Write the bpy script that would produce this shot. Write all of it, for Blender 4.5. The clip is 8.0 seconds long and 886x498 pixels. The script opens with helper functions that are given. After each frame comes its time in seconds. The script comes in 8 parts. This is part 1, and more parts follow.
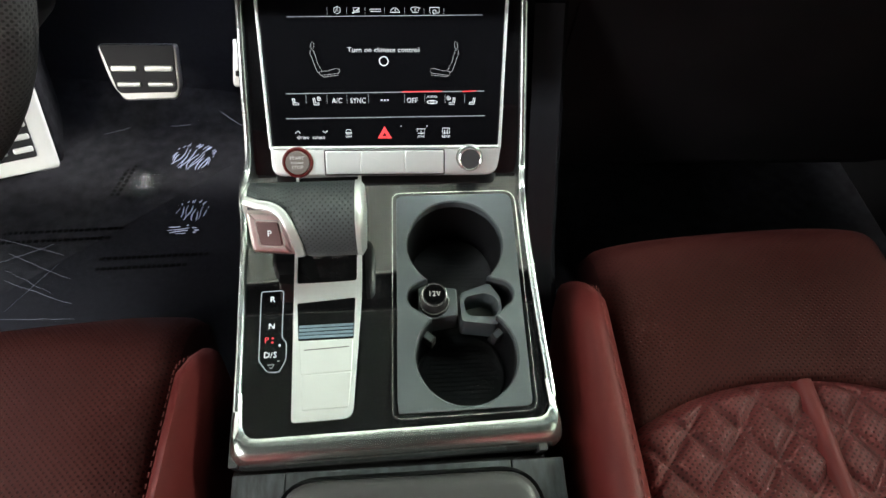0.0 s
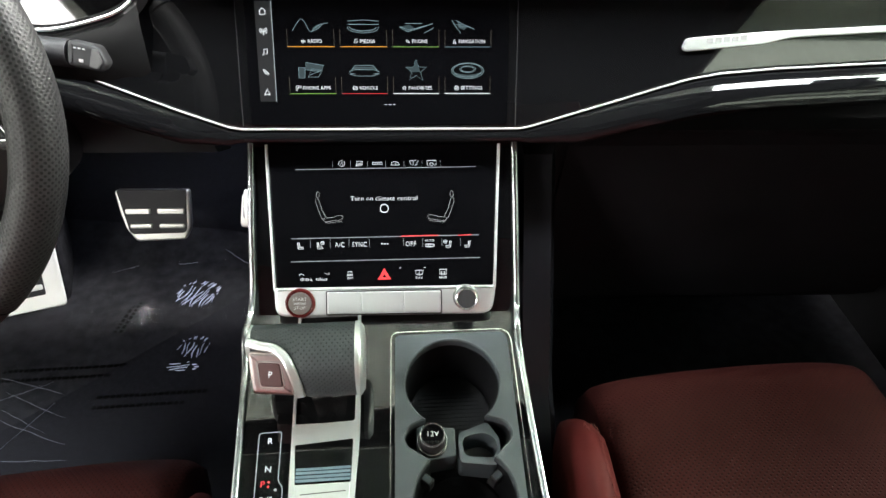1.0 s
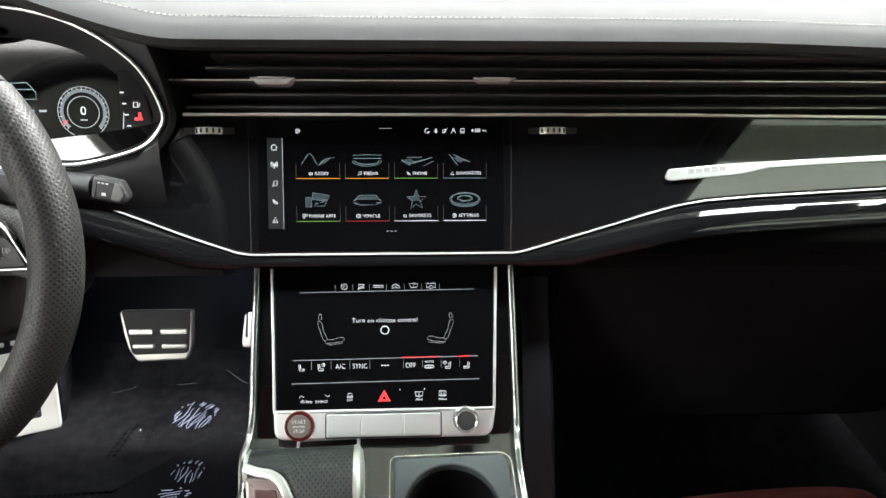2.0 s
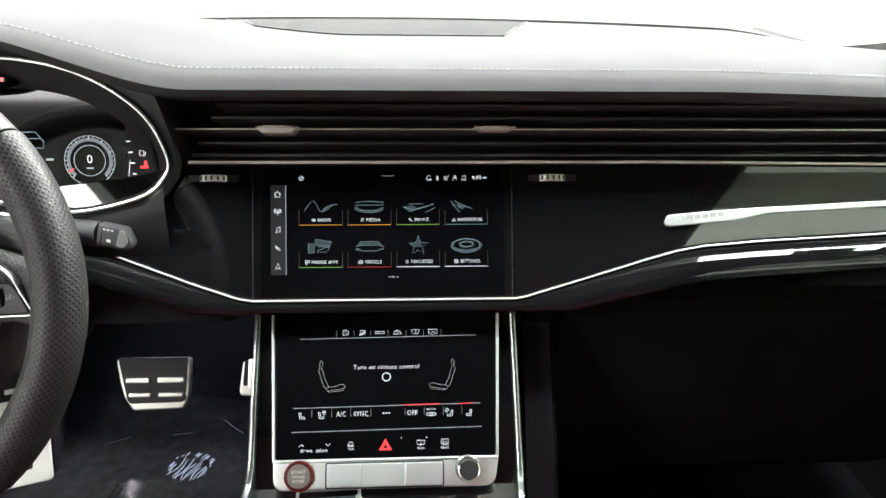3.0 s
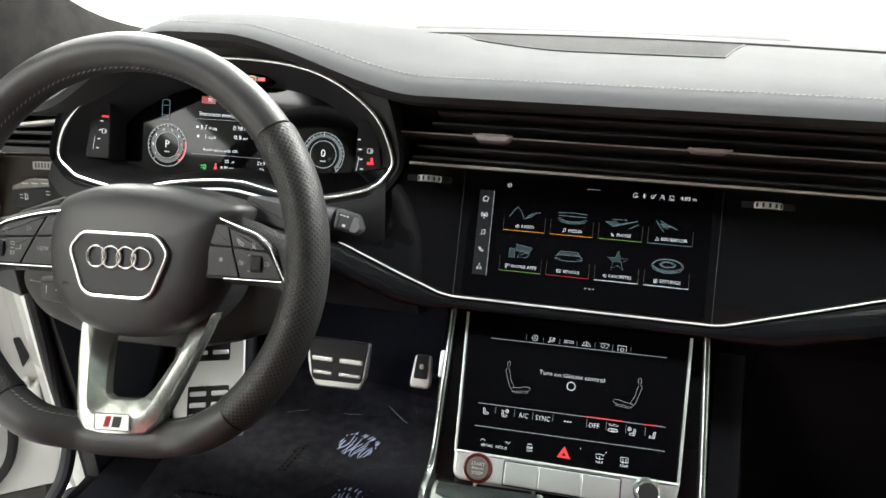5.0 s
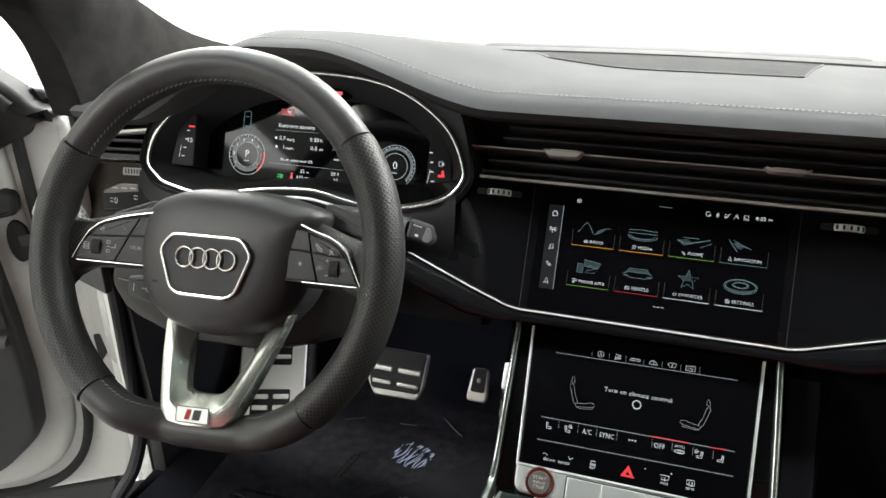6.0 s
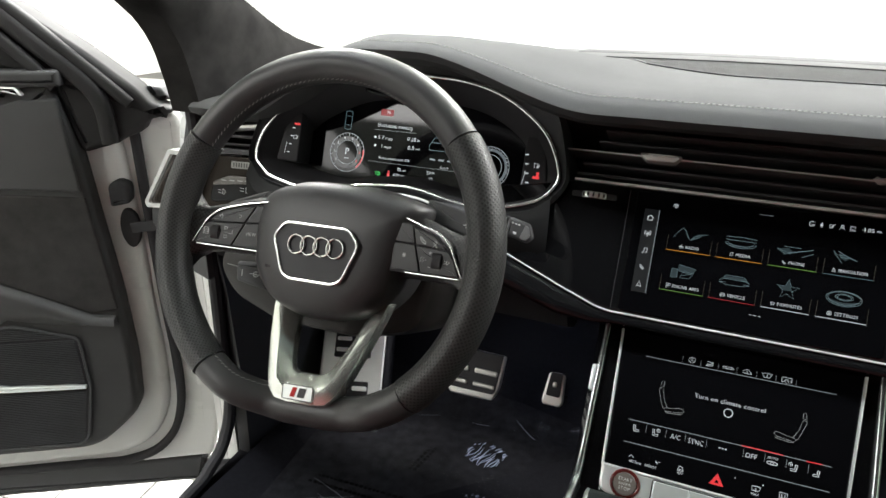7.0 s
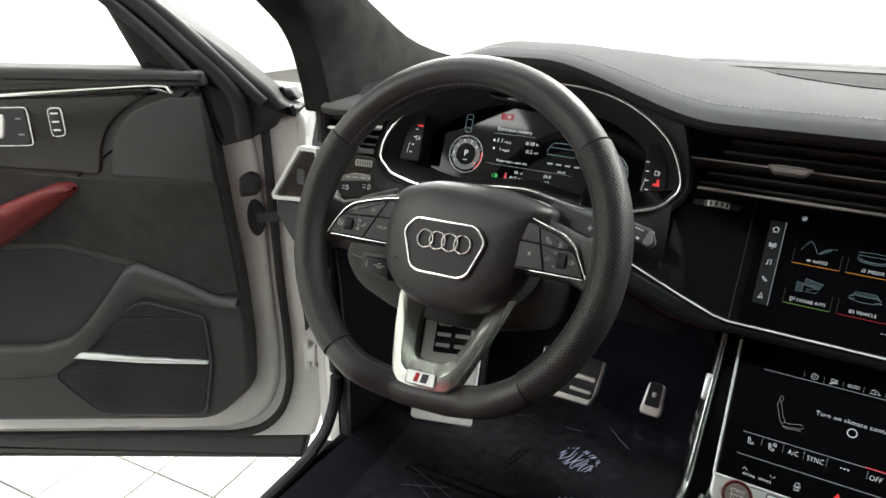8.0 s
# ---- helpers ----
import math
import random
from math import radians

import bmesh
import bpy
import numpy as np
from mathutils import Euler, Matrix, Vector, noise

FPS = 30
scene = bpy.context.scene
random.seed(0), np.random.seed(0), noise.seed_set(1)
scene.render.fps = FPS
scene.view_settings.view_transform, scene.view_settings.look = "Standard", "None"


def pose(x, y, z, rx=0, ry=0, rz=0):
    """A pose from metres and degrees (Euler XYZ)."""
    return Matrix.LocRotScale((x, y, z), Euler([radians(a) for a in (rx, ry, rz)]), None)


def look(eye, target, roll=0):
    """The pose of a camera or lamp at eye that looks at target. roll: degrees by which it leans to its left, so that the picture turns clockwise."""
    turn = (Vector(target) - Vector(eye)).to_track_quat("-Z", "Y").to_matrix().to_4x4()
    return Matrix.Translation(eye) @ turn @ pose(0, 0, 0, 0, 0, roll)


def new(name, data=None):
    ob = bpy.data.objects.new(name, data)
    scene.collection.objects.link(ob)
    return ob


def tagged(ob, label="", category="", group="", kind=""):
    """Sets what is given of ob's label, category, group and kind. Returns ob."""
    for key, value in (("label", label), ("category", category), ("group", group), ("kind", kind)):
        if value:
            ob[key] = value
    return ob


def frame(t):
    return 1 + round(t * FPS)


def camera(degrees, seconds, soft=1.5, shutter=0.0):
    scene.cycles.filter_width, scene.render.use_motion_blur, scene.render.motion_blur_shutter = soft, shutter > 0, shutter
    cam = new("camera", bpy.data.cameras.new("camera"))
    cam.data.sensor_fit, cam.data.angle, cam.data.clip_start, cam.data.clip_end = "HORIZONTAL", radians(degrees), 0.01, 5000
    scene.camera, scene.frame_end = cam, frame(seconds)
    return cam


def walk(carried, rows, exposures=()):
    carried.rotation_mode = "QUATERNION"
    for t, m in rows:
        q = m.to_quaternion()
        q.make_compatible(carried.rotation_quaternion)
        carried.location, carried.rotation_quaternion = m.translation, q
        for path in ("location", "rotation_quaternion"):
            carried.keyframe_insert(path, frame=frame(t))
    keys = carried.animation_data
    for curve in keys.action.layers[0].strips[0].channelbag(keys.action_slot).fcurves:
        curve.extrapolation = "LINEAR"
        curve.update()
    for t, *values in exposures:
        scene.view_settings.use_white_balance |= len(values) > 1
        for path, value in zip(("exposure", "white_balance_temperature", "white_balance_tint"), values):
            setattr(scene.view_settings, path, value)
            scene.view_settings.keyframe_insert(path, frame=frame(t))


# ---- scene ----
# ------------------------------------------------------------------ camera
cam = camera(69.05, 8.0)
# seconds, x, y, z, yaw to the left, pitch, roll
PATH = [
    (0.0, 0.0299, -0.6290, 1.2601, -3.73, -51.48, 2.22),
    (0.5, 0.0313, -0.6297, 1.2738, -3.33, -46.43, 1.43),
    (1.0, 0.0318, -0.6358, 1.2826, -3.21, -40.09, 1.41),
    (1.5, 0.0312, -0.6400, 1.2901, -3.11, -34.61, 1.27),
    (2.0, 0.0330, -0.6475, 1.2988, -2.84, -29.83, 0.94),
    (2.2, 0.0324, -0.6481, 1.3003, -2.97, -28.39, 0.82),
    (3.3, 0.0254, -0.6510, 1.2985, -3.05, -25.42, 0.91),
    (3.5, 0.0227, -0.6512, 1.2987, -2.67, -25.38, 0.79),
    (4.0, 0.0064, -0.6576, 1.2972, 1.61, -25.18, 0.76),
    (4.5, -0.0084, -0.6681, 1.2986, 7.30, -24.93, 0.83),
    (5.0, -0.0233, -0.6797, 1.2985, 11.57, -24.34, 0.91),
    (5.2, -0.0258, -0.6842, 1.2981, 13.14, -24.02, 0.94),
    (6.3, -0.0423, -0.7025, 1.2981, 17.63, -22.74, 0.79),
    (6.5, -0.0452, -0.7087, 1.2978, 18.58, -22.65, 0.86),
    (7.0, -0.0623, -0.7307, 1.2953, 22.78, -22.36, 0.85),
    (7.5, -0.0759, -0.7524, 1.2983, 26.70, -22.30, 0.94),
    (8.0, -0.0876, -0.7780, 1.3003, 30.67, -22.10, 0.80),
]
EXPOSURES = [(0.0, 1.08), (2.0, 1.05), (3.5, 0.9), (5.0, 0.62), (6.5, 0.22), (8.0, 0.08)]
walk(cam, [(t, pose(x, y, z, 90 + p, 0, yaw) @ pose(0, 0, 0, 0, 0, r)) for t, x, y, z, yaw, p, r in PATH], EXPOSURES)

# ------------------------------------------------------------------ light
world = bpy.data.worlds.new("showroom_air")
scene.world = world
world.use_nodes = True
world.node_tree.nodes["Background"].inputs[0].default_value = (0.95, 1.0, 0.97, 1)
world.node_tree.nodes["Background"].inputs[1].default_value = 0.02


def area_lamp(name, x, y, z, sx, sy, watts, color=(1.0, 0.99, 0.965)):
    d = bpy.data.lights.new(name, "AREA")
    d.shape, d.size, d.size_y, d.energy, d.color = "RECTANGLE", sx, sy, watts, color
    ob = new(name, d)
    ob.matrix_world = pose(x, y, z, 0, 0, 0)
    return ob


# rows of showroom ceiling lights
LAMPS = [(-3.0, 3.2, 500), (0.0, 3.2, 500), (3.0, 3.2, 500), (-4.4, 1.2, 130), (4.2, 0.4, 380)]
for lx, ly, w in LAMPS:
    area_lamp("showroom_lamp", lx, ly, 3.55, 1.6, 0.6, w)
for lx in (-1.7, 1.7):
    area_lamp("showroom_lamp", lx, -0.15, 3.55, 1.2, 0.5, 120, (0.92, 0.97, 1.0))
# broad light fields behind the car
for lx, ly, sx, sy, w in ((-3.4, -3.7, 1.6, 2.2, 190), (-4.4, -5.6, 0.7, 1.6, 25), (3.2, -3.3, 4.0, 1.0, 25), (3.2, -5.0, 4.0, 1.2, 60)):
    area_lamp("showroom_lamp", lx, ly, 3.55, sx, sy, w)

# ------------------------------------------------------------------ materials


class Mat:
    """A node material with one principled shader and short-hand for its nodes."""

    def __init__(self, name, color, rough=0.5, metal=0.0, spec=0.5, coat=0.0):
        self.m = bpy.data.materials.new(name)
        self.m.use_nodes = True
        self.t = self.m.node_tree
        self.b = self.t.nodes["Principled BSDF"]
        self.color = (*color, 1)
        self.b.inputs["Base Color"].default_value = self.color
        self.b.inputs["Roughness"].default_value = rough
        self.b.inputs["Metallic"].default_value = metal
        self.b.inputs["Specular IOR Level"].default_value = spec
        self.b.inputs["Coat Weight"].default_value = coat
        self.b.inputs["Coat Roughness"].default_value = 0.03

    def node(self, kind, **inputs):
        n = self.t.nodes.new(kind)
        for k, v in inputs.items():
            n.inputs[k.replace("_", " ")].default_value = v
        return n

    def link(self, a, b):
        self.t.links.new(a, b)

    def coords(self, which="Object", scale=(1, 1, 1)):
        c = self.t.nodes.new("ShaderNodeTexCoord")
        mp = self.t.nodes.new("ShaderNodeMapping")
        mp.inputs["Scale"].default_value = scale
        self.link(c.outputs[which], mp.inputs["Vector"])
        return mp.outputs[0]

    def ramp(self, fac, stops):
        r = self.t.nodes.new("ShaderNodeValToRGB")
        e = r.color_ramp.elements
        e[0].position, e[0].color = stops[0][0], (*stops[0][1], 1)
        e[1].position, e[1].color = stops[-1][0], (*stops[-1][1], 1)
        for p, col in stops[1:-1]:
            e.new(p).color = (*col, 1)
        self.link(fac, r.inputs[0])
        return r.outputs[0]

    def noise(self, scale, detail=4.0, rough=0.55, which="Object", stretch=(1, 1, 1)):
        n = self.node("ShaderNodeTexNoise", Scale=scale, Detail=detail, Roughness=rough)
        self.link(self.coords(which, stretch), n.inputs["Vector"])
        return n.outputs[0]

    def vary_color(self, scale, dark, light, which="Object", stretch=(1, 1, 1)):
        c = self.color
        out = self.ramp(self.noise(scale, which=which, stretch=stretch), [(0.3, tuple(v * dark for v in c[:3])), (0.7, tuple(min(1, v * light) for v in c[:3]))])
        self.link(out, self.b.inputs["Base Color"])
        return out

    def vary_rough(self, scale, lo, hi, which="Object", stretch=(1, 1, 1)):
        mr = self.node("ShaderNodeMapRange")
        mr.inputs["To Min"].default_value, mr.inputs["To Max"].default_value = lo, hi
        self.link(self.noise(scale, which=which, stretch=stretch), mr.inputs["Value"])
        self.link(mr.outputs[0], self.b.inputs["Roughness"])

    def bump(self, height, strength, distance):
        b = self.node("ShaderNodeBump", Strength=strength, Distance=distance)
        self.link(height, b.inputs["Height"])
        last = self.b.inputs["Normal"].links
        if last:
            self.link(last[0].from_socket, b.inputs["Normal"])
        self.link(b.outputs[0], self.b.inputs["Normal"])

    def holes(self, pitch, size, depth=0.0004, dark=0.25, which="UV"):
        """Rows of punched holes, offset every second row, in metres of the UV map."""
        c = self.coords(which, (1 / pitch, 1 / pitch, 1 / pitch))
        mp = self.t.nodes.new("ShaderNodeMapping")
        mp.inputs["Rotation"].default_value = (0, 0, radians(45))
        self.link(c, mp.inputs["Vector"])
        v = self.node("ShaderNodeTexVoronoi", Scale=1.0, Randomness=0.0)
        v.voronoi_dimensions = "2D"
        self.link(mp.outputs[0], v.inputs["Vector"])
        r = self.ramp(v.outputs["Distance"], [(size * 0.75, (0, 0, 0)), (size * 1.25, (1, 1, 1))])
        self.bump(r, 0.8, depth)
        base = self.b.inputs["Base Color"]
        mix = self.t.nodes.new("ShaderNodeMix")
        mix.data_type = "RGBA"
        if base.links:
            self.link(base.links[0].from_socket, mix.inputs["B"])
        else:
            mix.inputs["B"].default_value = self.color
        mix.inputs["A"].default_value = tuple(v * dark for v in self.color[:3]) + (1,)
        self.link(r, mix.inputs["Factor"])
        self.link(mix.outputs["Result"], base)


def leather(name, color, rough=0.45, grain=900.0, spec=0.4, bump=0.25):
    m = Mat(name, color, rough, spec=spec)
    m.vary_color(14, 0.93, 1.07)
    m.vary_rough(40, rough - 0.03, rough + 0.04)
    v = m.node("ShaderNodeTexVoronoi", Scale=grain)
    m.link(m.coords("Object"), v.inputs["Vector"])
    m.bump(v.outputs["Distance"], bump, 0.0004)
    return m


def emitter(name, color, strength):
    m = Mat(name, (0.01, 0.01, 0.01), 0.3)
    m.b.inputs["Emission Color"].default_value = (*color, 1)
    m.b.inputs["Emission Strength"].default_value = strength
    return m.m


def plastic(name, color, rough=0.5, grain=700.0, bump=0.15, spec=0.4):
    m = Mat(name, color, rough, spec=spec)
    m.vary_color(9, 0.85, 1.15)
    m.vary_rough(25, rough - 0.05, rough + 0.07)
    m.bump(m.noise(grain, 2), bump, 0.0003)
    return m.m


def metal(name, color, rough, brushed=None, metallic=1.0):
    m = Mat(name, color, rough, metallic)
    m.vary_color(20, 0.97, 1.02)
    if brushed:
        n = m.noise(120, 3, which="Object", stretch=brushed)
        mr = m.node("ShaderNodeMapRange")
        mr.inputs["To Min"].default_value, mr.inputs["To Max"].default_value = rough - 0.05, rough + 0.1
        m.link(n, mr.inputs["Value"])
        m.link(mr.outputs[0], m.b.inputs["Roughness"])
        m.bump(n, 0.06, 0.0003)
    else:
        m.vary_rough(25, max(0.02, rough - 0.012), rough + 0.015)
    return m.m


def gloss(name, color=(0.0055, 0.0055, 0.006), rough=0.04, spec=0.55):
    m = Mat(name, color, rough, spec=spec)
    m.vary_rough(6, max(0.01, rough - 0.02), rough + 0.02)
    return m.m


PIANO = gloss("piano_black", rough=0.025)
GLASS_BLACK = gloss("screen_glass", (0.0028, 0.0028, 0.0034), 0.02, 0.1)
SHEEN_GLASS = gloss("gauge_glass", (0.004, 0.004, 0.005), 0.05, 0.2)
DASH = leather("charcoal_dash_leather", (0.072, 0.072, 0.072), 0.78, 900, 0.06, 0.18).m
SHELF = plastic("dull_shelf_plastic", (0.05, 0.05, 0.05), 0.9)
RIM = leather("smooth_wheel_leather", (0.036, 0.035, 0.036), 0.46, 1100, 0.48, 0.22).m
_m = leather("perforated_wheel_leather", (0.034, 0.034, 0.034), 0.46, 1100, 0.42, 0.1)
_m.holes(0.0031, 0.30, 0.00025, 0.15)
PERF = _m.m
_m = leather("perforated_knob_leather", (0.058, 0.066, 0.070), 0.5, 1100, 0.4, 0.1)
_m.holes(0.0034, 0.22, 0.0005, 0.3)
KNOBLEATHER = _m.m
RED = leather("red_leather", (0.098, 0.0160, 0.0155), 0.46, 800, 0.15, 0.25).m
# thigh pad leather: the quilt's red, darkened for shade at the seat front
_m = leather("shaded_perforated_red_leather", (0.036, 0.0078, 0.0070), 0.6, 800, 0.08, 0.1)
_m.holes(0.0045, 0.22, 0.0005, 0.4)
REDPERF_SHADED = _m.m
_m = leather("quilted_red_leather", (0.085, 0.0165, 0.0170), 0.5, 800, 0.18, 0.1)
_m.holes(0.0045, 0.24, 0.0005, 0.35)
REDQUILT = _m.m
THREAD = plastic("grey_thread", (0.45, 0.44, 0.42), 0.7)
REDTHREAD = plastic("dark_red_thread", (0.09, 0.012, 0.01), 0.7)
BLACK = plastic("soft_black_plastic", (0.032, 0.032, 0.035), 0.55)
BLACK2 = plastic("dark_grey_plastic", (0.045, 0.045, 0.047), 0.5)
INSERT = plastic("slate_rubber_plastic", (0.078, 0.092, 0.100), 0.48)
DOORBLACK = plastic("door_trim_black", (0.033, 0.0325, 0.0325), 0.55)
FRAMEBLACK = plastic("window_frame_black", (0.017, 0.016, 0.0165), 0.6, spec=0.25)
RUBBER = plastic("black_rubber", (0.030, 0.029, 0.031), 0.7, spec=0.25)
SLAT = plastic("vent_slat_black", (0.12, 0.118, 0.122), 0.34)
GLOVE = plastic("black_glovebox_plastic", (0.013, 0.012, 0.014), 0.8, spec=0.08)
CHROME = metal("satin_chrome", (0.88, 0.88, 0.87), 0.16, None, 0.85)
SILVER = metal("brushed_aluminium", (0.84, 0.86, 0.85), 0.36, (1, 14, 14), 0.7)
SATIN = metal("satin_silver", (0.84, 0.87, 0.86), 0.34, (14, 1, 14), 0.72)
RAIL = metal("polished_rail", (0.50, 0.52, 0.51), 0.24, None, 0.95)
FOOTSTEEL = metal("footrest_steel", (0.92, 0.92, 0.90), 0.28, (1, 10, 10), 0.35)
STEEL = metal("pedal_steel", (0.78, 0.77, 0.74), 0.3, (1, 10, 10), 0.8)
STRIP = metal("bright_trim", (0.9, 0.9, 0.88), 0.24, None, 0.45)
BRIGHT = metal("bright_vent_trim", (0.95, 0.95, 0.93), 0.22, None, 0.12)
SPOKE = metal("polished_satin", (0.84, 0.86, 0.82), 0.24, None, 0.88)
SUEDE = Mat("charcoal_suede", (0.040, 0.038, 0.037), 0.95, spec=0.1)
SUEDE.vary_color(30, 0.8, 1.2)
SUEDE.bump(SUEDE.noise(1500, 2), 0.3, 0.0006)
SUEDE = SUEDE.m
PILLAR = Mat("black_pillar_suede", (0.019, 0.018, 0.0175), 0.95, spec=0.08)
PILLAR.vary_color(24, 0.65, 1.4)
PILLAR.bump(PILLAR.noise(1500, 2), 0.3, 0.0006)
PILLAR = PILLAR.m
LINING = Mat("black_roof_suede", (0.014, 0.014, 0.014), 0.95, spec=0.05)
LINING.vary_color(30, 0.8, 1.2)
LINING = LINING.m
CARPET = Mat("black_carpet", (0.011, 0.011, 0.013), 0.95, spec=0.05)
CARPET.vary_color(50, 0.6, 1.5)
CARPET.bump(CARPET.noise(900, 3), 0.6, 0.002)
CARPET = CARPET.m
MATPILE = Mat("black_mat_pile", (0.008, 0.008, 0.010), 0.95, spec=0.05)
MATPILE.vary_color(120, 0.8, 1.25)
MATPILE.bump(MATPILE.noise(1400, 2), 0.3, 0.001)
MATPILE = MATPILE.m
WHITE = Mat("white_car_paint", (0.68, 0.68, 0.66), 0.25, coat=0.6)
WHITE.vary_rough(5, 0.2, 0.36)
WHITE.vary_color(3, 0.94, 1.03)
WHITE = WHITE.m
WOODM = Mat("grey_oak_inlay", (0.03, 0.033, 0.037), 0.45)
WOODM.vary_color(26, 0.35, 1.9, stretch=(6, 0.6, 6))
WOODM.bump(WOODM.noise(60, 4, stretch=(8, 0.5, 8)), 0.25, 0.0006)
WOODM = WOODM.m
WALLM = Mat("showroom_white_wall", (0.82, 0.82, 0.80), 0.7)
WALLM.vary_color(0.8, 0.96, 1.02)
WALLM = WALLM.m
TILEM = Mat("white_floor_tile", (0.50, 0.49, 0.47), 0.3)
TILEM.vary_color(2.5, 0.92, 1.04)
TILEM = TILEM.m
GROUT = plastic("grey_grout", (0.15, 0.147, 0.14), 0.9)
LCD_WHITE = emitter("lcd_white", (0.9, 0.97, 1.0), 0.75)
LCD_DIM = emitter("lcd_grey", (0.75, 0.85, 0.9), 0.32)
LCD_PALE = emitter("lcd_pale_blue", (0.5, 0.74, 0.80), 0.30)
LCD_DARK_RED = emitter("lcd_dark_red", (1.0, 0.06, 0.09), 0.28)
LCD_SEAT = emitter("lcd_seat_line", (0.85, 0.9, 0.9), 0.34)
LCD_EDGE = emitter("lcd_faint_edge", (0.8, 0.75, 0.6), 0.07)
LCD_BLUE = emitter("lcd_steel_blue", (0.35, 0.6, 0.68), 0.22)
LCD_RED = emitter("lcd_red", (1.0, 0.06, 0.07), 0.7)
LCD_ORANGE = emitter("lcd_orange", (1.0, 0.45, 0.05), 0.5)
LCD_GREEN = emitter("lcd_green", (0.35, 0.7, 0.15), 0.35)
LCD_LAMP_GREEN = emitter("lcd_bright_green", (0.05, 0.9, 0.15), 0.8)
PADKEY = plastic("spoke_key_grey", (0.024, 0.024, 0.025), 0.40, spec=0.3)
KEYPRINT = plastic("key_print", (0.52, 0.52, 0.52), 0.5)
PRINT = plastic("white_print", (0.7, 0.7, 0.7), 0.5)
SLIDE_REFLECTION = plastic("pale_blue_reflection", (0.20, 0.28, 0.34), 0.12)
PRINT_DIM = plastic("grey_print", (0.3, 0.3, 0.3), 0.5)


# ------------------------------------------------------------------ mesh helpers
def frame_of(o, x, y, z):
    """A matrix from an origin and three axes."""
    m = Matrix((x, y, z)).transposed().to_4x4()
    m.translation = o
    return m


def lean(o, degrees, skew=0.0):
    """A frame on a plane that leans back: x to the right, y up the plane, z out of it."""
    a = radians(degrees)
    return frame_of(Vector(o), (1, 0, 0), (0, math.sin(a), math.cos(a)), (0, -math.cos(a), math.sin(a))) @ pose(0, 0, 0, 0, 0, skew)


UP = lean((0, 0, 1.07), 26)
LOW = lean((0, -0.0621, 0.9405), 34)
CON = lean((0, -0.3, 0.7482), 75, 1.6)
WHL = lean((-0.373, -0.279, 1.083), 24, 5.0)
RING = lean((-0.43, -0.019, 1.092), 20)
DOOR = frame_of(Vector((-1.05, 0.03, 0)), (0.853, 0.522, 0), (0, 0, 1), (0.522, -0.853, 0))
ONE = Matrix.Identity(4)


def thing(name, label, category, base=(0, 0, 0), group="", kind=""):
    ob = new(name)
    ob.empty_display_size = 0.05
    ob.location = base
    return tagged(ob, label, category, group, kind)


def part(name, bm, material, parent=None, label="", smooth=35):
    """Links a bmesh as one mesh object under a thing or a part."""
    bmesh.ops.remove_doubles(bm, verts=bm.verts, dist=1e-6)
    bmesh.ops.recalc_face_normals(bm, faces=bm.faces)
    me = bpy.data.meshes.new(name)
    bm.to_mesh(me)
    bm.free()
    me.materials.append(material)
    if smooth:
        me.shade_smooth()
        me.set_sharp_from_angle(angle=radians(smooth))
    ob = new(name, me)
    if parent:
        p = Vector((0, 0, 0))
        q = parent
        while q:
            p += q.location
            q = q.parent
        ob.location = -p
        ob.parent = parent
    if label:
        ob["label"] = label
    return ob


def put(verts, m):
    for v in verts:
        v.co = m @ v.co


def box(bm, x0, x1, y0, y1, z0, z1, bevel=0.0, m=ONE, seg=2):
    r = bmesh.ops.create_cube(bm, size=1)["verts"]
    for v in r:
        v.co = Vector((x0 + (v.co.x + 0.5) * (x1 - x0), y0 + (v.co.y + 0.5) * (y1 - y0), z0 + (v.co.z + 0.5) * (z1 - z0)))
    fs = {f for v in r for f in v.link_faces}
    if bevel:
        es = list({e for f in fs for e in f.edges})
        out = bmesh.ops.bevel(bm, geom=es, offset=bevel, segments=seg, profile=0.5, affect="EDGES", clamp_overlap=True)
        r = list({v for f in out["faces"] for v in f.verts} | {v for v in r if v.is_valid})
        seen = set(r)
        for v in list(r):
            for f in v.link_faces:
                seen.update(f.verts)
        r = list(seen)
    put(r, m)
    return r


def rounded(pts, radius, seg=5):
    """A 2D outline with its corners rounded; radius may be one number or one for each corner."""
    out = []
    n = len(pts)
    for i, p in enumerate(pts):
        r = radius[i] if isinstance(radius, (list, tuple)) else radius
        p = Vector(p)
        a, b = Vector(pts[i - 1]) - p, Vector(pts[(i + 1) % n]) - p
        r = min(r, a.length * 0.49, b.length * 0.49)
        if r <= 1e-5:
            out.append(tuple(p))
            continue
        a, b = p + a.normalized() * r, p + b.normalized() * r
        for k in range(seg + 1):
            t = k / seg
            out.append(tuple(a * (1 - t) ** 2 + p * 2 * t * (1 - t) + b * t * t))
    return out


def circle2(cx, cy, r, n=32, ry=None, a0=0.0, a1=360.0):
    full = abs(a1 - a0) >= 359.9
    k = n if full else n + 1
    return [(cx + r * math.cos(radians(a0 + (a1 - a0) * i / n)), cy + (ry or r) * math.sin(radians(a0 + (a1 - a0) * i / n))) for i in range(k)]


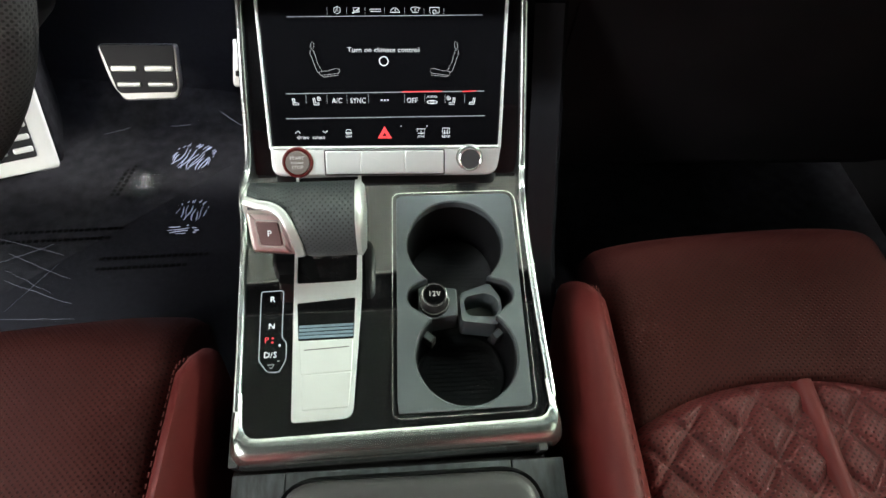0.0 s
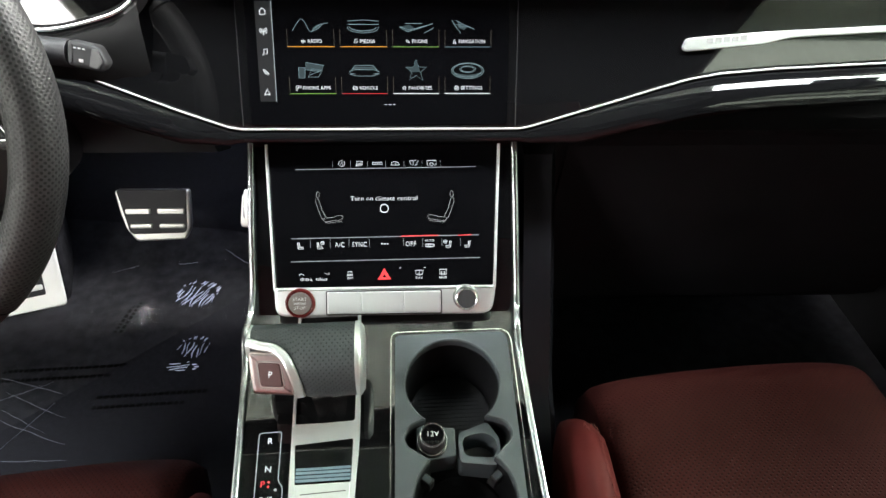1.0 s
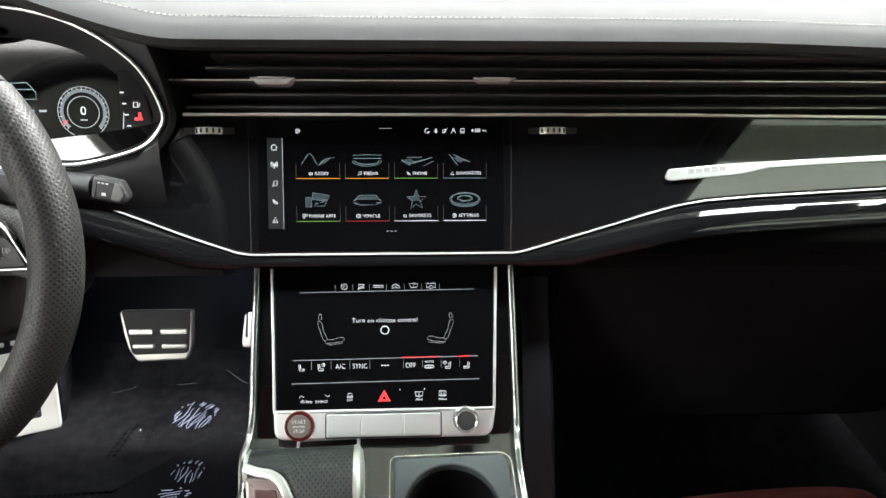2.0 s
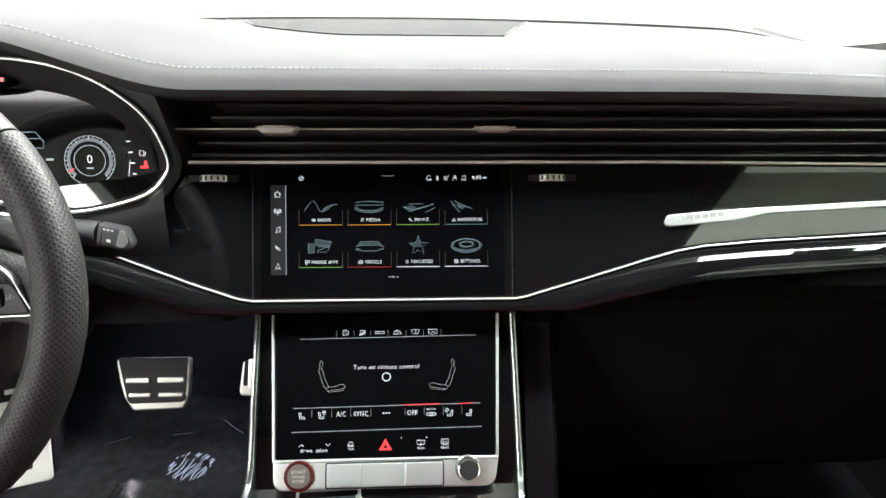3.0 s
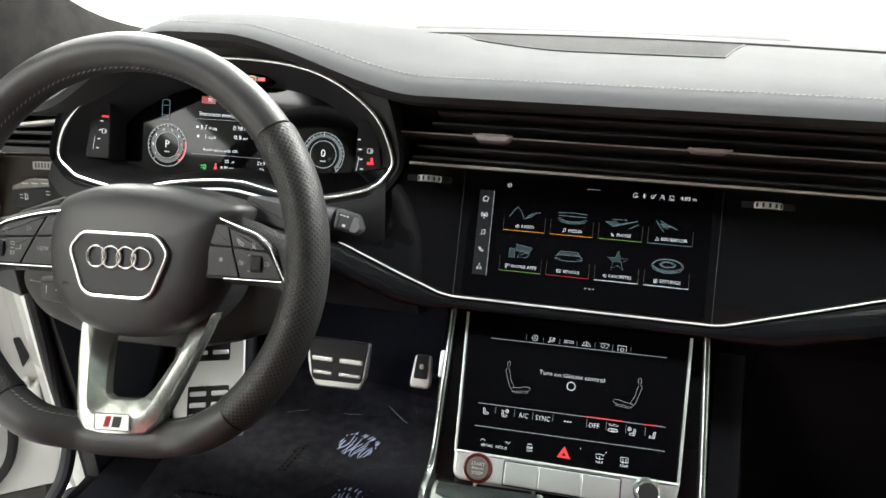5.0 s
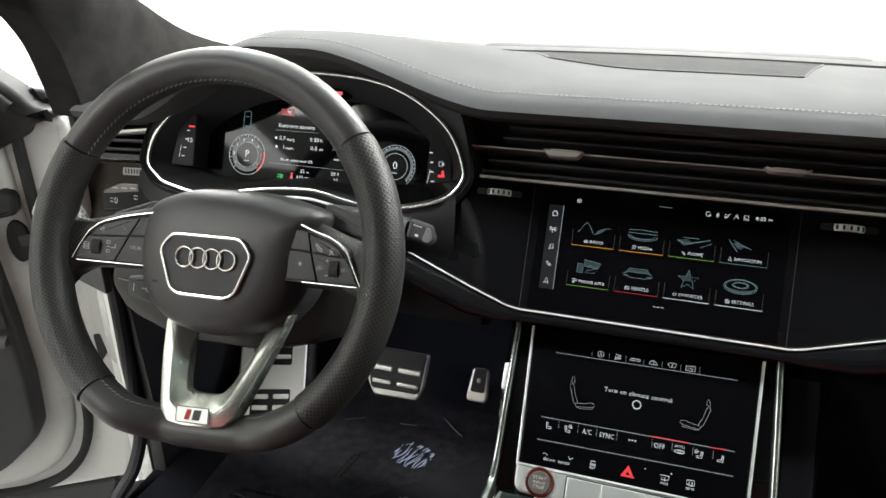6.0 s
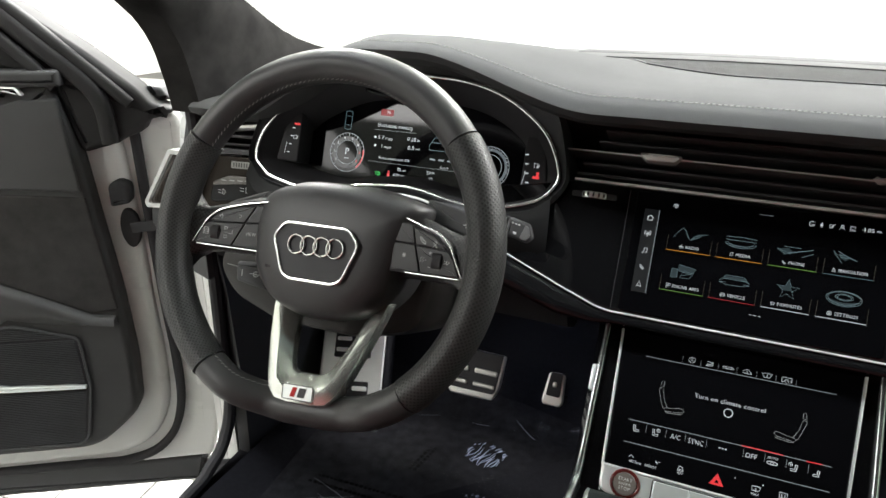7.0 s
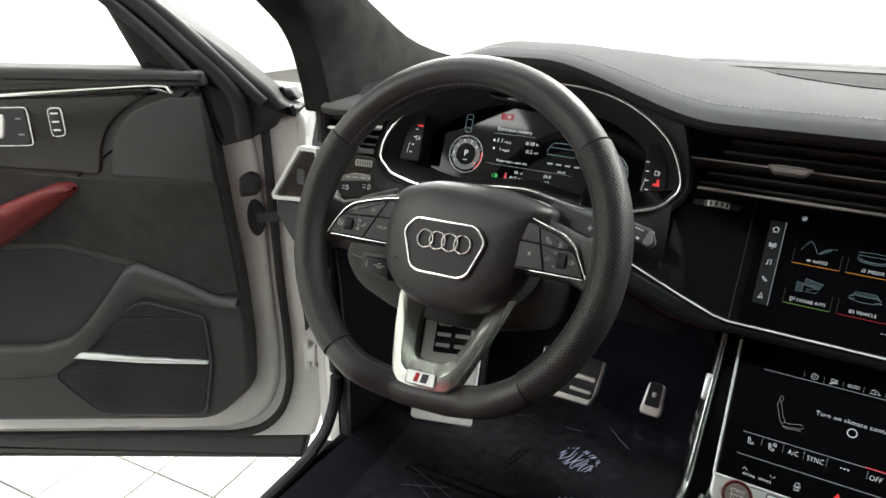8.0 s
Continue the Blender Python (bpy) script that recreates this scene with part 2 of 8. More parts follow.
def inset2(pts, d):
    """Moves a closed outline inwards (d > 0) along its corner normals."""
    n = len(pts)
    area = sum(pts[i - 1][0] * pts[i][1] - pts[i][0] * pts[i - 1][1] for i in range(n))
    s = 1 if area > 0 else -1
    out = []
    for i in range(n):
        a, p, b = Vector(pts[i - 1]), Vector(pts[i]), Vector(pts[(i + 1) % n])
        e1, e2 = (p - a), (b - p)
        if e1.length < 1e-9 or e2.length < 1e-9:
            out.append(tuple(p))
            continue
        n1, n2 = Vector((-e1.y, e1.x)).normalized(), Vector((-e2.y, e2.x)).normalized()
        nn = n1 + n2
        nn = nn / max(0.35, nn.length_squared / 2) if nn.length > 1e-6 else n1
        out.append(tuple(p + nn * (d * s)))
    return out


def slab(bm, pts, m, z0, z1, edge=0.0):
    """A plate with a 2D outline in the frame m, from depth z0 to face z1, its front edge rounded by edge."""
    rings = [[Vector((*p, z0)) for p in pts]]
    if edge:
        rings.append([Vector((*p, z1 - edge)) for p in pts])
        for f in (0.3, 0.65, 1.0):
            k = inset2(pts, edge * (1 - math.cos(f * math.pi / 2)))
            rings.append([Vector((*p, z1 - edge + edge * math.sin(f * math.pi / 2))) for p in k])
        rings.append([Vector((*p, z1)) for p in inset2(pts, edge * 1.35)])
    else:
        rings.append([Vector((*p, z1)) for p in pts])
    vs = [[bm.verts.new(m @ p) for p in r] for r in rings]
    n = len(pts)
    for a, b in zip(vs, vs[1:]):
        for i in range(n):
            bm.faces.new((a[i], a[(i + 1) % n], b[(i + 1) % n], b[i]))
    bm.faces.new(vs[-1])
    bm.faces.new(vs[0][::-1])


def ring_slab(bm, outer, inner, m, z0, z1):
    """A plate with a hole; outer and inner have the same number of points."""
    n = len(outer)
    vs = [[bm.verts.new(m @ Vector((*p, z))) for p in pts] for pts, z in ((outer, z0), (outer, z1), (inner, z1), (inner, z0))]
    for k in range(4):
        a, b = vs[k], vs[(k + 1) % 4]
        for i in range(n):
            bm.faces.new((a[i], a[(i + 1) % n], b[(i + 1) % n], b[i]))


def loft(bm, rings, closed_ring=True, caps=True, closed=False, uv=False):
    """Skins rings of points; uv gives a map in metres."""
    vs = [[bm.verts.new(p) for p in r] for r in rings]
    n = len(rings[0])
    lay = bm.loops.layers.uv.verify() if uv else None
    us, d = [0.0], 0.0
    for a, b in zip(rings, rings[1:]):
        d += (Vector(a[0]) - Vector(b[0])).length
        us.append(d)
    ws, w = [0.0], 0.0
    mid = rings[len(rings) // 2]
    for i in range(n):
        w += (Vector(mid[i]) - Vector(mid[(i + 1) % n])).length
        ws.append(w)
    span = list(zip(range(len(vs) - 1), range(1, len(vs))))
    if closed:
        span.append((len(vs) - 1, 0))
        us.append(d + (Vector(rings[-1][0]) - Vector(rings[0][0])).length)
    for k, (ia, ib) in enumerate(span):
        a, b = vs[ia], vs[ib]
        for i in range(n if closed_ring else n - 1):
            j = (i + 1) % n
            f = bm.faces.new((a[i], a[j], b[j], b[i]))
            if uv:
                for lp, q in zip(f.loops, ((us[k], ws[i]), (us[k], ws[i + 1]), (us[k + 1], ws[i + 1]), (us[k + 1], ws[i]))):
                    lp[lay].uv = q
    if caps and closed_ring and not closed:
        bm.faces.new(vs[0][::-1])
        bm.faces.new(vs[-1])
    return vs


def smooth_path(pts, per=6, closed=False):
    """Catmull-Rom through the points."""
    P = [Vector(p) for p in pts]
    n = len(P)
    out = []
    for i in range(n if closed else n - 1):
        p0 = P[(i - 1) % n] if closed or i > 0 else P[0] * 2 - P[1]
        p1, p2 = P[i], P[(i + 1) % n]
        p3 = P[(i + 2) % n] if closed or i + 2 < n else P[-1] * 2 - P[-2]
        for k in range(per):
            t = k / per
            out.append(0.5 * ((2 * p1) + (p2 - p0) * t + (2 * p0 - 5 * p1 + 4 * p2 - p3) * t * t + (3 * p1 - p0 - 3 * p2 + p3) * t ** 3))
    if not closed:
        out.append(P[-1].copy())
    return out


def tube(bm, path, section, up=(0, 0, 1), closed=False, caps=True, uv=False, taper=None):
    """Sweeps a 2D section (x sideways, y along up) along a path."""
    P = [Vector(p) for p in path]
    n = len(P)
    rings = []
    for i, p in enumerate(P):
        if closed:
            t = P[(i + 1) % n] - P[i - 1]
        else:
            t = P[min(i + 1, n - 1)] - P[max(i - 1, 0)]
        t.normalize()
        u = up(i, p) if callable(up) else Vector(up)
        side = t.cross(u).normalized()
        v = side.cross(t)
        s = taper(i / (n - 1)) if taper else 1.0
        rings.append([p + side * (a * s) + v * (b * s) for a, b in section])
    return loft(bm, rings, True, caps, closed, uv)


def disc(bm, m, cx, cy, r, z0, z1, edge=0.0, n=32, ry=None):
    slab(bm, circle2(cx, cy, r, n, ry), m, z0, z1, edge)


def torus2(bm, m, cx, cy, R, r, z, n=40, k=8):
    path = [m @ Vector((cx + R * math.cos(2 * math.pi * i / n), cy + R * math.sin(2 * math.pi * i / n), z)) for i in range(n)]
    tube(bm, path, circle2(0, 0, r, k), up=m.to_3x3() @ Vector((0, 0, 1)), closed=True, caps=False)


def line2(bm, m, pts, w, z, h=0.0004, closed=False):
    """A thin raised line along 2D points on a plane."""
    path = [m @ Vector((*p, z)) for p in pts]
    nrm = m.to_3x3() @ Vector((0, 0, 1))
    tube(bm, path, [(-w / 2, 0), (w / 2, 0), (w / 2, h), (-w / 2, h)], up=nrm, closed=closed)


def writing(text, m, x, y, size, material, parent, z=0.0006, align="CENTER", name="lettering", width=0.0):
    """Letters in the built-in font on the plane m, as one flat mesh."""
    c = bpy.data.curves.new("type", "FONT")
    c.body, c.size, c.align_x, c.align_y = text, size, align, "CENTER"
    c.extrude = 0.0001
    c.offset = -0.009 * size
    c.space_character = 1.06
    c.resolution_u = 2
    tmp = bpy.data.objects.new("type", c)
    me = bpy.data.meshes.new_from_object(tmp)
    bpy.data.objects.remove(tmp)
    bpy.data.curves.remove(c)
    bm = bmesh.new()
    bm.from_mesh(me)
    bpy.data.meshes.remove(me)
    if width:
        span = max(v.co.x for v in bm.verts) - min(v.co.x for v in bm.verts)
        for v in bm.verts:
            v.co.x *= width / span
    put(bm.verts, m @ pose(x, y, z))
    return part(name, bm, material, parent, smooth=0)

def sstep(a, b, x):
    t = max(0.0, min(1.0, (x - a) / (b - a)))
    return t * t * (3 - 2 * t)


# ------------------------------------------------------------------ showroom
def structure(name, bm, mat, label, category, smooth=35):
    return tagged(part(name, bm, mat, None, smooth=smooth), label, category, kind="structure")


CEILM = Mat("showroom_ceiling_paint", (0.76, 0.80, 0.74), 0.8)
CEILM.vary_color(0.6, 0.9, 1.05)
CEILM = CEILM.m


def showroom():
    bm = bmesh.new()
    box(bm, -8, 8, -8, 8, -0.10, -0.006)
    floor = structure("floor", bm, GROUT, "white square floor tiles with grey grout joints", "floor")
    for name, a in (("wall_north", (-8, 8, 8, 8.2)), ("wall_south", (-8, 8, -8.2, -8)), ("wall_east", (8, 8.2, -8, 8)), ("wall_west", (-8.2, -8, -8, 8))):
        bm = bmesh.new()
        box(bm, a[0], a[1], a[2], a[3], -0.1, 3.7)
        structure(name, bm, WALLM, "plain bright white showroom wall", "wall")
    bm = bmesh.new()
    box(bm, -8.2, 8.2, -8.2, 8.2, 3.7, 3.8)
    structure("ceiling", bm, CEILM, "plain white showroom ceiling", "ceiling")
    return floor


FLOOR = showroom()

# ------------------------------------------------------------------ car body and cabin shell
CAR = thing("car_body", "white car body shell with dark headliner and open driver side", "car", (0, 0, 0.2))


def tint_glass(name, tint):
    """A tinted clear pane with a faint mirror."""
    g = bpy.data.materials.new(name)
    g.use_nodes = True
    t = g.node_tree
    t.nodes.clear()
    o, mx, tr, gl = (t.nodes.new("ShaderNode" + k) for k in ("OutputMaterial", "MixShader", "BsdfTransparent", "BsdfGlossy"))
    gl.inputs["Roughness"].default_value = 0.02
    tr.inputs["Color"].default_value = tint
    mx.inputs[0].default_value = 0.05
    t.links.new(tr.outputs[0], mx.inputs[1])
    t.links.new(gl.outputs[0], mx.inputs[2])
    t.links.new(mx.outputs[0], o.inputs[0])
    return g


def body():
    # floor pan and toe board
    bm = bmesh.new()
    prof = [(-2.3, 0.465), (0.30, 0.465), (0.44, 0.52), (0.60, 0.68), (0.70, 0.95), (0.84, 0.95), (0.84, 0.30), (-2.3, 0.30)]
    loft(bm, [[Vector((x, y, z)) for y, z in prof] for x in (-0.80, 0.80)])
    part("floor_carpet", bm, CARPET, CAR, "black floor carpet")
    # roof: lining frame round a long glass panel
    def roof_z(x, y):
        z = 1.555 + 0.045 * sstep(-0.16, -0.6, y) - 0.10 * sstep(-1.4, -2.3, y)
        return z - 0.06 * (abs(x) / 0.7) ** 3

    def roof_piece(name, x0, x1, y0, y1, d0, d1, mat, label):
        bm = bmesh.new()
        ys = [y0 + (y1 - y0) * i / 8 for i in range(9)]
        loft(bm, [[Vector((x, y, roof_z(x, y) + d0)) for y in ys] + [Vector((x, y, roof_z(x, y) + d1)) for y in ys[::-1]] for x in [x0 + (x1 - x0) * i / 8 for i in range(9)]])
        return part(name, bm, mat, CAR, label)

    for x0, x1, y0, y1 in ((-0.70, 0.70, -0.16, -0.21), (-0.70, 0.70, -0.56, -2.3), (-0.70, -0.46, -0.21, -0.56), (0.46, 0.70, -0.21, -0.56)):
        roof_piece("headliner", x0, x1, y0, y1, 0.0, 0.035, LINING, "black suede roof lining")
    roof_piece("roof_glass", -0.458, 0.458, -0.212, -0.558, 0.028, 0.033, tint_glass("tinted_roof_glass", (0.26, 0.285, 0.275, 1)), "tinted sunroof glass")
    # side walls right and rear left, tailgate
    for sx in (1, -1):
        bm = bmesh.new()
        y0 = 0.84 if sx > 0 else -1.06
        box(bm, min(sx * 0.80, sx * 0.90), max(sx * 0.80, sx * 0.90), -2.3, y0, 0.30, 1.14, 0.02)
        part("side_panel", bm, BLACK2, CAR, "black door trim inner side")
        if sx < 0:
            bm = bmesh.new()
            box(bm, -0.90, -0.805, 0.301, 0.84, 0.30, 1.10, 0.01)
            part("front_side_panel", bm, WHITE, CAR, "white wing panel")
        bm = bmesh.new()
        loft(bm, [[Vector((sx * x, y, z)) for x, z in ((0.84, 1.10), (0.71, 1.58), (0.73, 1.60), (0.87, 1.12))] for y in (-2.32, -1.22)])
        part("tinted_rear_window", bm, PIANO, CAR, "dark tinted rear side glass")
        bm = bmesh.new()
        path = [(sx * 0.84, -1.10, 1.10), (sx * 0.76, -1.16, 1.35), (sx * 0.69, -1.2, 1.57)]
        tube(bm, smooth_path(path), rounded([(-0.06, -0.04), (0.06, -0.04), (0.06, 0.04), (-0.06, 0.04)], 0.02, 3), up=(sx, 0, 0))
        part("pillar", bm, SUEDE, CAR, "dark suede door pillar")
        bm = bmesh.new()
        path = [(sx * 0.72, -0.10, 1.545), (sx * 0.70, -0.6, 1.57), (sx * 0.69, -1.3, 1.57), (sx * 0.70, -2.2, 1.45)]
        tube(bm, smooth_path(path), rounded([(-0.05, -0.03), (0.05, -0.03), (0.05, 0.03), (-0.05, 0.03)], 0.02, 3))
        part("roof_rail", bm, SUEDE, CAR, "dark suede roof edge")
    bm = bmesh.new()
    loft(bm, [[Vector((x, y, z)) for x, z in ((0.838, 1.12), (0.79, 1.35), (0.725, 1.54), (0.729, 1.54), (0.794, 1.35), (0.842, 1.12))] for y in (-1.10, -0.6, -0.02)])
    part("passenger_window", bm, tint_glass("green_side_glass", (0.74, 0.79, 0.73, 1)), CAR, "green tinted side window")
    bm = bmesh.new()
    box(bm, -0.9, 0.9, -2.4, -2.3, 0.3, 1.62, 0.02)
    part("tailgate", bm, BLACK2, CAR, "dark rear closing panel")
    # sills
    for sx in (1, -1):
        bm = bmesh.new()
        box(bm, min(sx * 0.79, sx * 0.835), max(sx * 0.79, sx * 0.835), -2.3, 0.04, 0.26, 0.455, 0.02)
        part("sill", bm, RUBBER, CAR, "black plastic door sill")
    # windscreen pillars
    for sx in (1, -1):
        bm = bmesh.new()
        # front edge and rear edge of the trim, from the dash upwards
        fr = smooth_path([(0.74, 0.46, 1.145), (0.735, 0.235, 1.198), (0.732, 0.09, 1.268), (0.71, -0.12, 1.37), (0.70, -0.35, 1.50), (0.69, -0.5, 1.565)], 4)
        re = smooth_path([(0.735, -0.012, 1.118), (0.735, -0.021, 1.165), (0.735, -0.042, 1.224), (0.733, -0.10, 1.278), (0.71, -0.33, 1.43), (0.69, -0.52, 1.52)], 4)
        rings = []
        for a, b in zip(fr, re):
            a, b = Vector((sx * a.x, a.y, a.z)), Vector((sx * b.x, b.y, b.z))
            out = Vector((sx * 0.05, 0, 0))
            mid = (a + b) / 2 - out * 0.35
            rings.append([a, a * 0.8 + b * 0.2 - out * 0.3, mid, b * 0.85 + a * 0.15 - out * 0.25, b, b + out, (a + b) / 2 + out * 1.2, a + out])
        loft(bm, rings)
        part("windscreen_pillar", bm, PILLAR, CAR, "charcoal suede windscreen pillar trim")
    bm = bmesh.new()
    tube(bm, [(-0.70, -0.19, 1.565), (0, -0.16, 1.575), (0.70, -0.19, 1.565)], rounded([(-0.03, -0.02), (0.03, -0.02), (0.03, 0.02), (-0.03, 0.02)], 0.012, 3))
    part("windscreen_header", bm, PILLAR, CAR, "dark suede windscreen header")
    # bonnet and scuttle behind the glass
    bm = bmesh.new()
    box(bm, -0.82, 0.82, 0.80, 1.9, 0.90, 1.08, 0.06)
    part("bonnet", bm, WHITE, CAR, "white bonnet")


body()


def white_jamb():
    """The painted hinge pillar of the body, with the seal round the door opening."""
    bm = bmesh.new()
    prof = [(-0.803, 0.045), (-0.828, 0.046), (-0.842, 0.058), (-0.862, 0.078), (-0.884, 0.088), (-0.893, 0.100), (-0.897, 0.125), (-0.90, 0.30), (-0.803, 0.30)]
    rings = []
    for z, k in ((0.38, 0), (0.42, 0), (0.6, 0.0), (0.8, 0.0), (1.0, 0.0), (1.10, 0.02), (1.145, 0.05)):
        rings.append([Vector((x, y + k, z)) for x, y in prof])
    loft(bm, rings)
    part("hinge_pillar", bm, WHITE, CAR, "white painted hinge pillar")
    bm = bmesh.new()
    path = smooth_path([(-0.775, 0.015, 1.12), (-0.785, 0.028, 0.95), (-0.798, 0.036, 0.70), (-0.800, 0.040, 0.590), (-0.800, 0.018, 0.525), (-0.800, -0.030, 0.488), (-0.800, -0.165, 0.470), (-0.80, -1.0, 0.455)], 6)
    tube(bm, path, circle2(0, 0, 0.011, 10))
    part("opening_seal", bm, RUBBER, CAR, "black rubber door opening seal")


white_jamb()


# ------------------------------------------------------------------ dashboard
def lip_z(x):
    z = 1.160 + 0.056 * sstep(-0.185, -0.40, x)
    return z - 0.095 * sstep(-0.46, -0.68, x) - 0.012 * sstep(0.3, 0.75, x)


def lip_y(x):
    return -0.022 + 0.03 * sstep(0.45, 0.76, x) - 0.012 * sstep(-0.22, -0.36, x) + 0.015 * sstep(-0.55, -0.74, x)


def ledge_y(x):
    return 0.36 - 0.45 * x * x


DASHB = thing("dashboard", "charcoal leather dashboard with piano black panels and chrome trim", "dashboard", (0, 0.1, 1.0))


def lip_h(x):
    """How steeply the leather rolls over the edge; flatter over the cluster."""
    return 1 - 0.5 * sstep(-0.20, -0.40, x)


def dash_profile(x):
    y0, zl, ye = lip_y(x), lip_z(x), ledge_y(x)
    zt = 1.19 - 0.06 * sstep(0.45, 0.78, abs(x))
    u = lip_h(x)
    zb = zl + 0.007
    pts = [(y0 + 0.06, zl - 0.016), (y0 + 0.02, zl - 0.008), (y0 + 0.004, zl - 0.001), (y0, zb), (y0 + 0.006, zb + 0.008 * u), (y0 + 0.024, zb + 0.016 * u), (y0 + 0.06, zb + 0.023 * u)]
    for k in (0.15, 0.35, 0.55, 0.75, 0.92):
        xs = -0.43 + (x + 0.43) * (1 - 0.38 * min(1, k / 0.35))
        za = lip_z(xs) + 0.007 + 0.023 * lip_h(xs)
        h = za * (1 - sstep(0, 1, k)) + zt * sstep(0, 1, k)
        pts.append((y0 + 0.06 + (ye - y0 - 0.06) * k, h + 0.006 * math.sin(math.pi * k)))
    pts += [(ye - 0.006, zt + 0.002), (ye, zt - 0.001)]
    return pts


def dashboard():
    xs = [-0.76 + 1.52 * i / 120 for i in range(121)]
    bm = bmesh.new()
    loft(bm, [[Vector((x, y, z)) for y, z in dash_profile(x)] for x in xs], closed_ring=False, uv=True)
    ob = part("dash_top", bm, DASH, DASHB, "charcoal grained leather dash top")
    # ledge in front of the glass: a groove, then the defroster shelf
    bm = bmesh.new()
    rings = []
    for x in xs:
        y, z = dash_profile(x)[-1]
        rings.append([Vector((x, y, z)), Vector((x, y + 0.002, z - 0.016)), Vector((x, y + 0.014, z - 0.018)), Vector((x, y + 0.016, z + 0.004)), Vector((x, y + 0.05, z + 0.006)), Vector((x, y + 0.16, z + 0.002)), Vector((x, y + 0.21, z - 0.012)), Vector((x, y + 0.30, z - 0.02)), Vector((x, y + 0.55, z - 0.06))])
    loft(bm, rings, closed_ring=False)
    part("defroster_shelf", bm, SHELF, DASHB, "dark grey plastic shelf below the windscreen")
    # stitching along the lip
    bm = bmesh.new()
    for i in range(230):
        x = -0.60 + 1.3 * i / 230
        y, z = lip_y(x) + 0.024, lip_z(x) + 0.0073 + 0.016 * lip_h(x)
        x2 = x + 0.0038
        y2, z2 = lip_y(x2) + 0.024, lip_z(x2) + 0.0073 + 0.016 * lip_h(x2)
        tube(bm, [(x, y, z), ((x + x2) / 2, (y + y2) / 2, (z + z2) / 2 + 0.0006), (x2, y2, z2)], circle2(0, 0, 0.00038, 5))
    part("stitching", bm, THREAD, DASHB, "grey thread stitching")
    # carcass behind everything, black
    bm = bmesh.new()
    loft(bm, [[Vector((x, 0.075, lip_z(x) - 0.016)), Vector((x, 0.50, 1.10)), Vector((x, 0.50, 0.80)), Vector((x, 0.10, 0.86))] for x in xs[::6]])
    part("carcass", bm, BLACK, DASHB)


dashboard()


def gloss_panel():
    top = [(-0.205, 0.0145), (0.30, 0.0145), (0.74, 0.010)]
    low = [(0.74, -0.050), (0.535, -0.064), (0.40, -0.071), (0.345, -0.0755), (0.315, -0.0805), (0.285, -0.0885), (0.25, -0.099), (0.20, -0.1135), (0.15, -0.128), (0.138, -0.130), (-0.140, -0.130), (-0.155, -0.1275), (-0.20, -0.112), (-0.291, -0.0774), (-0.34, -0.060), (-0.34, -0.010), (-0.26, 0.0)]
    low = [(x, v + 0.003) for x, v in low]
    bm = bmesh.new()
    slab(bm, (top + low)[::-1], UP, -0.014, 0.0, 0.0012)
    part("trim_panel", bm, PIANO, DASHB, "piano black dash panel")
    for x in (-0.139, 0.135):
        bm = bmesh.new()
        line2(bm, UP, [(x, -0.128), (x, 0.012)], 0.0007, 0.0002, 0.0002)
        part("seam", bm, RUBBER, DASHB, "fine vertical panel joint")
    sec = circle2(0, 0, 0.0018, 12)
    nrm = UP.to_3x3() @ Vector((0, 0, 1))
    bm = bmesh.new()
    tube(bm, [UP @ Vector((x, v + 0.0022, 0.0025)) for x, v in [(-0.204, 0.0145), (0.0, 0.0145), (0.3, 0.0145), (0.74, 0.010)]], sec, up=nrm)
    part("upper_chrome_strip", bm, BRIGHT, DASHB, "thin chrome strip")
    bm = bmesh.new()
    tube(bm, [UP @ Vector((x, v - 0.002, 0)) for x, v in low[:15]], circle2(0, 0, 0.0012, 12), up=nrm)
    part("lower_chrome_strip", bm, STRIP, DASHB, "thin chrome strip")
    # piano black lip under the chrome, rolling back under the dash
    bm = bmesh.new()
    rings = []
    for x, v in low[:15]:
        g = 0.030 + 0.012 * sstep(0.12, 0.35, abs(x)) - 0.018 * sstep(0.20, 0.12, abs(x))
        q = 0.25 + 0.75 * sstep(0.15, 0.32, abs(x))
        rings.append([UP @ Vector(p) for p in ((x, v - 0.004, -0.002), (x, v - 0.007, 0.002), (x, v - g * 0.35, 0.007 * q), (x, v - g * 0.55, 0.012 * q), (x, v - g * 0.68, 0.0138 * q), (x, v - g * 0.92, 0.0125 * q), (x, v - g, 0.009 * q), (x, v - g - 0.003, -0.022), (x, v - g + 0.004, -0.06), (x, v, -0.03))])
    loft(bm, rings)
    part("lower_lip", bm, gloss("lip_gloss", rough=0.04, spec=0.3), DASHB, "piano black lower dash lip")
    # aluminium accent strip on the passenger side, with a blade and a fine tail
    bm = bmesh.new()
    pts = rounded([(0.300, -0.0505), (0.304, -0.0405), (0.385, -0.034), (0.74, -0.016), (0.74, -0.022), (0.41, -0.040), (0.385, -0.0465), (0.305, -0.0535)], [0.004, 0.003, 0.02, 0, 0, 0.02, 0.01, 0.003], 4)
    slab(bm, pts[::-1], UP, 0.0, 0.003, 0.0012)
    acc = part("accent_strip", bm, SATIN, DASHB, "satin aluminium accent strip")
    bm = bmesh.new()
    for i in range(5):
        box(bm, 0.325 + i * 0.0085, 0.331 + i * 0.0085, -0.0455 + i * 0.0008, -0.041 + i * 0.0008, 0.003, 0.0034, m=UP)
    part("emblem_bar", bm, plastic("emblem_grey", (0.5, 0.5, 0.5), 0.5), acc, "faint grey emblem bars")


gloss_panel()


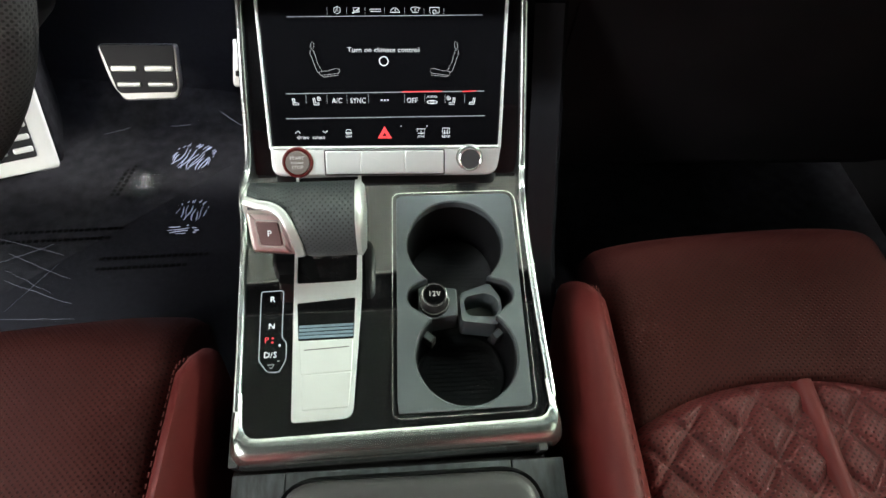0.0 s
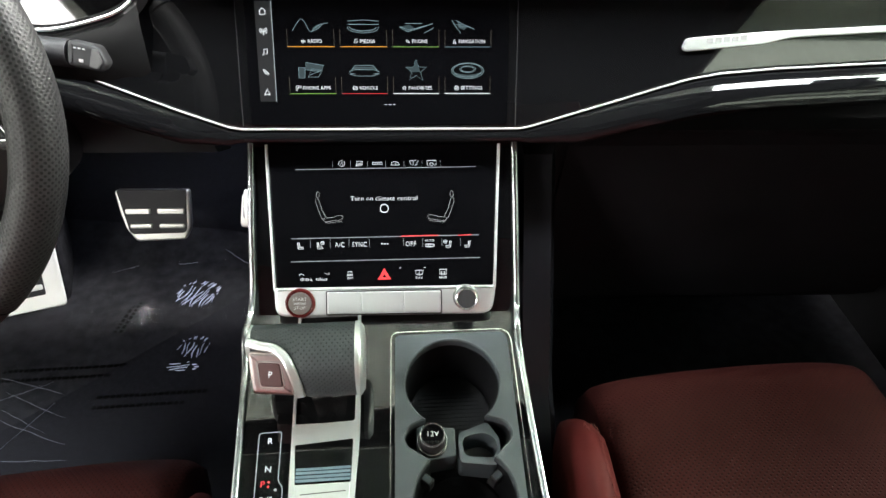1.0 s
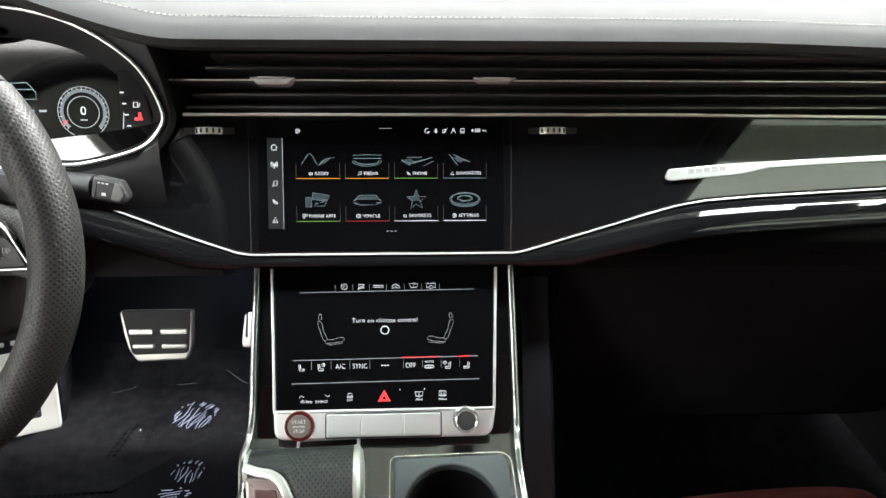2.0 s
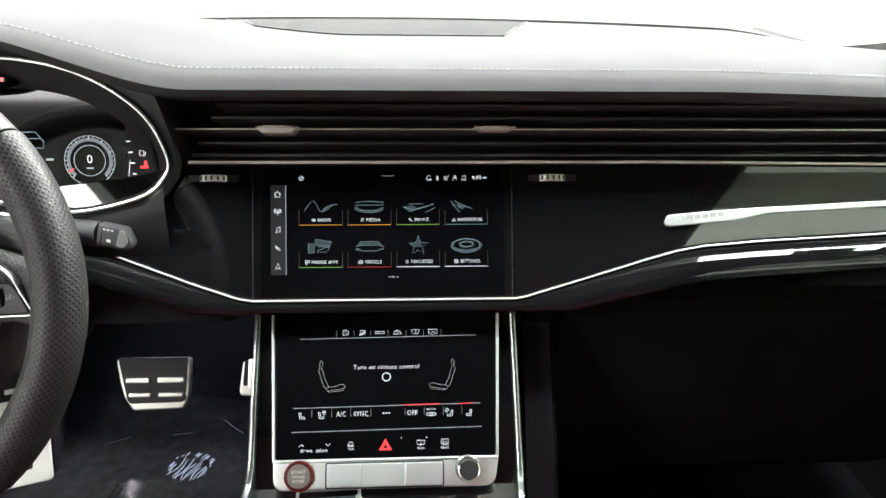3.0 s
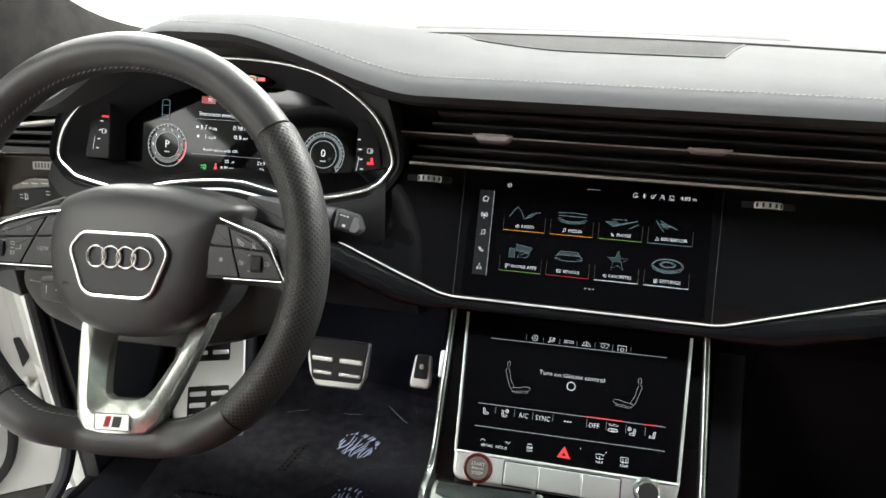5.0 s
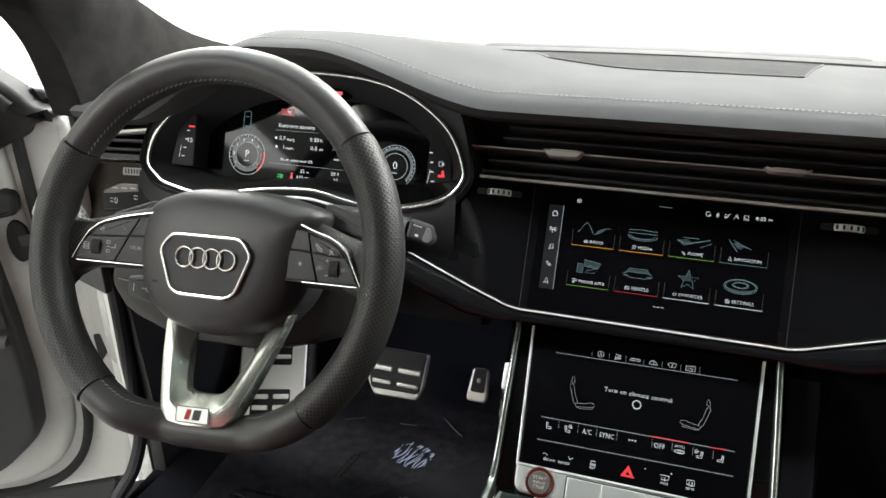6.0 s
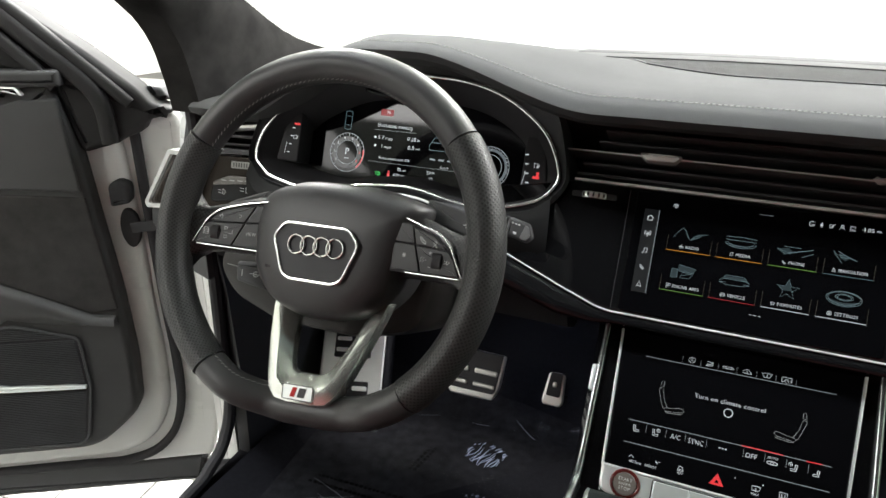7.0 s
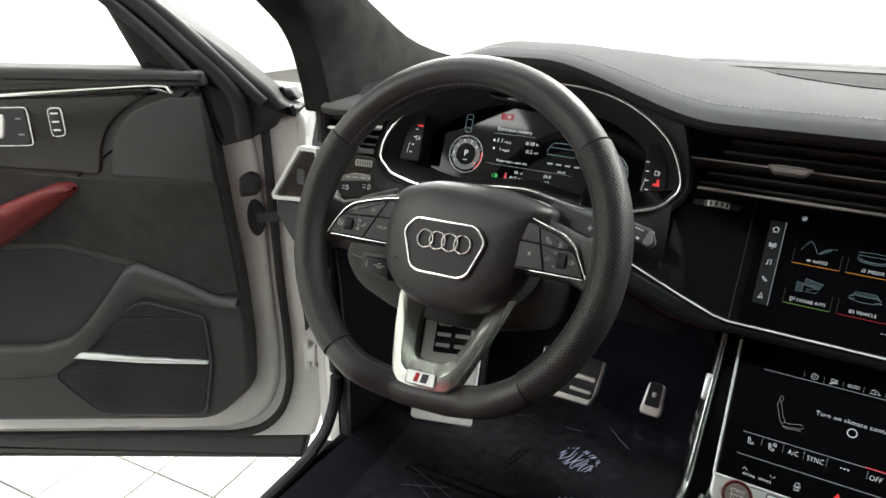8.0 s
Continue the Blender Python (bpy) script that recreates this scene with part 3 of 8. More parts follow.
def vents():
    bm = bmesh.new()
    box(bm, -0.215, 0.74, 0.016, 0.10, -0.075, -0.06, m=UP)
    part("vent_backing", bm, RUBBER, DASHB, "black vent recess")
    for v, d, t in ((0.024, -0.010, 0.005), (0.038, -0.016, 0.004), (0.066, -0.018, 0.004), (0.079, -0.014, 0.004)):
        bm = bmesh.new()
        x0 = -0.205 + max(0, v - 0.03) * 0.5
        pts = [(d - 0.045, -t / 2), (d - 0.004, -t / 2), (d, -t * 0.2), (d, t * 0.2), (d - 0.004, t / 2), (d - 0.045, t / 2)]
        loft(bm, [[UP @ Vector((x, v + 0.002 + q, p)) for p, q in pts] for x in (x0, 0.1, 0.4, 0.735)])
        part("vent_slat", bm, SLAT, DASHB, "glossy black vent slat")
    bm = bmesh.new()
    v = 0.0535
    loft(bm, [[UP @ Vector((x, v + q, p)) for p, q in ((-0.05, -0.002), (-0.012, -0.002), (-0.010, -0.001), (-0.010, 0.001), (-0.012, 0.002), (-0.05, 0.002))] for x in (-0.222, 0.1, 0.4, 0.735)])
    part("vent_slat", bm, SLAT, DASHB, "glossy black vent slat")
    bm = bmesh.new()
    sec = rounded([(-0.0008, -0.001), (0.0008, -0.001), (0.0008, 0.0016), (-0.0008, 0.0016)], 0.0006, 2)
    nrm = UP.to_3x3() @ Vector((0, 0, 1))
    tube(bm, [UP @ Vector((x, v, -0.008)) for x in (-0.222, 0.2, 0.735)], sec, up=nrm)
    part("vent_chrome_line", bm, BRIGHT, DASHB, "thin chrome line")
    for x, h in ((-0.1125, 0.0062), (0.1180, 0.0026)):
        bm = bmesh.new()
        slab(bm, rounded([(x - 0.024, v + 0.0012), (x - 0.016, v - h), (x + 0.015, v - h), (x + 0.023, v + 0.0012)], 0.0018, 3), UP, -0.014, 0.004, 0.0015)
        tab = part("vent_tab", bm, BRIGHT, DASHB, "chrome vent direction tab")
        bm = bmesh.new()
        box(bm, x - 0.015, x + 0.015, v + 0.0002, v + 0.0016, -0.012, 0.0046, 0.0005, UP)
        part("tab_ridge", bm, BRIGHT, tab, "bright ridge")
    # thumb wheels under the vents
    for x in (-0.179, 0.179):
        bm = bmesh.new()
        slab(bm, rounded([(x - 0.026, -0.0035), (x + 0.026, -0.0035), (x + 0.026, 0.0035), (x - 0.026, 0.0035)], 0.002, 3), UP, -0.002, 0.0006, 0.0003)
        w = part("thumb_wheel_slot", bm, RUBBER, DASHB)
        bm = bmesh.new()
        n = 28
        prof = [UP @ Vector((x + 0.016 * math.sin(a), 0.0035, 0.012 * math.cos(a) - 0.006)) for a in [radians(-80 + 160 * i / n) for i in range(n + 1)]]
        prof2 = [p - UP.to_3x3() @ Vector((0, 0.007, 0)) for p in prof]
        mid = [p - UP.to_3x3() @ Vector((0, 0.0035, -0.0012)) for p in prof]
        loft(bm, [prof, mid, prof2], closed_ring=False)
        wheel = part("thumb_wheel", bm, SATIN, w, "satin thumb wheel")
        bm = bmesh.new()
        for i in range(7):
            a = radians(-66 + 22 * i)
            m = UP @ pose(x + 0.016 * math.sin(a), 0, 0.0125 * math.cos(a) - 0.006) @ pose(0, 0, 0, 0, math.degrees(a), 0)
            box(bm, -0.0010, 0.0010, -0.0022, 0.0022, -0.001, 0.0012, m=m)
        part("thumb_wheel_notch", bm, RUBBER, w)


vents()


def knee_area():
    # passenger glovebox side and driver knee panel, both dark
    bm = bmesh.new()
    prof = [(-0.01, 0.925), (0.02, 0.90), (0.045, 0.80), (0.08, 0.66), (0.10, 0.56), (0.14, 0.515), (0.30, 0.50), (0.60, 0.60), (0.60, 0.95), (0.10, 0.95)]
    loft(bm, [[Vector((x, y, z)) for y, z in prof] for x in (0.165, 0.30, 0.5, 0.785)])
    g = thing("glovebox", "black soft plastic glovebox below the dash panel", "glovebox", (0.47, 0.2, 0.56))
    part("body", bm, GLOVE, g, "black glovebox housing", smooth=50)
    bm = bmesh.new()
    prof = [(0.0235, 0.885), (0.0415, 0.80), (0.0765, 0.665), (0.082, 0.667), (0.048, 0.80), (0.030, 0.885)]
    loft(bm, [[Vector((x, y, z)) for y, z in prof] for x in (0.215, 0.5, 0.755)])
    part("lid", bm, GLOVE, g, "black soft lid", smooth=50)
    bm = bmesh.new()
    prof = [(-0.015, 0.955), (0.0, 0.925), (0.03, 0.875), (0.08, 0.85), (0.20, 0.84), (0.55, 0.82), (0.55, 0.98), (0.10, 0.98)]
    loft(bm, [[Vector((x, y, z)) for y, z in prof] for x in (-0.785, -0.5, -0.30, -0.20)])
    tagged(part("knee_panel", bm, RUBBER, None, smooth=50), "black plastic knee panel under the steering column", "knee panel")


knee_area()

# ------------------------------------------------------------------ centre console
CONS = thing("centre_console", "piano black centre console with silver frame and shifter plate", "console", (0, -0.3, 0.4))


def console():
    # body with side walls
    bm = bmesh.new()
    rings = []
    for v, w, zt in ((0.15, 0.128, -0.09), (0.0, 0.128, -0.09), (-0.13, 0.128, -0.09)):
        a, b = CON @ Vector((-w, v, zt)), CON @ Vector((w, v, zt))
        rings.append([a, b, Vector((b.x + 0.01, b.y, 0.40)), Vector((a.x - 0.01, a.y, 0.40))])
    loft(bm, rings)
    part("console_body", bm, BLACK2, CONS, "dark soft console body")
    bm = bmesh.new()
    rings = []
    for v, w, zt in ((-0.131, 0.138, -0.03), (-0.30, 0.138, -0.012), (-0.9, 0.14, 0.15)):
        a, b = CON @ Vector((-w, v, zt)), CON @ Vector((w, v, zt))
        rings.append([a, b, Vector((b.x + 0.01, b.y, 0.40)), Vector((a.x - 0.01, a.y, 0.40))])
    loft(bm, rings)
    part("console_rear_body", bm, BLACK2, CONS, "dark soft console body")
    for s in (-1, 1):
        bm = bmesh.new()
        box(bm, min(s * 0.130, s * 0.137), max(s * 0.130, s * 0.137), -0.13, 0.18, -0.36, -0.006, 0.0, CON)
        part("side_wall", bm, BLACK2, CONS, "dark console side")
    bm = bmesh.new()
    slab(bm, [(-0.136, 0.165), (-0.129, -0.096), (-0.125, -0.106), (-0.113, -0.1105), (0.0085, -0.1075), (0.0085, -0.094), (0.0125, 0.120), (0.0125, 0.165)], CON, -0.012, 0.0)
    slab(bm, [(0.0085, -0.0925), (0.0085, -0.1075), (0.125, -0.1045), (0.137, -0.0990), (0.1425, -0.0880), (0.1425, -0.0915)][:5] + [(0.1260, -0.0915)], CON, -0.012, 0.0)
    slab(bm, [(0.0125, 0.165), (0.0125, 0.1215), (0.139, 0.1215), (0.139, 0.165)], CON, -0.012, 0.0)
    slab(bm, [(0.1282, 0.1215), (0.1260, -0.0915), (0.1425, -0.0880), (0.1390, 0.1215)], CON, -0.012, 0.0)
    part("gloss_plate", bm, PIANO, CONS, "piano black console plate")
    # stack side flanks below the screen
    bm = bmesh.new()
    slab(bm, rounded([(-0.138, 0.012), (-0.142, -0.215), (0.142, -0.215), (0.138, 0.012)], 0.004), LOW, -0.09, -0.010, 0.002)
    part("stack_housing", bm, PIANO, CONS, "piano black centre stack housing")
    # silver frame: two rails that join in a broad bar at the rear
    def rail(s):
        pts = [LOW @ Vector((s * 0.137, 0.006, -0.010)), LOW @ Vector((s * 0.138, -0.08, -0.006)), LOW @ Vector((s * 0.139, -0.16, -0.004))]
        lo_ = ((0.140, 0.125, 0.012), (0.1402, 0.09, 0.003), (0.1425, 0.0, 0.0), (0.1458, -0.085, 0.0)) if s > 0 else ((-0.1385, 0.125, 0.012), (-0.1365, 0.09, 0.003), (-0.1335, 0.0, 0.0), (-0.1315, -0.085, 0.0))
        pts += [CON @ Vector(p) for p in lo_]
        return pts
    for s in (-1, 1):
        bm = bmesh.new()
        sec = rounded([(-0.0034, -0.012), (0.0034, -0.012), (0.0034, 0.003), (-0.0034, 0.003)], 0.0026, 3)
        tube(bm, smooth_path(rail(s), 6), sec, up=CON.to_3x3() @ Vector((0, 0, 1)))
        part("side_rail", bm, RAIL, CONS, "satin silver side rail")
    bm = bmesh.new()
    outer = rounded([(-0.1362, -0.07), (-0.1385, -0.1330), (0.1550, -0.1270), (0.1492, -0.07)], [0, 0.018, 0.020, 0], 8)
    inner = rounded([(-0.1275, -0.07), (-0.1250, -0.1090), (0.1435, -0.1030), (0.1405, -0.07)], [0, 0.014, 0.016, 0], 8)
    n = len(outer)
    rings = []
    for o, i in zip(outer, inner):
        o, i = Vector(o), Vector(i)
        rings.append([CON @ Vector((*i, -0.006)), CON @ Vector((*(i), 0.0015)), CON @ Vector((*(i * 0.8 + o * 0.2), 0.003)), CON @ Vector((*(i * 0.45 + o * 0.55), 0.002)), CON @ Vector((*(i * 0.15 + o * 0.85), -0.004)), CON @ Vector((*o, -0.012)), CON @ Vector((*o, -0.024)), CON @ Vector((*i, -0.024))])
    loft(bm, rings)
    part("rear_frame_bar", bm, RAIL, CONS, "broad satin silver frame bar")


console()


def screen_stack():
    bm = bmesh.new()
    slab(bm, rounded([(-0.118, 0.0), (-0.113, -0.150), (0.113, -0.150), (0.118, 0.0)], 0.003), LOW, -0.012, 0.0, 0.0012)
    s = part("climate_screen", bm, GLASS_BLACK, CONS, "black glass touch screen")
    sec = rounded([(-0.0014, -0.002), (0.0014, -0.002), (0.0014, 0.0014), (-0.0014, 0.0014)], 0.0009, 2)
    nrm = LOW.to_3x3() @ Vector((0, 0, 1))
    for k in (-1, 1):
        bm = bmesh.new()
        tube(bm, [LOW @ Vector((k * 0.1195, 0.0, 0)), LOW @ Vector((k * 0.1148, -0.15, 0))], sec, up=nrm)
        part("screen_edge", bm, SATIN, s, "thin silver edge")
    bm = bmesh.new()
    slab(bm, rounded([(-0.1155, -0.1475), (-0.115, -0.178), (0.112, -0.178), (0.1165, -0.1475)], [0.002, 0.012, 0.012, 0.002]), LOW, -0.012, 0.002, 0.0025)
    part("button_bar", bm, SATIN, CONS, "satin silver button bar")
    return s


SCREEN2 = screen_stack()


def wheel_xy(a, r=0.1622):
    """A point on the rim's centre line; the bottom is a little flat."""
    x, y = r * math.cos(a), r * math.sin(a)
    flat = -0.151
    if y < flat + 0.03:
        t = (flat + 0.03 - y) / 0.06
        y = flat + 0.03 - 0.06 * (t - t * t * 0.5 * (0.42 if t > 0 else 0))
        y = max(y, flat - 0.004)
    return x, y


WHEEL = thing("steering_wheel", "black leather steering wheel with perforated grips and silver lower spoke", "steering wheel", (-0.373, -0.279, 1.083))


def steering_wheel():
    nrm = WHL.to_3x3() @ Vector((0, 0, 1))

    def arc(a0, a1, n):
        out = []
        for i in range(n + 1):
            a = a0 + (a1 - a0) * i / n
            # the rim dips behind the lower spoke
            out.append(WHL @ Vector((*wheel_xy(radians(a)), -0.016 * (1 - sstep(12, 30, abs(a - 270))))))
        return out
    for name, a0, a1, mat, fat in (("top_rim", 35, 145, RIM, 1.0), ("left_grip", 145.6, 230, PERF, 1.07), ("bottom_rim", 230.6, 309.4, RIM, 1.0), ("right_grip", 310, 394.4, PERF, 1.07)):
        bm = bmesh.new()
        sec = circle2(0, 0, 0.0155 * fat, 20, 0.0172 * fat)
        tube(bm, arc(a0, a1, 30), sec, up=nrm, uv=True)
        part(name, bm, mat, WHEEL, "perforated leather grip" if "grip" in name else "smooth leather rim")
    # hub cushion; hub, pads and side spokes sit a little turned in the rim
    HUB = WHL @ pose(0, 0, 0, 0, 0, -2.6)
    base = rounded([(-0.076, 0.044), (-0.0815, 0.008), (-0.0755, -0.036), (-0.051, -0.063), (-0.018, -0.0735), (0.018, -0.0735), (0.051, -0.063), (0.0765, -0.034), (0.0835, 0.006), (0.099, 0.043), (0.046, 0.059), (-0.034, 0.059)], [0.022, 0.03, 0.03, 0.025, 0.02, 0.02, 0.025, 0.03, 0.024, 0.009, 0.03, 0.03], 6)
    bm = bmesh.new()
    rings = []
    for k, z in ((0.002, -0.080), (0.0, -0.044), (0.0004, -0.032), (0.0015, -0.022), (0.0042, -0.0140), (0.0090, -0.0085), (0.016, -0.0048), (0.026, -0.0026), (0.040, -0.0015), (0.058, -0.0010)):
        s = 1 - k / 0.075
        rings.append([HUB @ Vector((x * s, y * s - 0.09 * k, z - 0.0035 * max(0.0, y / 0.058) ** 2 * (1 - k / 0.06))) for x, y in base])
    loft(bm, rings)
    part("airbag_cover", bm, RIM, WHEEL, "smooth black airbag cover", smooth=60)
    # column shroud
    bm = bmesh.new()
    rings = [[WHL @ Vector((x * s, y * s + dy, z)) for x, y in base] for s, z, dy in ((0.75, -0.06, 0), (0.85, -0.09, 0.0), (0.9, -0.17, 0.0), (0.85, -0.26, 0.0))]
    loft(bm, rings)
    part("column_shroud", bm, BLACK2, WHEEL, "dark plastic column shroud")
    # lower column cover, broad towards the door side
    bm = bmesh.new()
    cov = rounded([(-0.185, -0.018), (-0.190, -0.042), (-0.165, -0.072), (-0.10, -0.094), (0.0, -0.096), (0.07, -0.080), (0.085, -0.020), (0.0, 0.010), (-0.10, 0.0)], 0.018, 5)
    loft(bm, [[HUB @ Vector((x * k, y * k + dy, z)) for x, y in cov] for k, z, dy in ((0.90, -0.098, 0.0), (0.97, -0.102, 0.0), (1.0, -0.112, 0.0), (1.0, -0.19, 0.0), (0.85, -0.25, 0.0))])
    part("column_cover", bm, gloss("column_umber", (0.015, 0.0135, 0.0125), 0.36, 0.3), WHEEL, "dark umber plastic column cover")
    bm = bmesh.new()
    line2(bm, HUB, [(-0.172, -0.038), (-0.10, -0.046), (0.0, -0.046)], 0.0010, -0.0978, 0.0006)
    part("cover_joint", bm, SLAT, WHEEL, "fine joint line")
    # side spokes
    for s in (-1, 1):
        bm = bmesh.new()
        rings = []
        for x, y0, y1, z in ((0.066, -0.022, 0.040, -0.026), (0.085, -0.022, 0.036, -0.021), (0.105, -0.022, 0.031, -0.0165), (0.122, -0.022, 0.025, -0.0120), (0.135, -0.024, 0.0215, -0.0075), (0.146, -0.032, 0.024, -0.0025), (0.154, -0.046, 0.037, 0.002), (0.163, -0.054, 0.047, 0.004)):
            rings.append([HUB @ Vector((s * x, *q)) for q in ((y0, z - 0.020), (y0, z - 0.006), (y0 + 0.004, z - 0.001), (y0 + 0.010, z), (y1 - 0.012, z), (y1 - 0.005, z - 0.0015), (y1, z - 0.007), (y1 - 0.002, z - 0.022))])
        loft(bm, rings, uv=True)
        part("side_spoke", bm, PERF, WHEEL, "perforated black leather side spoke", smooth=60)
    # silver lower spoke: two flared arms that run into a cross plate, with a polished inner bevel
    half = [((0.062, -0.052), (0.038, -0.062), -0.038), ((0.060, -0.064), (0.0365, -0.071), -0.031), ((0.052, -0.092), (0.031, -0.092), -0.018), ((0.0415, -0.1235), (0.0225, -0.113), -0.004), ((0.0365, -0.1365), (0.0185, -0.1190), 0.001), ((0.027, -0.1455), (0.0125, -0.1215), 0.0035), ((0.012, -0.1475), (0.006, -0.1218), 0.0045)]
    rows = [((-o[0], o[1]), (-i[0], i[1]), z) for o, i, z in half] + half[::-1]
    bm = bmesh.new()
    rings = []
    for o, i, z in rows:
        o, i = Vector(o), Vector(i)
        q = [(o, z - 0.016), (o, z - 0.003), (o.lerp(i, 0.06), z), (o.lerp(i, 0.30), z + 0.0015), (o.lerp(i, 0.55), z + 0.001), (o.lerp(i, 0.62), z - 0.0005), (i, z - 0.011), (i, z - 0.020)]
        rings.append([WHL @ Vector((p.x, p.y, h)) for p, h in q])
    loft(bm, rings)
    part("lower_spoke", bm, SPOKE, WHEEL, "satin silver lower spoke", smooth=28)
    Q = WHL @ pose(0, -0.1345, 0.0026) @ pose(0, 0, 0, -3, 0, 0)
    o = rounded([(-0.0155, 0.0045), (-0.0155, -0.0085), (0.0155, -0.0085), (0.0155, 0.0045)], 0.001, 2)
    bm = bmesh.new()
    slab(bm, o, Q, 0.003, 0.0041)
    bd = part("model_badge", bm, SATIN, WHEEL, "small badge plate")
    bm = bmesh.new()
    line2(bm, Q, o, 0.0006, 0.0041, 0.0003, closed=True)
    part("badge_outline", bm, BLACK, bd)
    bm = bmesh.new()
    slab(bm, [(-0.0075, -0.0060), (-0.0030, -0.0060), (-0.0005, 0.0025), (-0.0050, 0.0025)], Q, 0.0041, 0.0046)
    part("badge_red_bar", bm, plastic("badge_red", (0.45, 0.01, 0.01), 0.3), bd, "red slanted bar")
    bm = bmesh.new()
    slab(bm, [(0.0, -0.0060), (0.007, -0.0060), (0.0090, 0.0025), (0.0020, 0.0025)], Q, 0.0041, 0.0046)
    part("badge_grey_bar", bm, BLACK2, bd, "grey slanted bar")
    # hub emblem: frame and four plain rings
    em = rounded([(-0.0335, 0.0150), (0.0335, 0.0145), (0.0445, 0.0010), (0.0315, -0.0320), (0.0235, -0.0368), (-0.0235, -0.0365), (-0.0315, -0.0320), (-0.0445, 0.0015)], [0.006, 0.006, 0.006, 0.007, 0.006, 0.006, 0.007, 0.006], 5)
    bm = bmesh.new()
    slab(bm, em, HUB, -0.012, 0.0004, 0.001)
    e = part("emblem_plate", bm, BLACK, WHEEL, "black emblem plate")
    bm = bmesh.new()
    tube(bm, [HUB @ Vector((*p, 0.0006)) for p in em], rounded([(-0.0014, -0.002), (0.0014, -0.002), (0.0014, 0.0013), (-0.0014, 0.0013)], 0.001, 2), up=nrm, closed=True, caps=False)
    part("emblem_frame", bm, CHROME, e, "polished chrome frame")
    for i in range(4):
        bm = bmesh.new()
        torus2(bm, HUB, 0.0015 + (i - 1.5) * 0.0136, -0.0043, 0.0086, 0.0010, 0.0016)
        part("emblem_ring", bm, CHROME, e, "chrome ring")
    # faint airbag mark pressed into the cover
    bm = bmesh.new()
    for x0, w in ((-0.053, 0.003), (-0.049, 0.002)):
        box(bm, x0, x0 + w, -0.0295, -0.0270, -0.0045, -0.0028, m=HUB)
    part("cover_mark", bm, RUBBER, WHEEL, smooth=0)
    # buttons on the side spokes
    for s in (-1, 1):
        def P(pts):
            return [(s * x, y) for x, y in (pts if s > 0 else pts[::-1])]
        d0, d1, dm = (0.0915, 0.1030, 0.0956) if s > 0 else (0.0755, 0.0985, 0.0862)
        upper = [(0.0935, 0.0235), (0.1125, 0.0178), (0.1225, 0.0105), (0.1255, 0.0068)]
        xa = 0.074 if s > 0 else 0.066
        plates = ([(xa, 0.0275), (xa, 0.0103), (dm - 0.0005, 0.0092), (d0 - 0.0005, 0.0255 if s > 0 else 0.0268)], [(d0 + 0.0005, 0.0240 if s > 0 else 0.0262), (dm + 0.0005, 0.0090), (0.1255, 0.0068)] + upper[-2::-1][:(3 if s < 0 else 2)], [(xa, 0.0093), (xa, -0.0150), (d1 - 0.0005, -0.0150), (dm - 0.0005, 0.0082)], [(dm + 0.0005, 0.0080), (d1 + 0.0005, -0.0150), (0.1400, -0.0150), (0.1330, -0.0010), (0.1275, 0.0058)])
        Z = HUB @ pose(0, 0, -0.0145) @ pose(0, 0, 0, 0, -s * 4.0, 0)
        bm = bmesh.new()
        slab(bm, P([(0.064, 0.0315), (0.064, -0.0170), (0.1425, -0.0170), (0.1345, -0.0010), (0.1270, 0.0100), (0.1150, 0.0190), (0.0950, 0.0250)]), Z, -0.012, -0.0010, 0.001)
        pad = part("button_pad", bm, RUBBER, WHEEL, "dark button pad")
        for pl in plates:
            bm = bmesh.new()
            slab(bm, rounded(P(pl), 0.0012, 3), Z, -0.003, 0.0010, 0.0007)
            part("spoke_button", bm, PADKEY, pad, "dark grey button")
        bm = bmesh.new()
        rx = 0.1179
        loft(bm, [[Z @ Vector((s * rx + x, -0.0032 + 0.0072 * math.cos(a), -0.0005 + 0.0042 * math.sin(a))) for a in [math.pi * k / 10 for k in range(11)]] for x in (-0.0042, -0.0036, 0.0036, 0.0042)])
        part("roller", bm, RUBBER, pad, "black roller")
        bm = bmesh.new()
        path = smooth_path([Z @ Vector((s * x, y, 0.0)) for x, y in (((0.084, 0.0310), (0.0985, 0.0262), (0.1160, 0.0205), (0.1275, 0.0118)) if s > 0 else ((0.062, 0.0318), (0.078, 0.0292), (0.0950, 0.0255), (0.1152, 0.0193), (0.1272, 0.0102))) + ((0.1348, -0.0010), (0.1425, -0.0150))], 5)
        tube(bm, path, rounded([(-0.0008, -0.002), (0.0008, -0.002), (0.0008, 0.0014), (-0.0008, 0.0014)], 0.0006, 2), up=nrm)
        part("chrome_arc", bm, CHROME, pad, "chrome arc")
        bm = bmesh.new()
        tube(bm, [Z @ Vector((s * (0.088 if s > 0 else 0.070), -0.0164, -0.0006)), Z @ Vector((s * 0.1390, -0.0164, -0.0006))], circle2(0, 0, 0.0005, 6))
        part("chrome_edge", bm, SATIN, pad, "thin chrome edge")
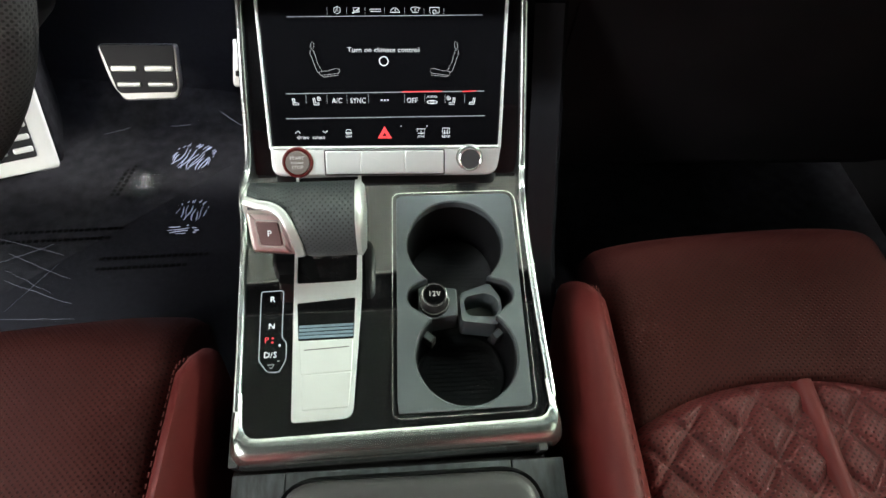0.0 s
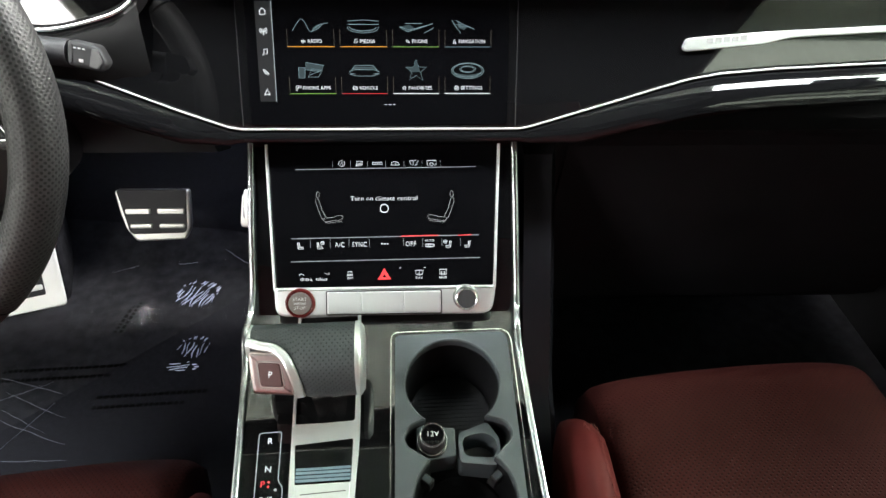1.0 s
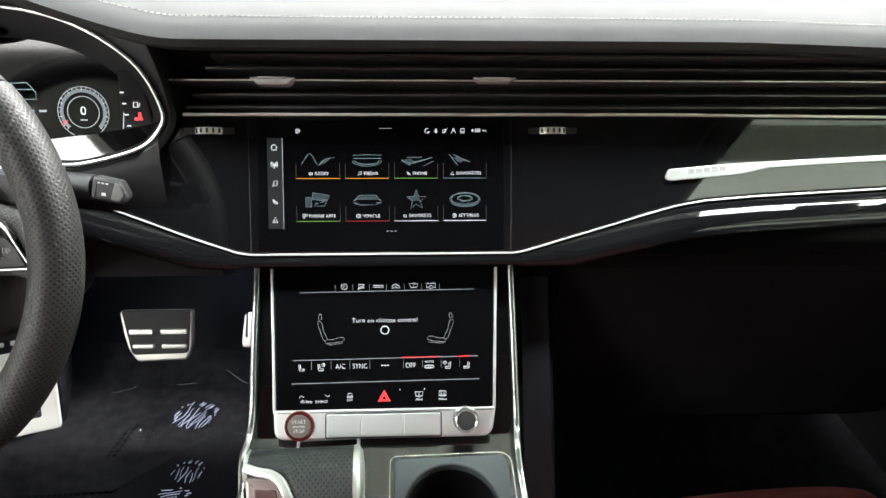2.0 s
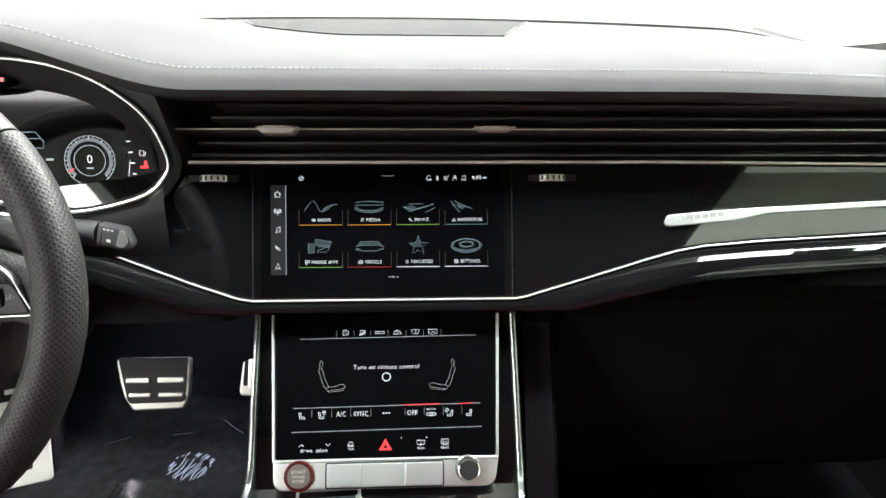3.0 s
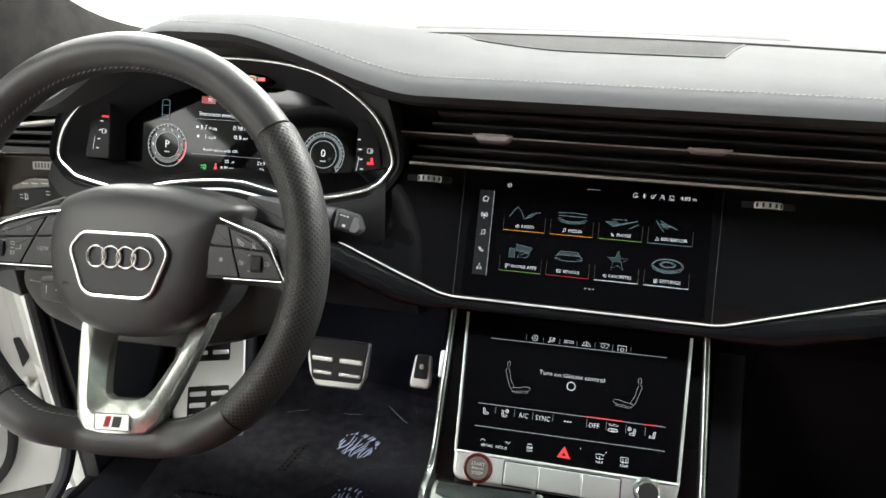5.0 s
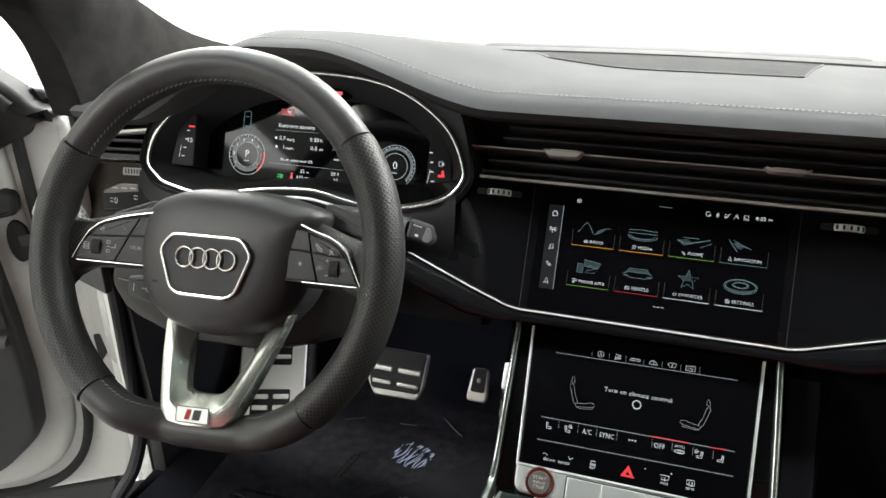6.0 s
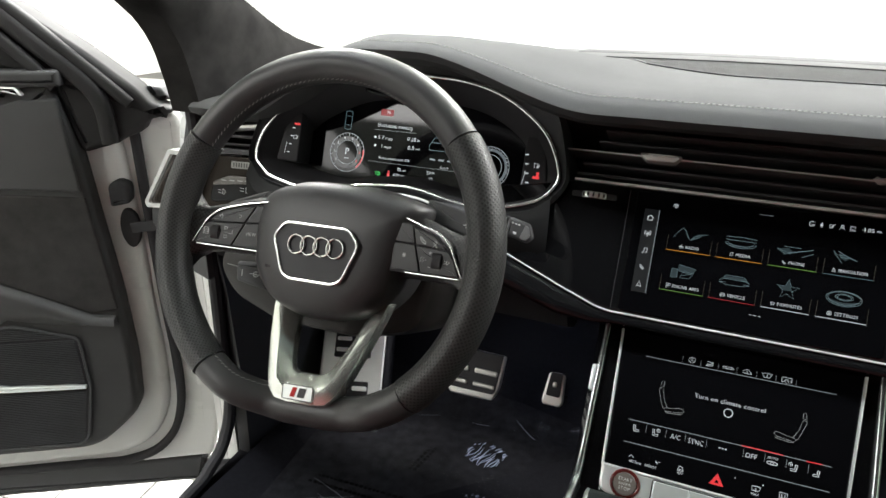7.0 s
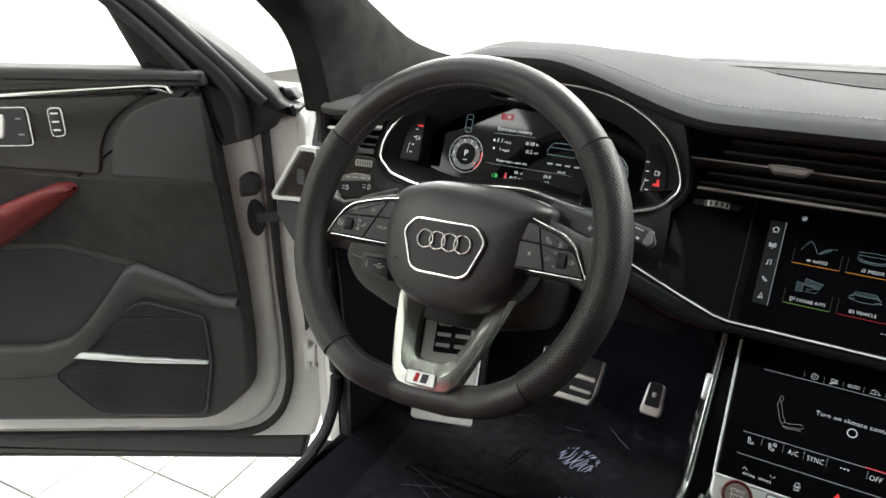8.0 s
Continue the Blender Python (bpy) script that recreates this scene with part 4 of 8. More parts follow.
        if s < 0:
            writing("VIEW", Z, -0.0780, -0.0015, 0.0050, KEYPRINT, pad, 0.0011, width=0.0115)
            for x, y, f in ((-0.1132, 0.0130, 1), (-0.0918, 0.0150, -1)):
                stroke("symbol", [([(x - f * 0.0022, y), (x + f * 0.0014, y + 0.0020), (x + f * 0.0014, y - 0.0020)], True)], Z, 0.0008, KEYPRINT, pad, 0.0010)
            stroke("symbol", [(rect(-0.1310, -0.1258, -0.0058, 0.0002), True), ([(-0.1310, -0.0018), (-0.1258, -0.0018)], False), ([(-0.1310, -0.0038), (-0.1258, -0.0038)], False)], Z, 0.0008, KEYPRINT, pad, 0.0010)
            stroke("symbol", [(rect(-0.1075, -0.1045, -0.0075, -0.0050), True), (rect(-0.1075, -0.1045, 0.0005, 0.0030), True), ([(-0.1030, -0.0030), (-0.0985, -0.0030), (-0.0985, 0.0005)], False), ([(-0.1075, -0.0022), (-0.1045, -0.0022)], False)], Z, 0.0008, KEYPRINT, pad, 0.0010)
        else:
            stroke("symbol", [(at2(PHONE, 0.1025, 0.0133, 0.0010), True)], Z, 0.0008, KEYPRINT, pad, 0.0010)
            stroke("symbol", [(circle2(0.1145, 0.0118, 0.0013, 8), True), ([(0.1122, 0.0076), (0.1145, 0.0102), (0.1166, 0.0078)], False)], Z, 0.0008, KEYPRINT, pad, 0.0010)
            stroke("symbol", [(at2([(2.2 * math.cos(a), 2.2 * math.sin(a)), (-2.2 * math.cos(a), -2.2 * math.sin(a))], 0.0860, -0.0014, 0.001), False) for a in (0, math.pi / 3, 2 * math.pi / 3)], Z, 0.0008, PRINT, pad, 0.0010)
            for x in (0.1050, 0.1275):
                stroke("symbol", [([(x - 0.0025, -0.0052), (x, -0.0032), (x - 0.0025, -0.0012)], True), ([(x, -0.0052), (x + 0.0025, -0.0032), (x, -0.0012)], True)], Z, 0.0007, KEYPRINT, pad, 0.0010)
            stroke("symbol", [([(0.1110, 0.0020), (0.1110, 0.0044)], False), ([(0.1098, 0.0032), (0.1122, 0.0032)], False), ([(0.1098, -0.0092), (0.1122, -0.0092)], False)], Z, 0.0007, KEYPRINT, pad, 0.0010)
    # stitching along the inner side of the rim: dashes that lean a little
    bm = bmesh.new()
    for i in range(190):
        a = 2 * math.pi * i / 190
        ends = []
        for da, k, h in ((0.0, 0.0140, 0.0074), (0.021, 0.0149, 0.0062)):
            x, y = wheel_xy(a + da)
            dip = -0.016 * (1 - sstep(12, 30, abs(math.degrees(a + da) - 270)))
            f = 1 - k / 0.1622
            ends.append(WHL @ Vector((x * f, y * f, h + dip)))
        tube(bm, ends, circle2(0, 0, 0.00036, 5))
    tagged(part("rim_stitch", bm, plastic("dim_thread", (0.26, 0.26, 0.25), 0.7), WHEEL, "grey thread stitches"), kind="stuff")
    # shift paddle
    for s in (-1, 1):
        bm = bmesh.new()
        slab(bm, rounded([(s * x, y) for x, y in ([(0.088, 0.050), (0.088, 0.028), (0.134, 0.014), (0.142, 0.020), (0.138, 0.036)] if s > 0 else [(0.138, 0.036), (0.142, 0.020), (0.134, 0.014), (0.088, 0.028), (0.088, 0.050)])], 0.006, 4), WHL, -0.052, -0.044, 0.003)
        pd = part("shift_paddle", bm, BLACK2, WHEEL, "dark shift paddle")
        if s > 0:
            writing("+", WHL, 0.128, 0.026, 0.012, PRINT, pd, -0.0437)



# ------------------------------------------------------------------ instrument cluster
RINGPTS = [(-0.205, -0.020), (-0.190, -0.038), (-0.172, -0.047), (-0.113, -0.055), (-0.042, -0.0415), (0.027, -0.035), (0.082, -0.0436), (0.126, -0.047), (0.184, -0.033), (0.207, -0.015), (0.212, 0.0074), (0.186, 0.053), (0.125, 0.090), (0.044, 0.103), (-0.074, 0.096), (-0.156, 0.0574), (-0.195, 0.018)]
CLUS = thing("instrument_cluster", "digital instrument cluster in a dark hooded surround with chrome ring", "instrument cluster", (-0.43, 0.0, 1.05))


def cluster():
    ring = [(p.x, p.y) for p in smooth_path([(*p, 0) for p in RINGPTS], 6, closed=True)]
    nrm = RING.to_3x3() @ Vector((0, 0, 1))
    bm = bmesh.new()
    tube(bm, [RING @ Vector((*p, 0)) for p in ring], rounded([(-0.002, -0.004), (0.002, -0.004), (0.002, 0.002), (-0.002, 0.002)], 0.0012, 2), up=nrm, closed=True, caps=False)
    part("chrome_ring", bm, CHROME, CLUS, "thin chrome surround")
    # funnel from the ring back to the screen
    bm = bmesh.new()
    ins = inset2(ring, 0.006)
    back = [(x * 0.80 + 0.0, y * 0.72 + 0.006) for x, y in ring]
    loft(bm, [[RING @ Vector((*p, 0.0)) for p in ring], [RING @ Vector((*p, -0.006)) for p in ins], [RING @ Vector((*p, -0.052)) for p in back]], caps=False)
    part("funnel", bm, RUBBER, CLUS, "dark plastic funnel")
    # hood between ring and dash leather
    bm = bmesh.new()
    outr = inset2(ring, -0.012)
    up_ = [(x * 1.04, y * 1.0 + (0.030 if y > 0 else -0.004) * min(1, abs(y) / 0.05)) for x, y in ring]
    loft(bm, [[RING @ Vector((*p, -0.003)) for p in ring], [RING @ Vector((*p, 0.0)) for p in outr], [RING @ Vector((*p, 0.006)) for p in up_], [RING @ Vector((*p, -0.08)) for p in up_]], caps=False)
    part("surround", bm, BLACK, CLUS, "matt black surround")
    bm = bmesh.new()
    slab(bm, back, RING, -0.058, -0.0505, 0.0)
    return part("display", bm, SHEEN_GLASS, CLUS, "dark glass instrument display")


DISPLAY = cluster()

# ------------------------------------------------------------------ seats


def seat(name, sx, label, dy=0.0, side=0.191, inner_front=-0.215, bolster_width=1.0, wide=0.0):
    """A cushion with side bolsters; the front edge rolls down. sx: the side of the car."""
    cx = sx * 0.398
    T = thing(name, label, "car seat", (cx, -0.4, 0.42))

    def top(x, y, y_front, quilt=False):
        d = y_front - y
        drop = 0.075 * (1 - min(1, d / 0.085)) ** 2.2 if d < 0.085 else 0
        if quilt:
            return 0.690 - 0.006 * (1 - min(1, d / 0.015)) ** 2 - 0.016 * sstep(0.0, 0.30, d)
        return 0.690 - drop - 0.016 * sstep(0.10, 0.42, d)

    def slabgrid(x0, x1, yf, yb, raise_, mat, part_name, lab, crown=0.012, nx=28, ny=40, quilt=False):
        bm = bmesh.new()
        lay = bm.loops.layers.uv.verify()
        rows = []
        for j in range(ny + 1):
            row = []
            for i in range(nx + 1):
                u, v = i / nx, j / ny
                edge = min(u, 1 - u) * (x1 - x0)
                yfront = yf - (0.048 * (abs(u - 0.5) * 2) ** 2.2 if quilt else 0.008 * (abs(u - 0.5) * 2) ** 5 - (0.08 if sx > 0 else 0.13) * (u - 0.5) * (x1 - x0))
                yb_ = yb - (0 if quilt else 0.048) * (abs(u - 0.5) * 2) ** 2.2
                y = yfront + (yb_ - yfront) * v
                x = x0 + (x1 - x0) * u
                z = top(x, y, yfront, quilt) + raise_ + crown * math.sin(math.pi * u) ** 0.6 - 0.012 * max(0, 1 - edge / 0.012) ** 2
                if not quilt:
                    z -= 0.007 * max(0, 1 - (1 - v) * (yfront - yb_) / 0.012) ** 2
                if quilt:
                    p = 0.049
                    a, b = (x * 1.0 + y * 0.80) / p, (x * 1.0 - y * 0.80) / p
                    f = min(abs(a - round(a)), abs(b - round(b)))
                    z += 0.0095 * (1 - math.exp(-math.sqrt(f * f + 0.0016) / 0.10)) * sstep(0.0, 0.018, yfront - y) - 0.006
                row.append(bm.verts.new((cx + x, y + dy, z)))
            rows.append(row)
        for a, b in zip(rows, rows[1:]):
            for i in range(nx):
                f = bm.faces.new((a[i], a[i + 1], b[i + 1], b[i]))
                for lp in f.loops:
                    lp[lay].uv = (lp.vert.co.x, lp.vert.co.y)
        # skirt
        border = rows[0] + [r[-1] for r in rows[1:]] + rows[-1][-2::-1] + [r[0] for r in rows[-2:0:-1]]
        low = [bm.verts.new((v.co.x, v.co.y + (0.0 if v not in rows[0] else -0.02), 0.50)) for v in border]
        n = len(border)
        for i in range(n):
            bm.faces.new((border[i], low[i], low[(i + 1) % n], border[(i + 1) % n]))
        return part(part_name, bm, mat, T, lab, smooth=60)

    slabgrid(-0.168, 0.168 + wide, -0.106, -0.346, 0.0, REDPERF_SHADED, "thigh_pad", "perforated red leather thigh pad, shade put into its colour", 0.010)
    slabgrid(-0.168, 0.168 + wide, -0.343, -0.80, -0.001, REDQUILT, "quilted_cushion", "diamond quilted red leather cushion", 0.008, 150, 210, True)
    bm = bmesh.new()
    rings = []
    for k in range(14):
        y = -0.352 - 0.43 * k / 13
        z = 0.6985 - 0.016 * sstep(0.0, 0.30, -0.34 - y)
        rings.append([Vector((cx + q * 0.0085, y + dy, z + h)) for q, h in ((-1.2, -0.01), (-1, 0.0), (-0.6, 0.005), (0, 0.0065), (0.6, 0.005), (1, 0.0), (1.2, -0.01))])
    loft(bm, rings)
    part("centre_band", bm, RED, T, "smooth red leather centre band", smooth=60)
    for s in (-1, 1):
        bolster_front = inner_front if s != sx else -0.260
        bm = bmesh.new()
        rings = []
        for k in range(15):
            y = bolster_front - 0.60 * (k / 14) ** 1.2
            g = sstep(0, 0.14, k / 14)
            w, h = (0.018 + 0.005 * g) * bolster_width, 0.012 + 0.028 * g
            zc = 0.668 + 0.026 * g
            xc = cx + s * side
            rings.append([Vector((xc + w * q[0], y + dy, zc + h * q[1] if q[1] > -0.9 else 0.48)) for q in ((-1, -1), (-1.02, -0.3), (-0.85, 0.55), (-0.4, 0.95), (0.1, 1.0), (0.6, 0.75), (0.95, 0.2), (1.05, -0.4), (1.05, -1))])
        loft(bm, rings)
        bo = part("bolster", bm, RED, T, "smooth red leather bolster", smooth=60)
        bm = bmesh.new()
        for off in (0.0, 0.0085):
            for k in range(60):
                t = 0.04 + 0.96 * k / 60
                y = bolster_front - 0.60 * t ** 1.2
                g = sstep(0, 0.14, t)
                w, h = (0.018 + 0.005 * g) * bolster_width, 0.012 + 0.028 * g
                xq = cx + s * side + (w * -0.55 + off if s > 0 else w * 0.35 - off)
                z = 0.668 + 0.026 * g + h * (0.92 if s > 0 else 0.93) + (0.0008 if off == 0 else 0.001)
                tube(bm, [(xq, y + dy, z), (xq, y + dy - 0.0045, z)], circle2(0, 0, 0.0006, 5))
        part("seam_stitching", bm, REDTHREAD, bo, "dark thread seam")
    bm = bmesh.new()
    rings = []
    for z, y, w in ((0.60, -0.86, 0.20), (0.75, -0.80, 0.22), (0.95, -0.87, 0.23), (1.15, -0.95, 0.21), (1.28, -1.01, 0.13), (1.42, -1.04, 0.11)):
        rings.append([Vector((cx + a * w, y + b - 0.08 + dy, z)) for a, b in ((-1, -0.06), (-1, 0.03), (-0.7, 0.03), (0, 0.0), (0.7, 0.03), (1, 0.03), (1, -0.06), (0, -0.10))])
    loft(bm, rings)
    part("backrest", bm, RED, T, "red leather backrest", smooth=60)
    bm = bmesh.new()
    box(bm, cx - 0.20, cx + 0.20, -0.80 + dy, -0.18 + dy, 0.42, 0.50, 0.01)
    part("seat_base", bm, BLACK, T, "black seat base")


seat("passenger_seat", 1, "red leather passenger seat with diamond quilted perforated cushion", 0.0, 0.195, -0.212, 1.0)
seat("driver_seat", -1, "red leather driver seat with perforated cushion and smooth bolster", -0.122, 0.2160, -0.167, 0.60, 0.024)



# ------------------------------------------------------------------ console details
def cup_unit():
    T = thing("cup_holder_insert", "slate grey plastic cup holder insert with chrome edge", "cup holder", tuple(CON @ Vector((0.07, 0.02, -0.08))))
    outer = rounded([(0.0130, 0.1225), (0.0078, -0.0945), (0.1270, -0.0930), (0.1290, 0.1218)], [0.004, 0.004, 0.006, 0.010], 6)
    c1, c2 = (0.0685, 0.068), (0.0725, -0.044)
    # one opening: two round wells and two small side pockets
    hole = []
    r = 0.0465
    hole += circle2(c1[0], c1[1], r, 80, None, -52, 232)
    hole += circle2(0.0335, 0.014, 0.0135, 8, None, 110, 245)
    hole += circle2(c2[0], c2[1], r, 80, None, 130, 410)
    hole += circle2(0.1075, 0.014, 0.0135, 8, None, -65, 70)
    bm = bmesh.new()
    # top plate with the hole: stitched by fans from the hole to the edge
    n = len(hole)
    cen = Vector((0.0705, 0.015))
    edge = []
    for p in hole:
        d = (Vector(p) - cen)
        best = None
        for i in range(len(outer)):
            a, b = Vector(outer[i - 1]), Vector(outer[i])
            e = b - a
            den = d.x * e.y - d.y * e.x
            if abs(den) < 1e-12:
                continue
            t = ((a.x - cen.x) * e.y - (a.y - cen.y) * e.x) / den
            u = ((a.x - cen.x) * d.y - (a.y - cen.y) * d.x) / den
            if t > 0 and -1e-6 <= u <= 1 + 1e-6 and (best is None or t < best):
                best = t
        edge.append(tuple(cen + d * best))
    # snap the nearest edge points to the corners
    for q in outer:
        k = min(range(n), key=lambda i: (Vector(edge[i]) - Vector(q)).length)
        edge[k] = q
    inn = inset2(hole, -0.0012)
    rings = [[CON @ Vector((*p, -0.004)) for p in edge], [CON @ Vector((*p, 0.0035)) for p in edge], [CON @ Vector((*p, 0.0035)) for p in inn], [CON @ Vector((*p, 0.0022)) for p in hole], [CON @ Vector((*p, -0.008)) for p in hole]]
    loft(bm, rings, caps=False)
    part("insert_plate", bm, INSERT, T, "slate plastic rim plate")
    bm = bmesh.new()
    deep = [(cen.x + (p[0] - cen.x) * 0.97, cen.y + (p[1] - cen.y) * 0.97) for p in hole]
    vs = loft(bm, [[CON @ Vector((*p, -0.008)) for p in hole], [CON @ Vector((*p, -0.080)) for p in deep]], caps=False)
    bm.faces.new(vs[-1])
    part("well", bm, plastic("deep_black_plastic", (0.007, 0.007, 0.008), 0.5), T, "black cup well")
    bm = bmesh.new()
    line2(bm, CON, [(x, y) for x, y in inset2(outer, -0.0018)], 0.0034, 0.0, 0.0026, closed=True)
    part("chrome_edge", bm, PIANO, T, "glossy black edge")
    bm = bmesh.new()
    line2(bm, CON, [(x, y) for x, y in inset2(outer, -0.0042)], 0.0006, 0.0, 0.0024, closed=True)
    part("chrome_line", bm, CHROME, T, "thin chrome line")
    # rubber mats at the bottom of the wells
    for c in (c1, c2):
        bm = bmesh.new()
        disc(bm, CON, c[0], c[1], 0.043, -0.0795, -0.0765, 0.001)
        mt = part("well_mat", bm, RUBBER, T, "ribbed rubber mat")
        bm = bmesh.new()
        for i in range(-8, 9):
            for j in range(-8, 9):
                if i * i + j * j < 66:
                    box(bm, c[0] + i * 0.0045 - 0.0016, c[0] + i * 0.0045 + 0.0016, c[1] + j * 0.0045 - 0.0016, c[1] + j * 0.0045 + 0.0016, -0.0765, -0.0757, m=CON)
        tagged(part("mat_stud", bm, RUBBER, mt, smooth=0), kind="stuff")
    # clamps at the wall of the rear well
    for a in (142, 38):
        bm = bmesh.new()
        m = CON @ pose(c2[0] + 0.040 * math.cos(radians(a)), c2[1] + 0.040 * math.sin(radians(a)), -0.022) @ pose(0, 0, 0, 0, 0, a)
        box(bm, -0.004, 0.008, -0.004, 0.004, -0.02, 0.0, 0.0012, m)
        cl = part("cup_clamp", bm, RUBBER, T, "black spring clamp")
        bm = bmesh.new()
        slab(bm, rounded([(-0.002, -0.0028), (0.007, -0.0028), (0.007, 0.0028), (-0.002, 0.0028)], 0.001), m, 0.0, 0.0006)
        part("clamp_pad", bm, INSERT, cl, "grey clamp pad")
    # bridge between the wells with the socket
    bm = bmesh.new()
    slab(bm, rounded([(0.0305, 0.036), (0.0305, -0.010), (0.040, -0.0045), (0.068, -0.001), (0.068, 0.026), (0.040, 0.030)], 0.002), CON, -0.05, -0.012, 0.001)
    part("socket_bridge", bm, INSERT, T, "slate plastic bridge")
    bm = bmesh.new()
    o = rounded([(0.071, 0.020), (0.071, -0.008), (0.105, -0.013), (0.110, -0.004), (0.110, 0.014), (0.100, 0.030)], 0.004, 5)
    i_ = rounded([(0.0735, 0.016), (0.0755, -0.003), (0.104, -0.005), (0.108, 0.004), (0.106, 0.014), (0.096, 0.020)], 0.008, 5)
    ring_slab(bm, o, i_, CON, -0.05, -0.010)
    part("coin_slot", bm, INSERT, T, "slate plastic coin slot frame")
    bm = bmesh.new()
    K = CON @ pose(0.0455, 0.0125, 0)
    for r0, r1, z0, z1 in ((0.0150, 0.0145, -0.02, -0.008), (0.0122, 0.0117, -0.008, 0.010)):
        loft(bm, [[K @ Vector((*p, z0)) for p in circle2(0, 0, r0, 28)], [K @ Vector((*p, z1 - 0.0012)) for p in circle2(0, 0, r1, 28)], [K @ Vector((*p, z1)) for p in circle2(0, 0, r1 - 0.0012, 28)]])
    so = part("power_socket", bm, RUBBER, T, "black round power socket plug")
    bm = bmesh.new()
    torus2(bm, K, 0, 0, 0.0138, 0.0006, -0.006)
    torus2(bm, K, 0, 0, 0.0114, 0.0004, 0.0098)
    part("socket_ring", bm, CHROME, so, "thin chrome ring")
    bm = bmesh.new()
    disc(bm, K, 0, 0, 0.0104, 0.0098, 0.0106, 0.0005)
    part("socket_cap", bm, PIANO, so, "glossy black cap")
    writing("12V", K, 0, 0.0005, 0.0072, PRINT, so, 0.0107)


cup_unit()


def shifter():
    # sunken aluminium ramp
    R = thing("shifter_plate", "brushed aluminium shifter plate with gloss gate", "shifter plate", tuple(CON @ Vector((-0.05, 0, 0))))
    outer = rounded([(-0.0880, 0.160), (-0.0838, -0.0970), (-0.0310, -0.0955), (-0.0222, 0.020), (-0.0222, 0.160)], [0.004, 0.003, 0.009, 0.02, 0.004], 4)
    inner = rounded([(-0.0850, 0.150), (-0.0833, 0.0317), (-0.0560, 0.0320), (-0.0271, 0.0330), (-0.0255, 0.150)], [0.003, 0.003, 0.001, 0.003, 0.003], 4)
    bm = bmesh.new()
    ring_slab(bm, outer, inner, CON, -0.004, 0.0035)
    part("frame", bm, SILVER, R, "brushed aluminium frame")
    bm = bmesh.new()
    slab(bm, inner, CON, -0.006, -0.001)
    part("gate", bm, PIANO, R, "piano black gate")
    def wedge(pts, z0, z1, mat, name, lab, edge=0.0006):
        bm = bmesh.new()
        slab(bm, rounded(pts, 0.0015, 3), CON, z0, z1, edge)
        return part(name, bm, mat, R, lab)
    wedge([(-0.0832, 0.0300), (-0.0815, -0.0935), (-0.0335, -0.0925), (-0.0275, 0.0310)], -0.004, 0.0030, SILVER, "ramp_cover", "brushed aluminium cover")
    wedge([(-0.0822, 0.0118), (-0.0800, -0.0245), (-0.0300, -0.0242), (-0.0283, 0.0155)], 0.0025, 0.0040, PIANO, "slide_window", "gloss slide window", 0.0004)
    # bluish reflection in the gloss window, laid on as pale strips
    for k in range(4):
        v = -0.0100 - 0.0034 * k
        wedge([(-0.0800, v), (-0.0798, v - 0.0026), (-0.0300, v - 0.0022), (-0.0299, v + 0.0004)], 0.0036, 0.0044 + 0.0004 * (k % 2), SLIDE_REFLECTION, "slide_reflection", "pale blue strip painted as a reflection", 0.0003)
    wedge([(-0.0793, -0.0252), (-0.0768, -0.0557), (-0.0318, -0.0540), (-0.0306, -0.0246)], 0.0025, 0.0042, SILVER, "ramp_step", "brushed aluminium step")
    wedge([(-0.0767, -0.0566), (-0.0748, -0.0872), (-0.0345, -0.0862), (-0.0319, -0.0549)], 0.0025, 0.0042, SILVER, "ramp_flap", "brushed aluminium flap")
    bm = bmesh.new()
    line2(bm, CON, [(-0.0745, -0.0335), (-0.0345, -0.0318)], 0.0007, 0.0042, 0.0003)
    part("step_crease", bm, BLACK2, R, "fine dark crease")
    # the lever
    T = thing("gear_selector", "gear selector with perforated grey leather grip and silver trim", "gear selector", tuple(CON @ Vector((-0.06, 0.06, 0.0))))
    bm = bmesh.new()
    box(bm, -0.071, -0.039, 0.060, 0.092, -0.004, 0.05, 0.004, CON)
    part("stem", bm, PIANO, T, "gloss black stem")
    bm = bmesh.new()
    box(bm, -0.068, -0.058, 0.054, 0.062, 0.008, 0.040, 0.002, CON)
    box(bm, -0.050, -0.040, 0.054, 0.062, 0.008, 0.040, 0.002, CON)
    part("stem_trim", bm, CHROME, T, "chrome stem cheeks")
    # leather body: profile in (v, z), swept across; the left front corner is cut for the button block
    G = CON @ pose(0, 0.0, 0.0)
    bm = bmesh.new()
    prof = [(0.090, 0.040), (0.100, 0.052), (0.102, 0.068), (0.097, 0.080), (0.085, 0.087), (0.066, 0.088), (0.052, 0.084), (0.043, 0.073), (0.038, 0.058), (0.040, 0.046), (0.060, 0.038)]
    cut = [(0.090, 0.040), (0.100, 0.052), (0.102, 0.068), (0.097, 0.080), (0.088, 0.087), (0.080, 0.088), (0.072, 0.086), (0.068, 0.076), (0.068, 0.060), (0.070, 0.048), (0.075, 0.040)]
    rings = []
    for x, k in ((-0.1135, 1.0), (-0.106, 1.0), (-0.096, 1.0), (-0.090, 0.95), (-0.084, 0.80), (-0.079, 0.5), (-0.074, 0.22), (-0.070, 0.06), (-0.062, 0.0), (-0.042, 0.0), (-0.0215, 0.0)):
        rings.append([G @ Vector((x, a[0] * (1 - k) + b[0] * k, a[1] * (1 - k) + b[1] * k)) for a, b in zip(prof, cut)])
    loft(bm, rings, uv=True)
    part("grip", bm, KNOBLEATHER, T, "perforated grey leather grip", smooth=50)
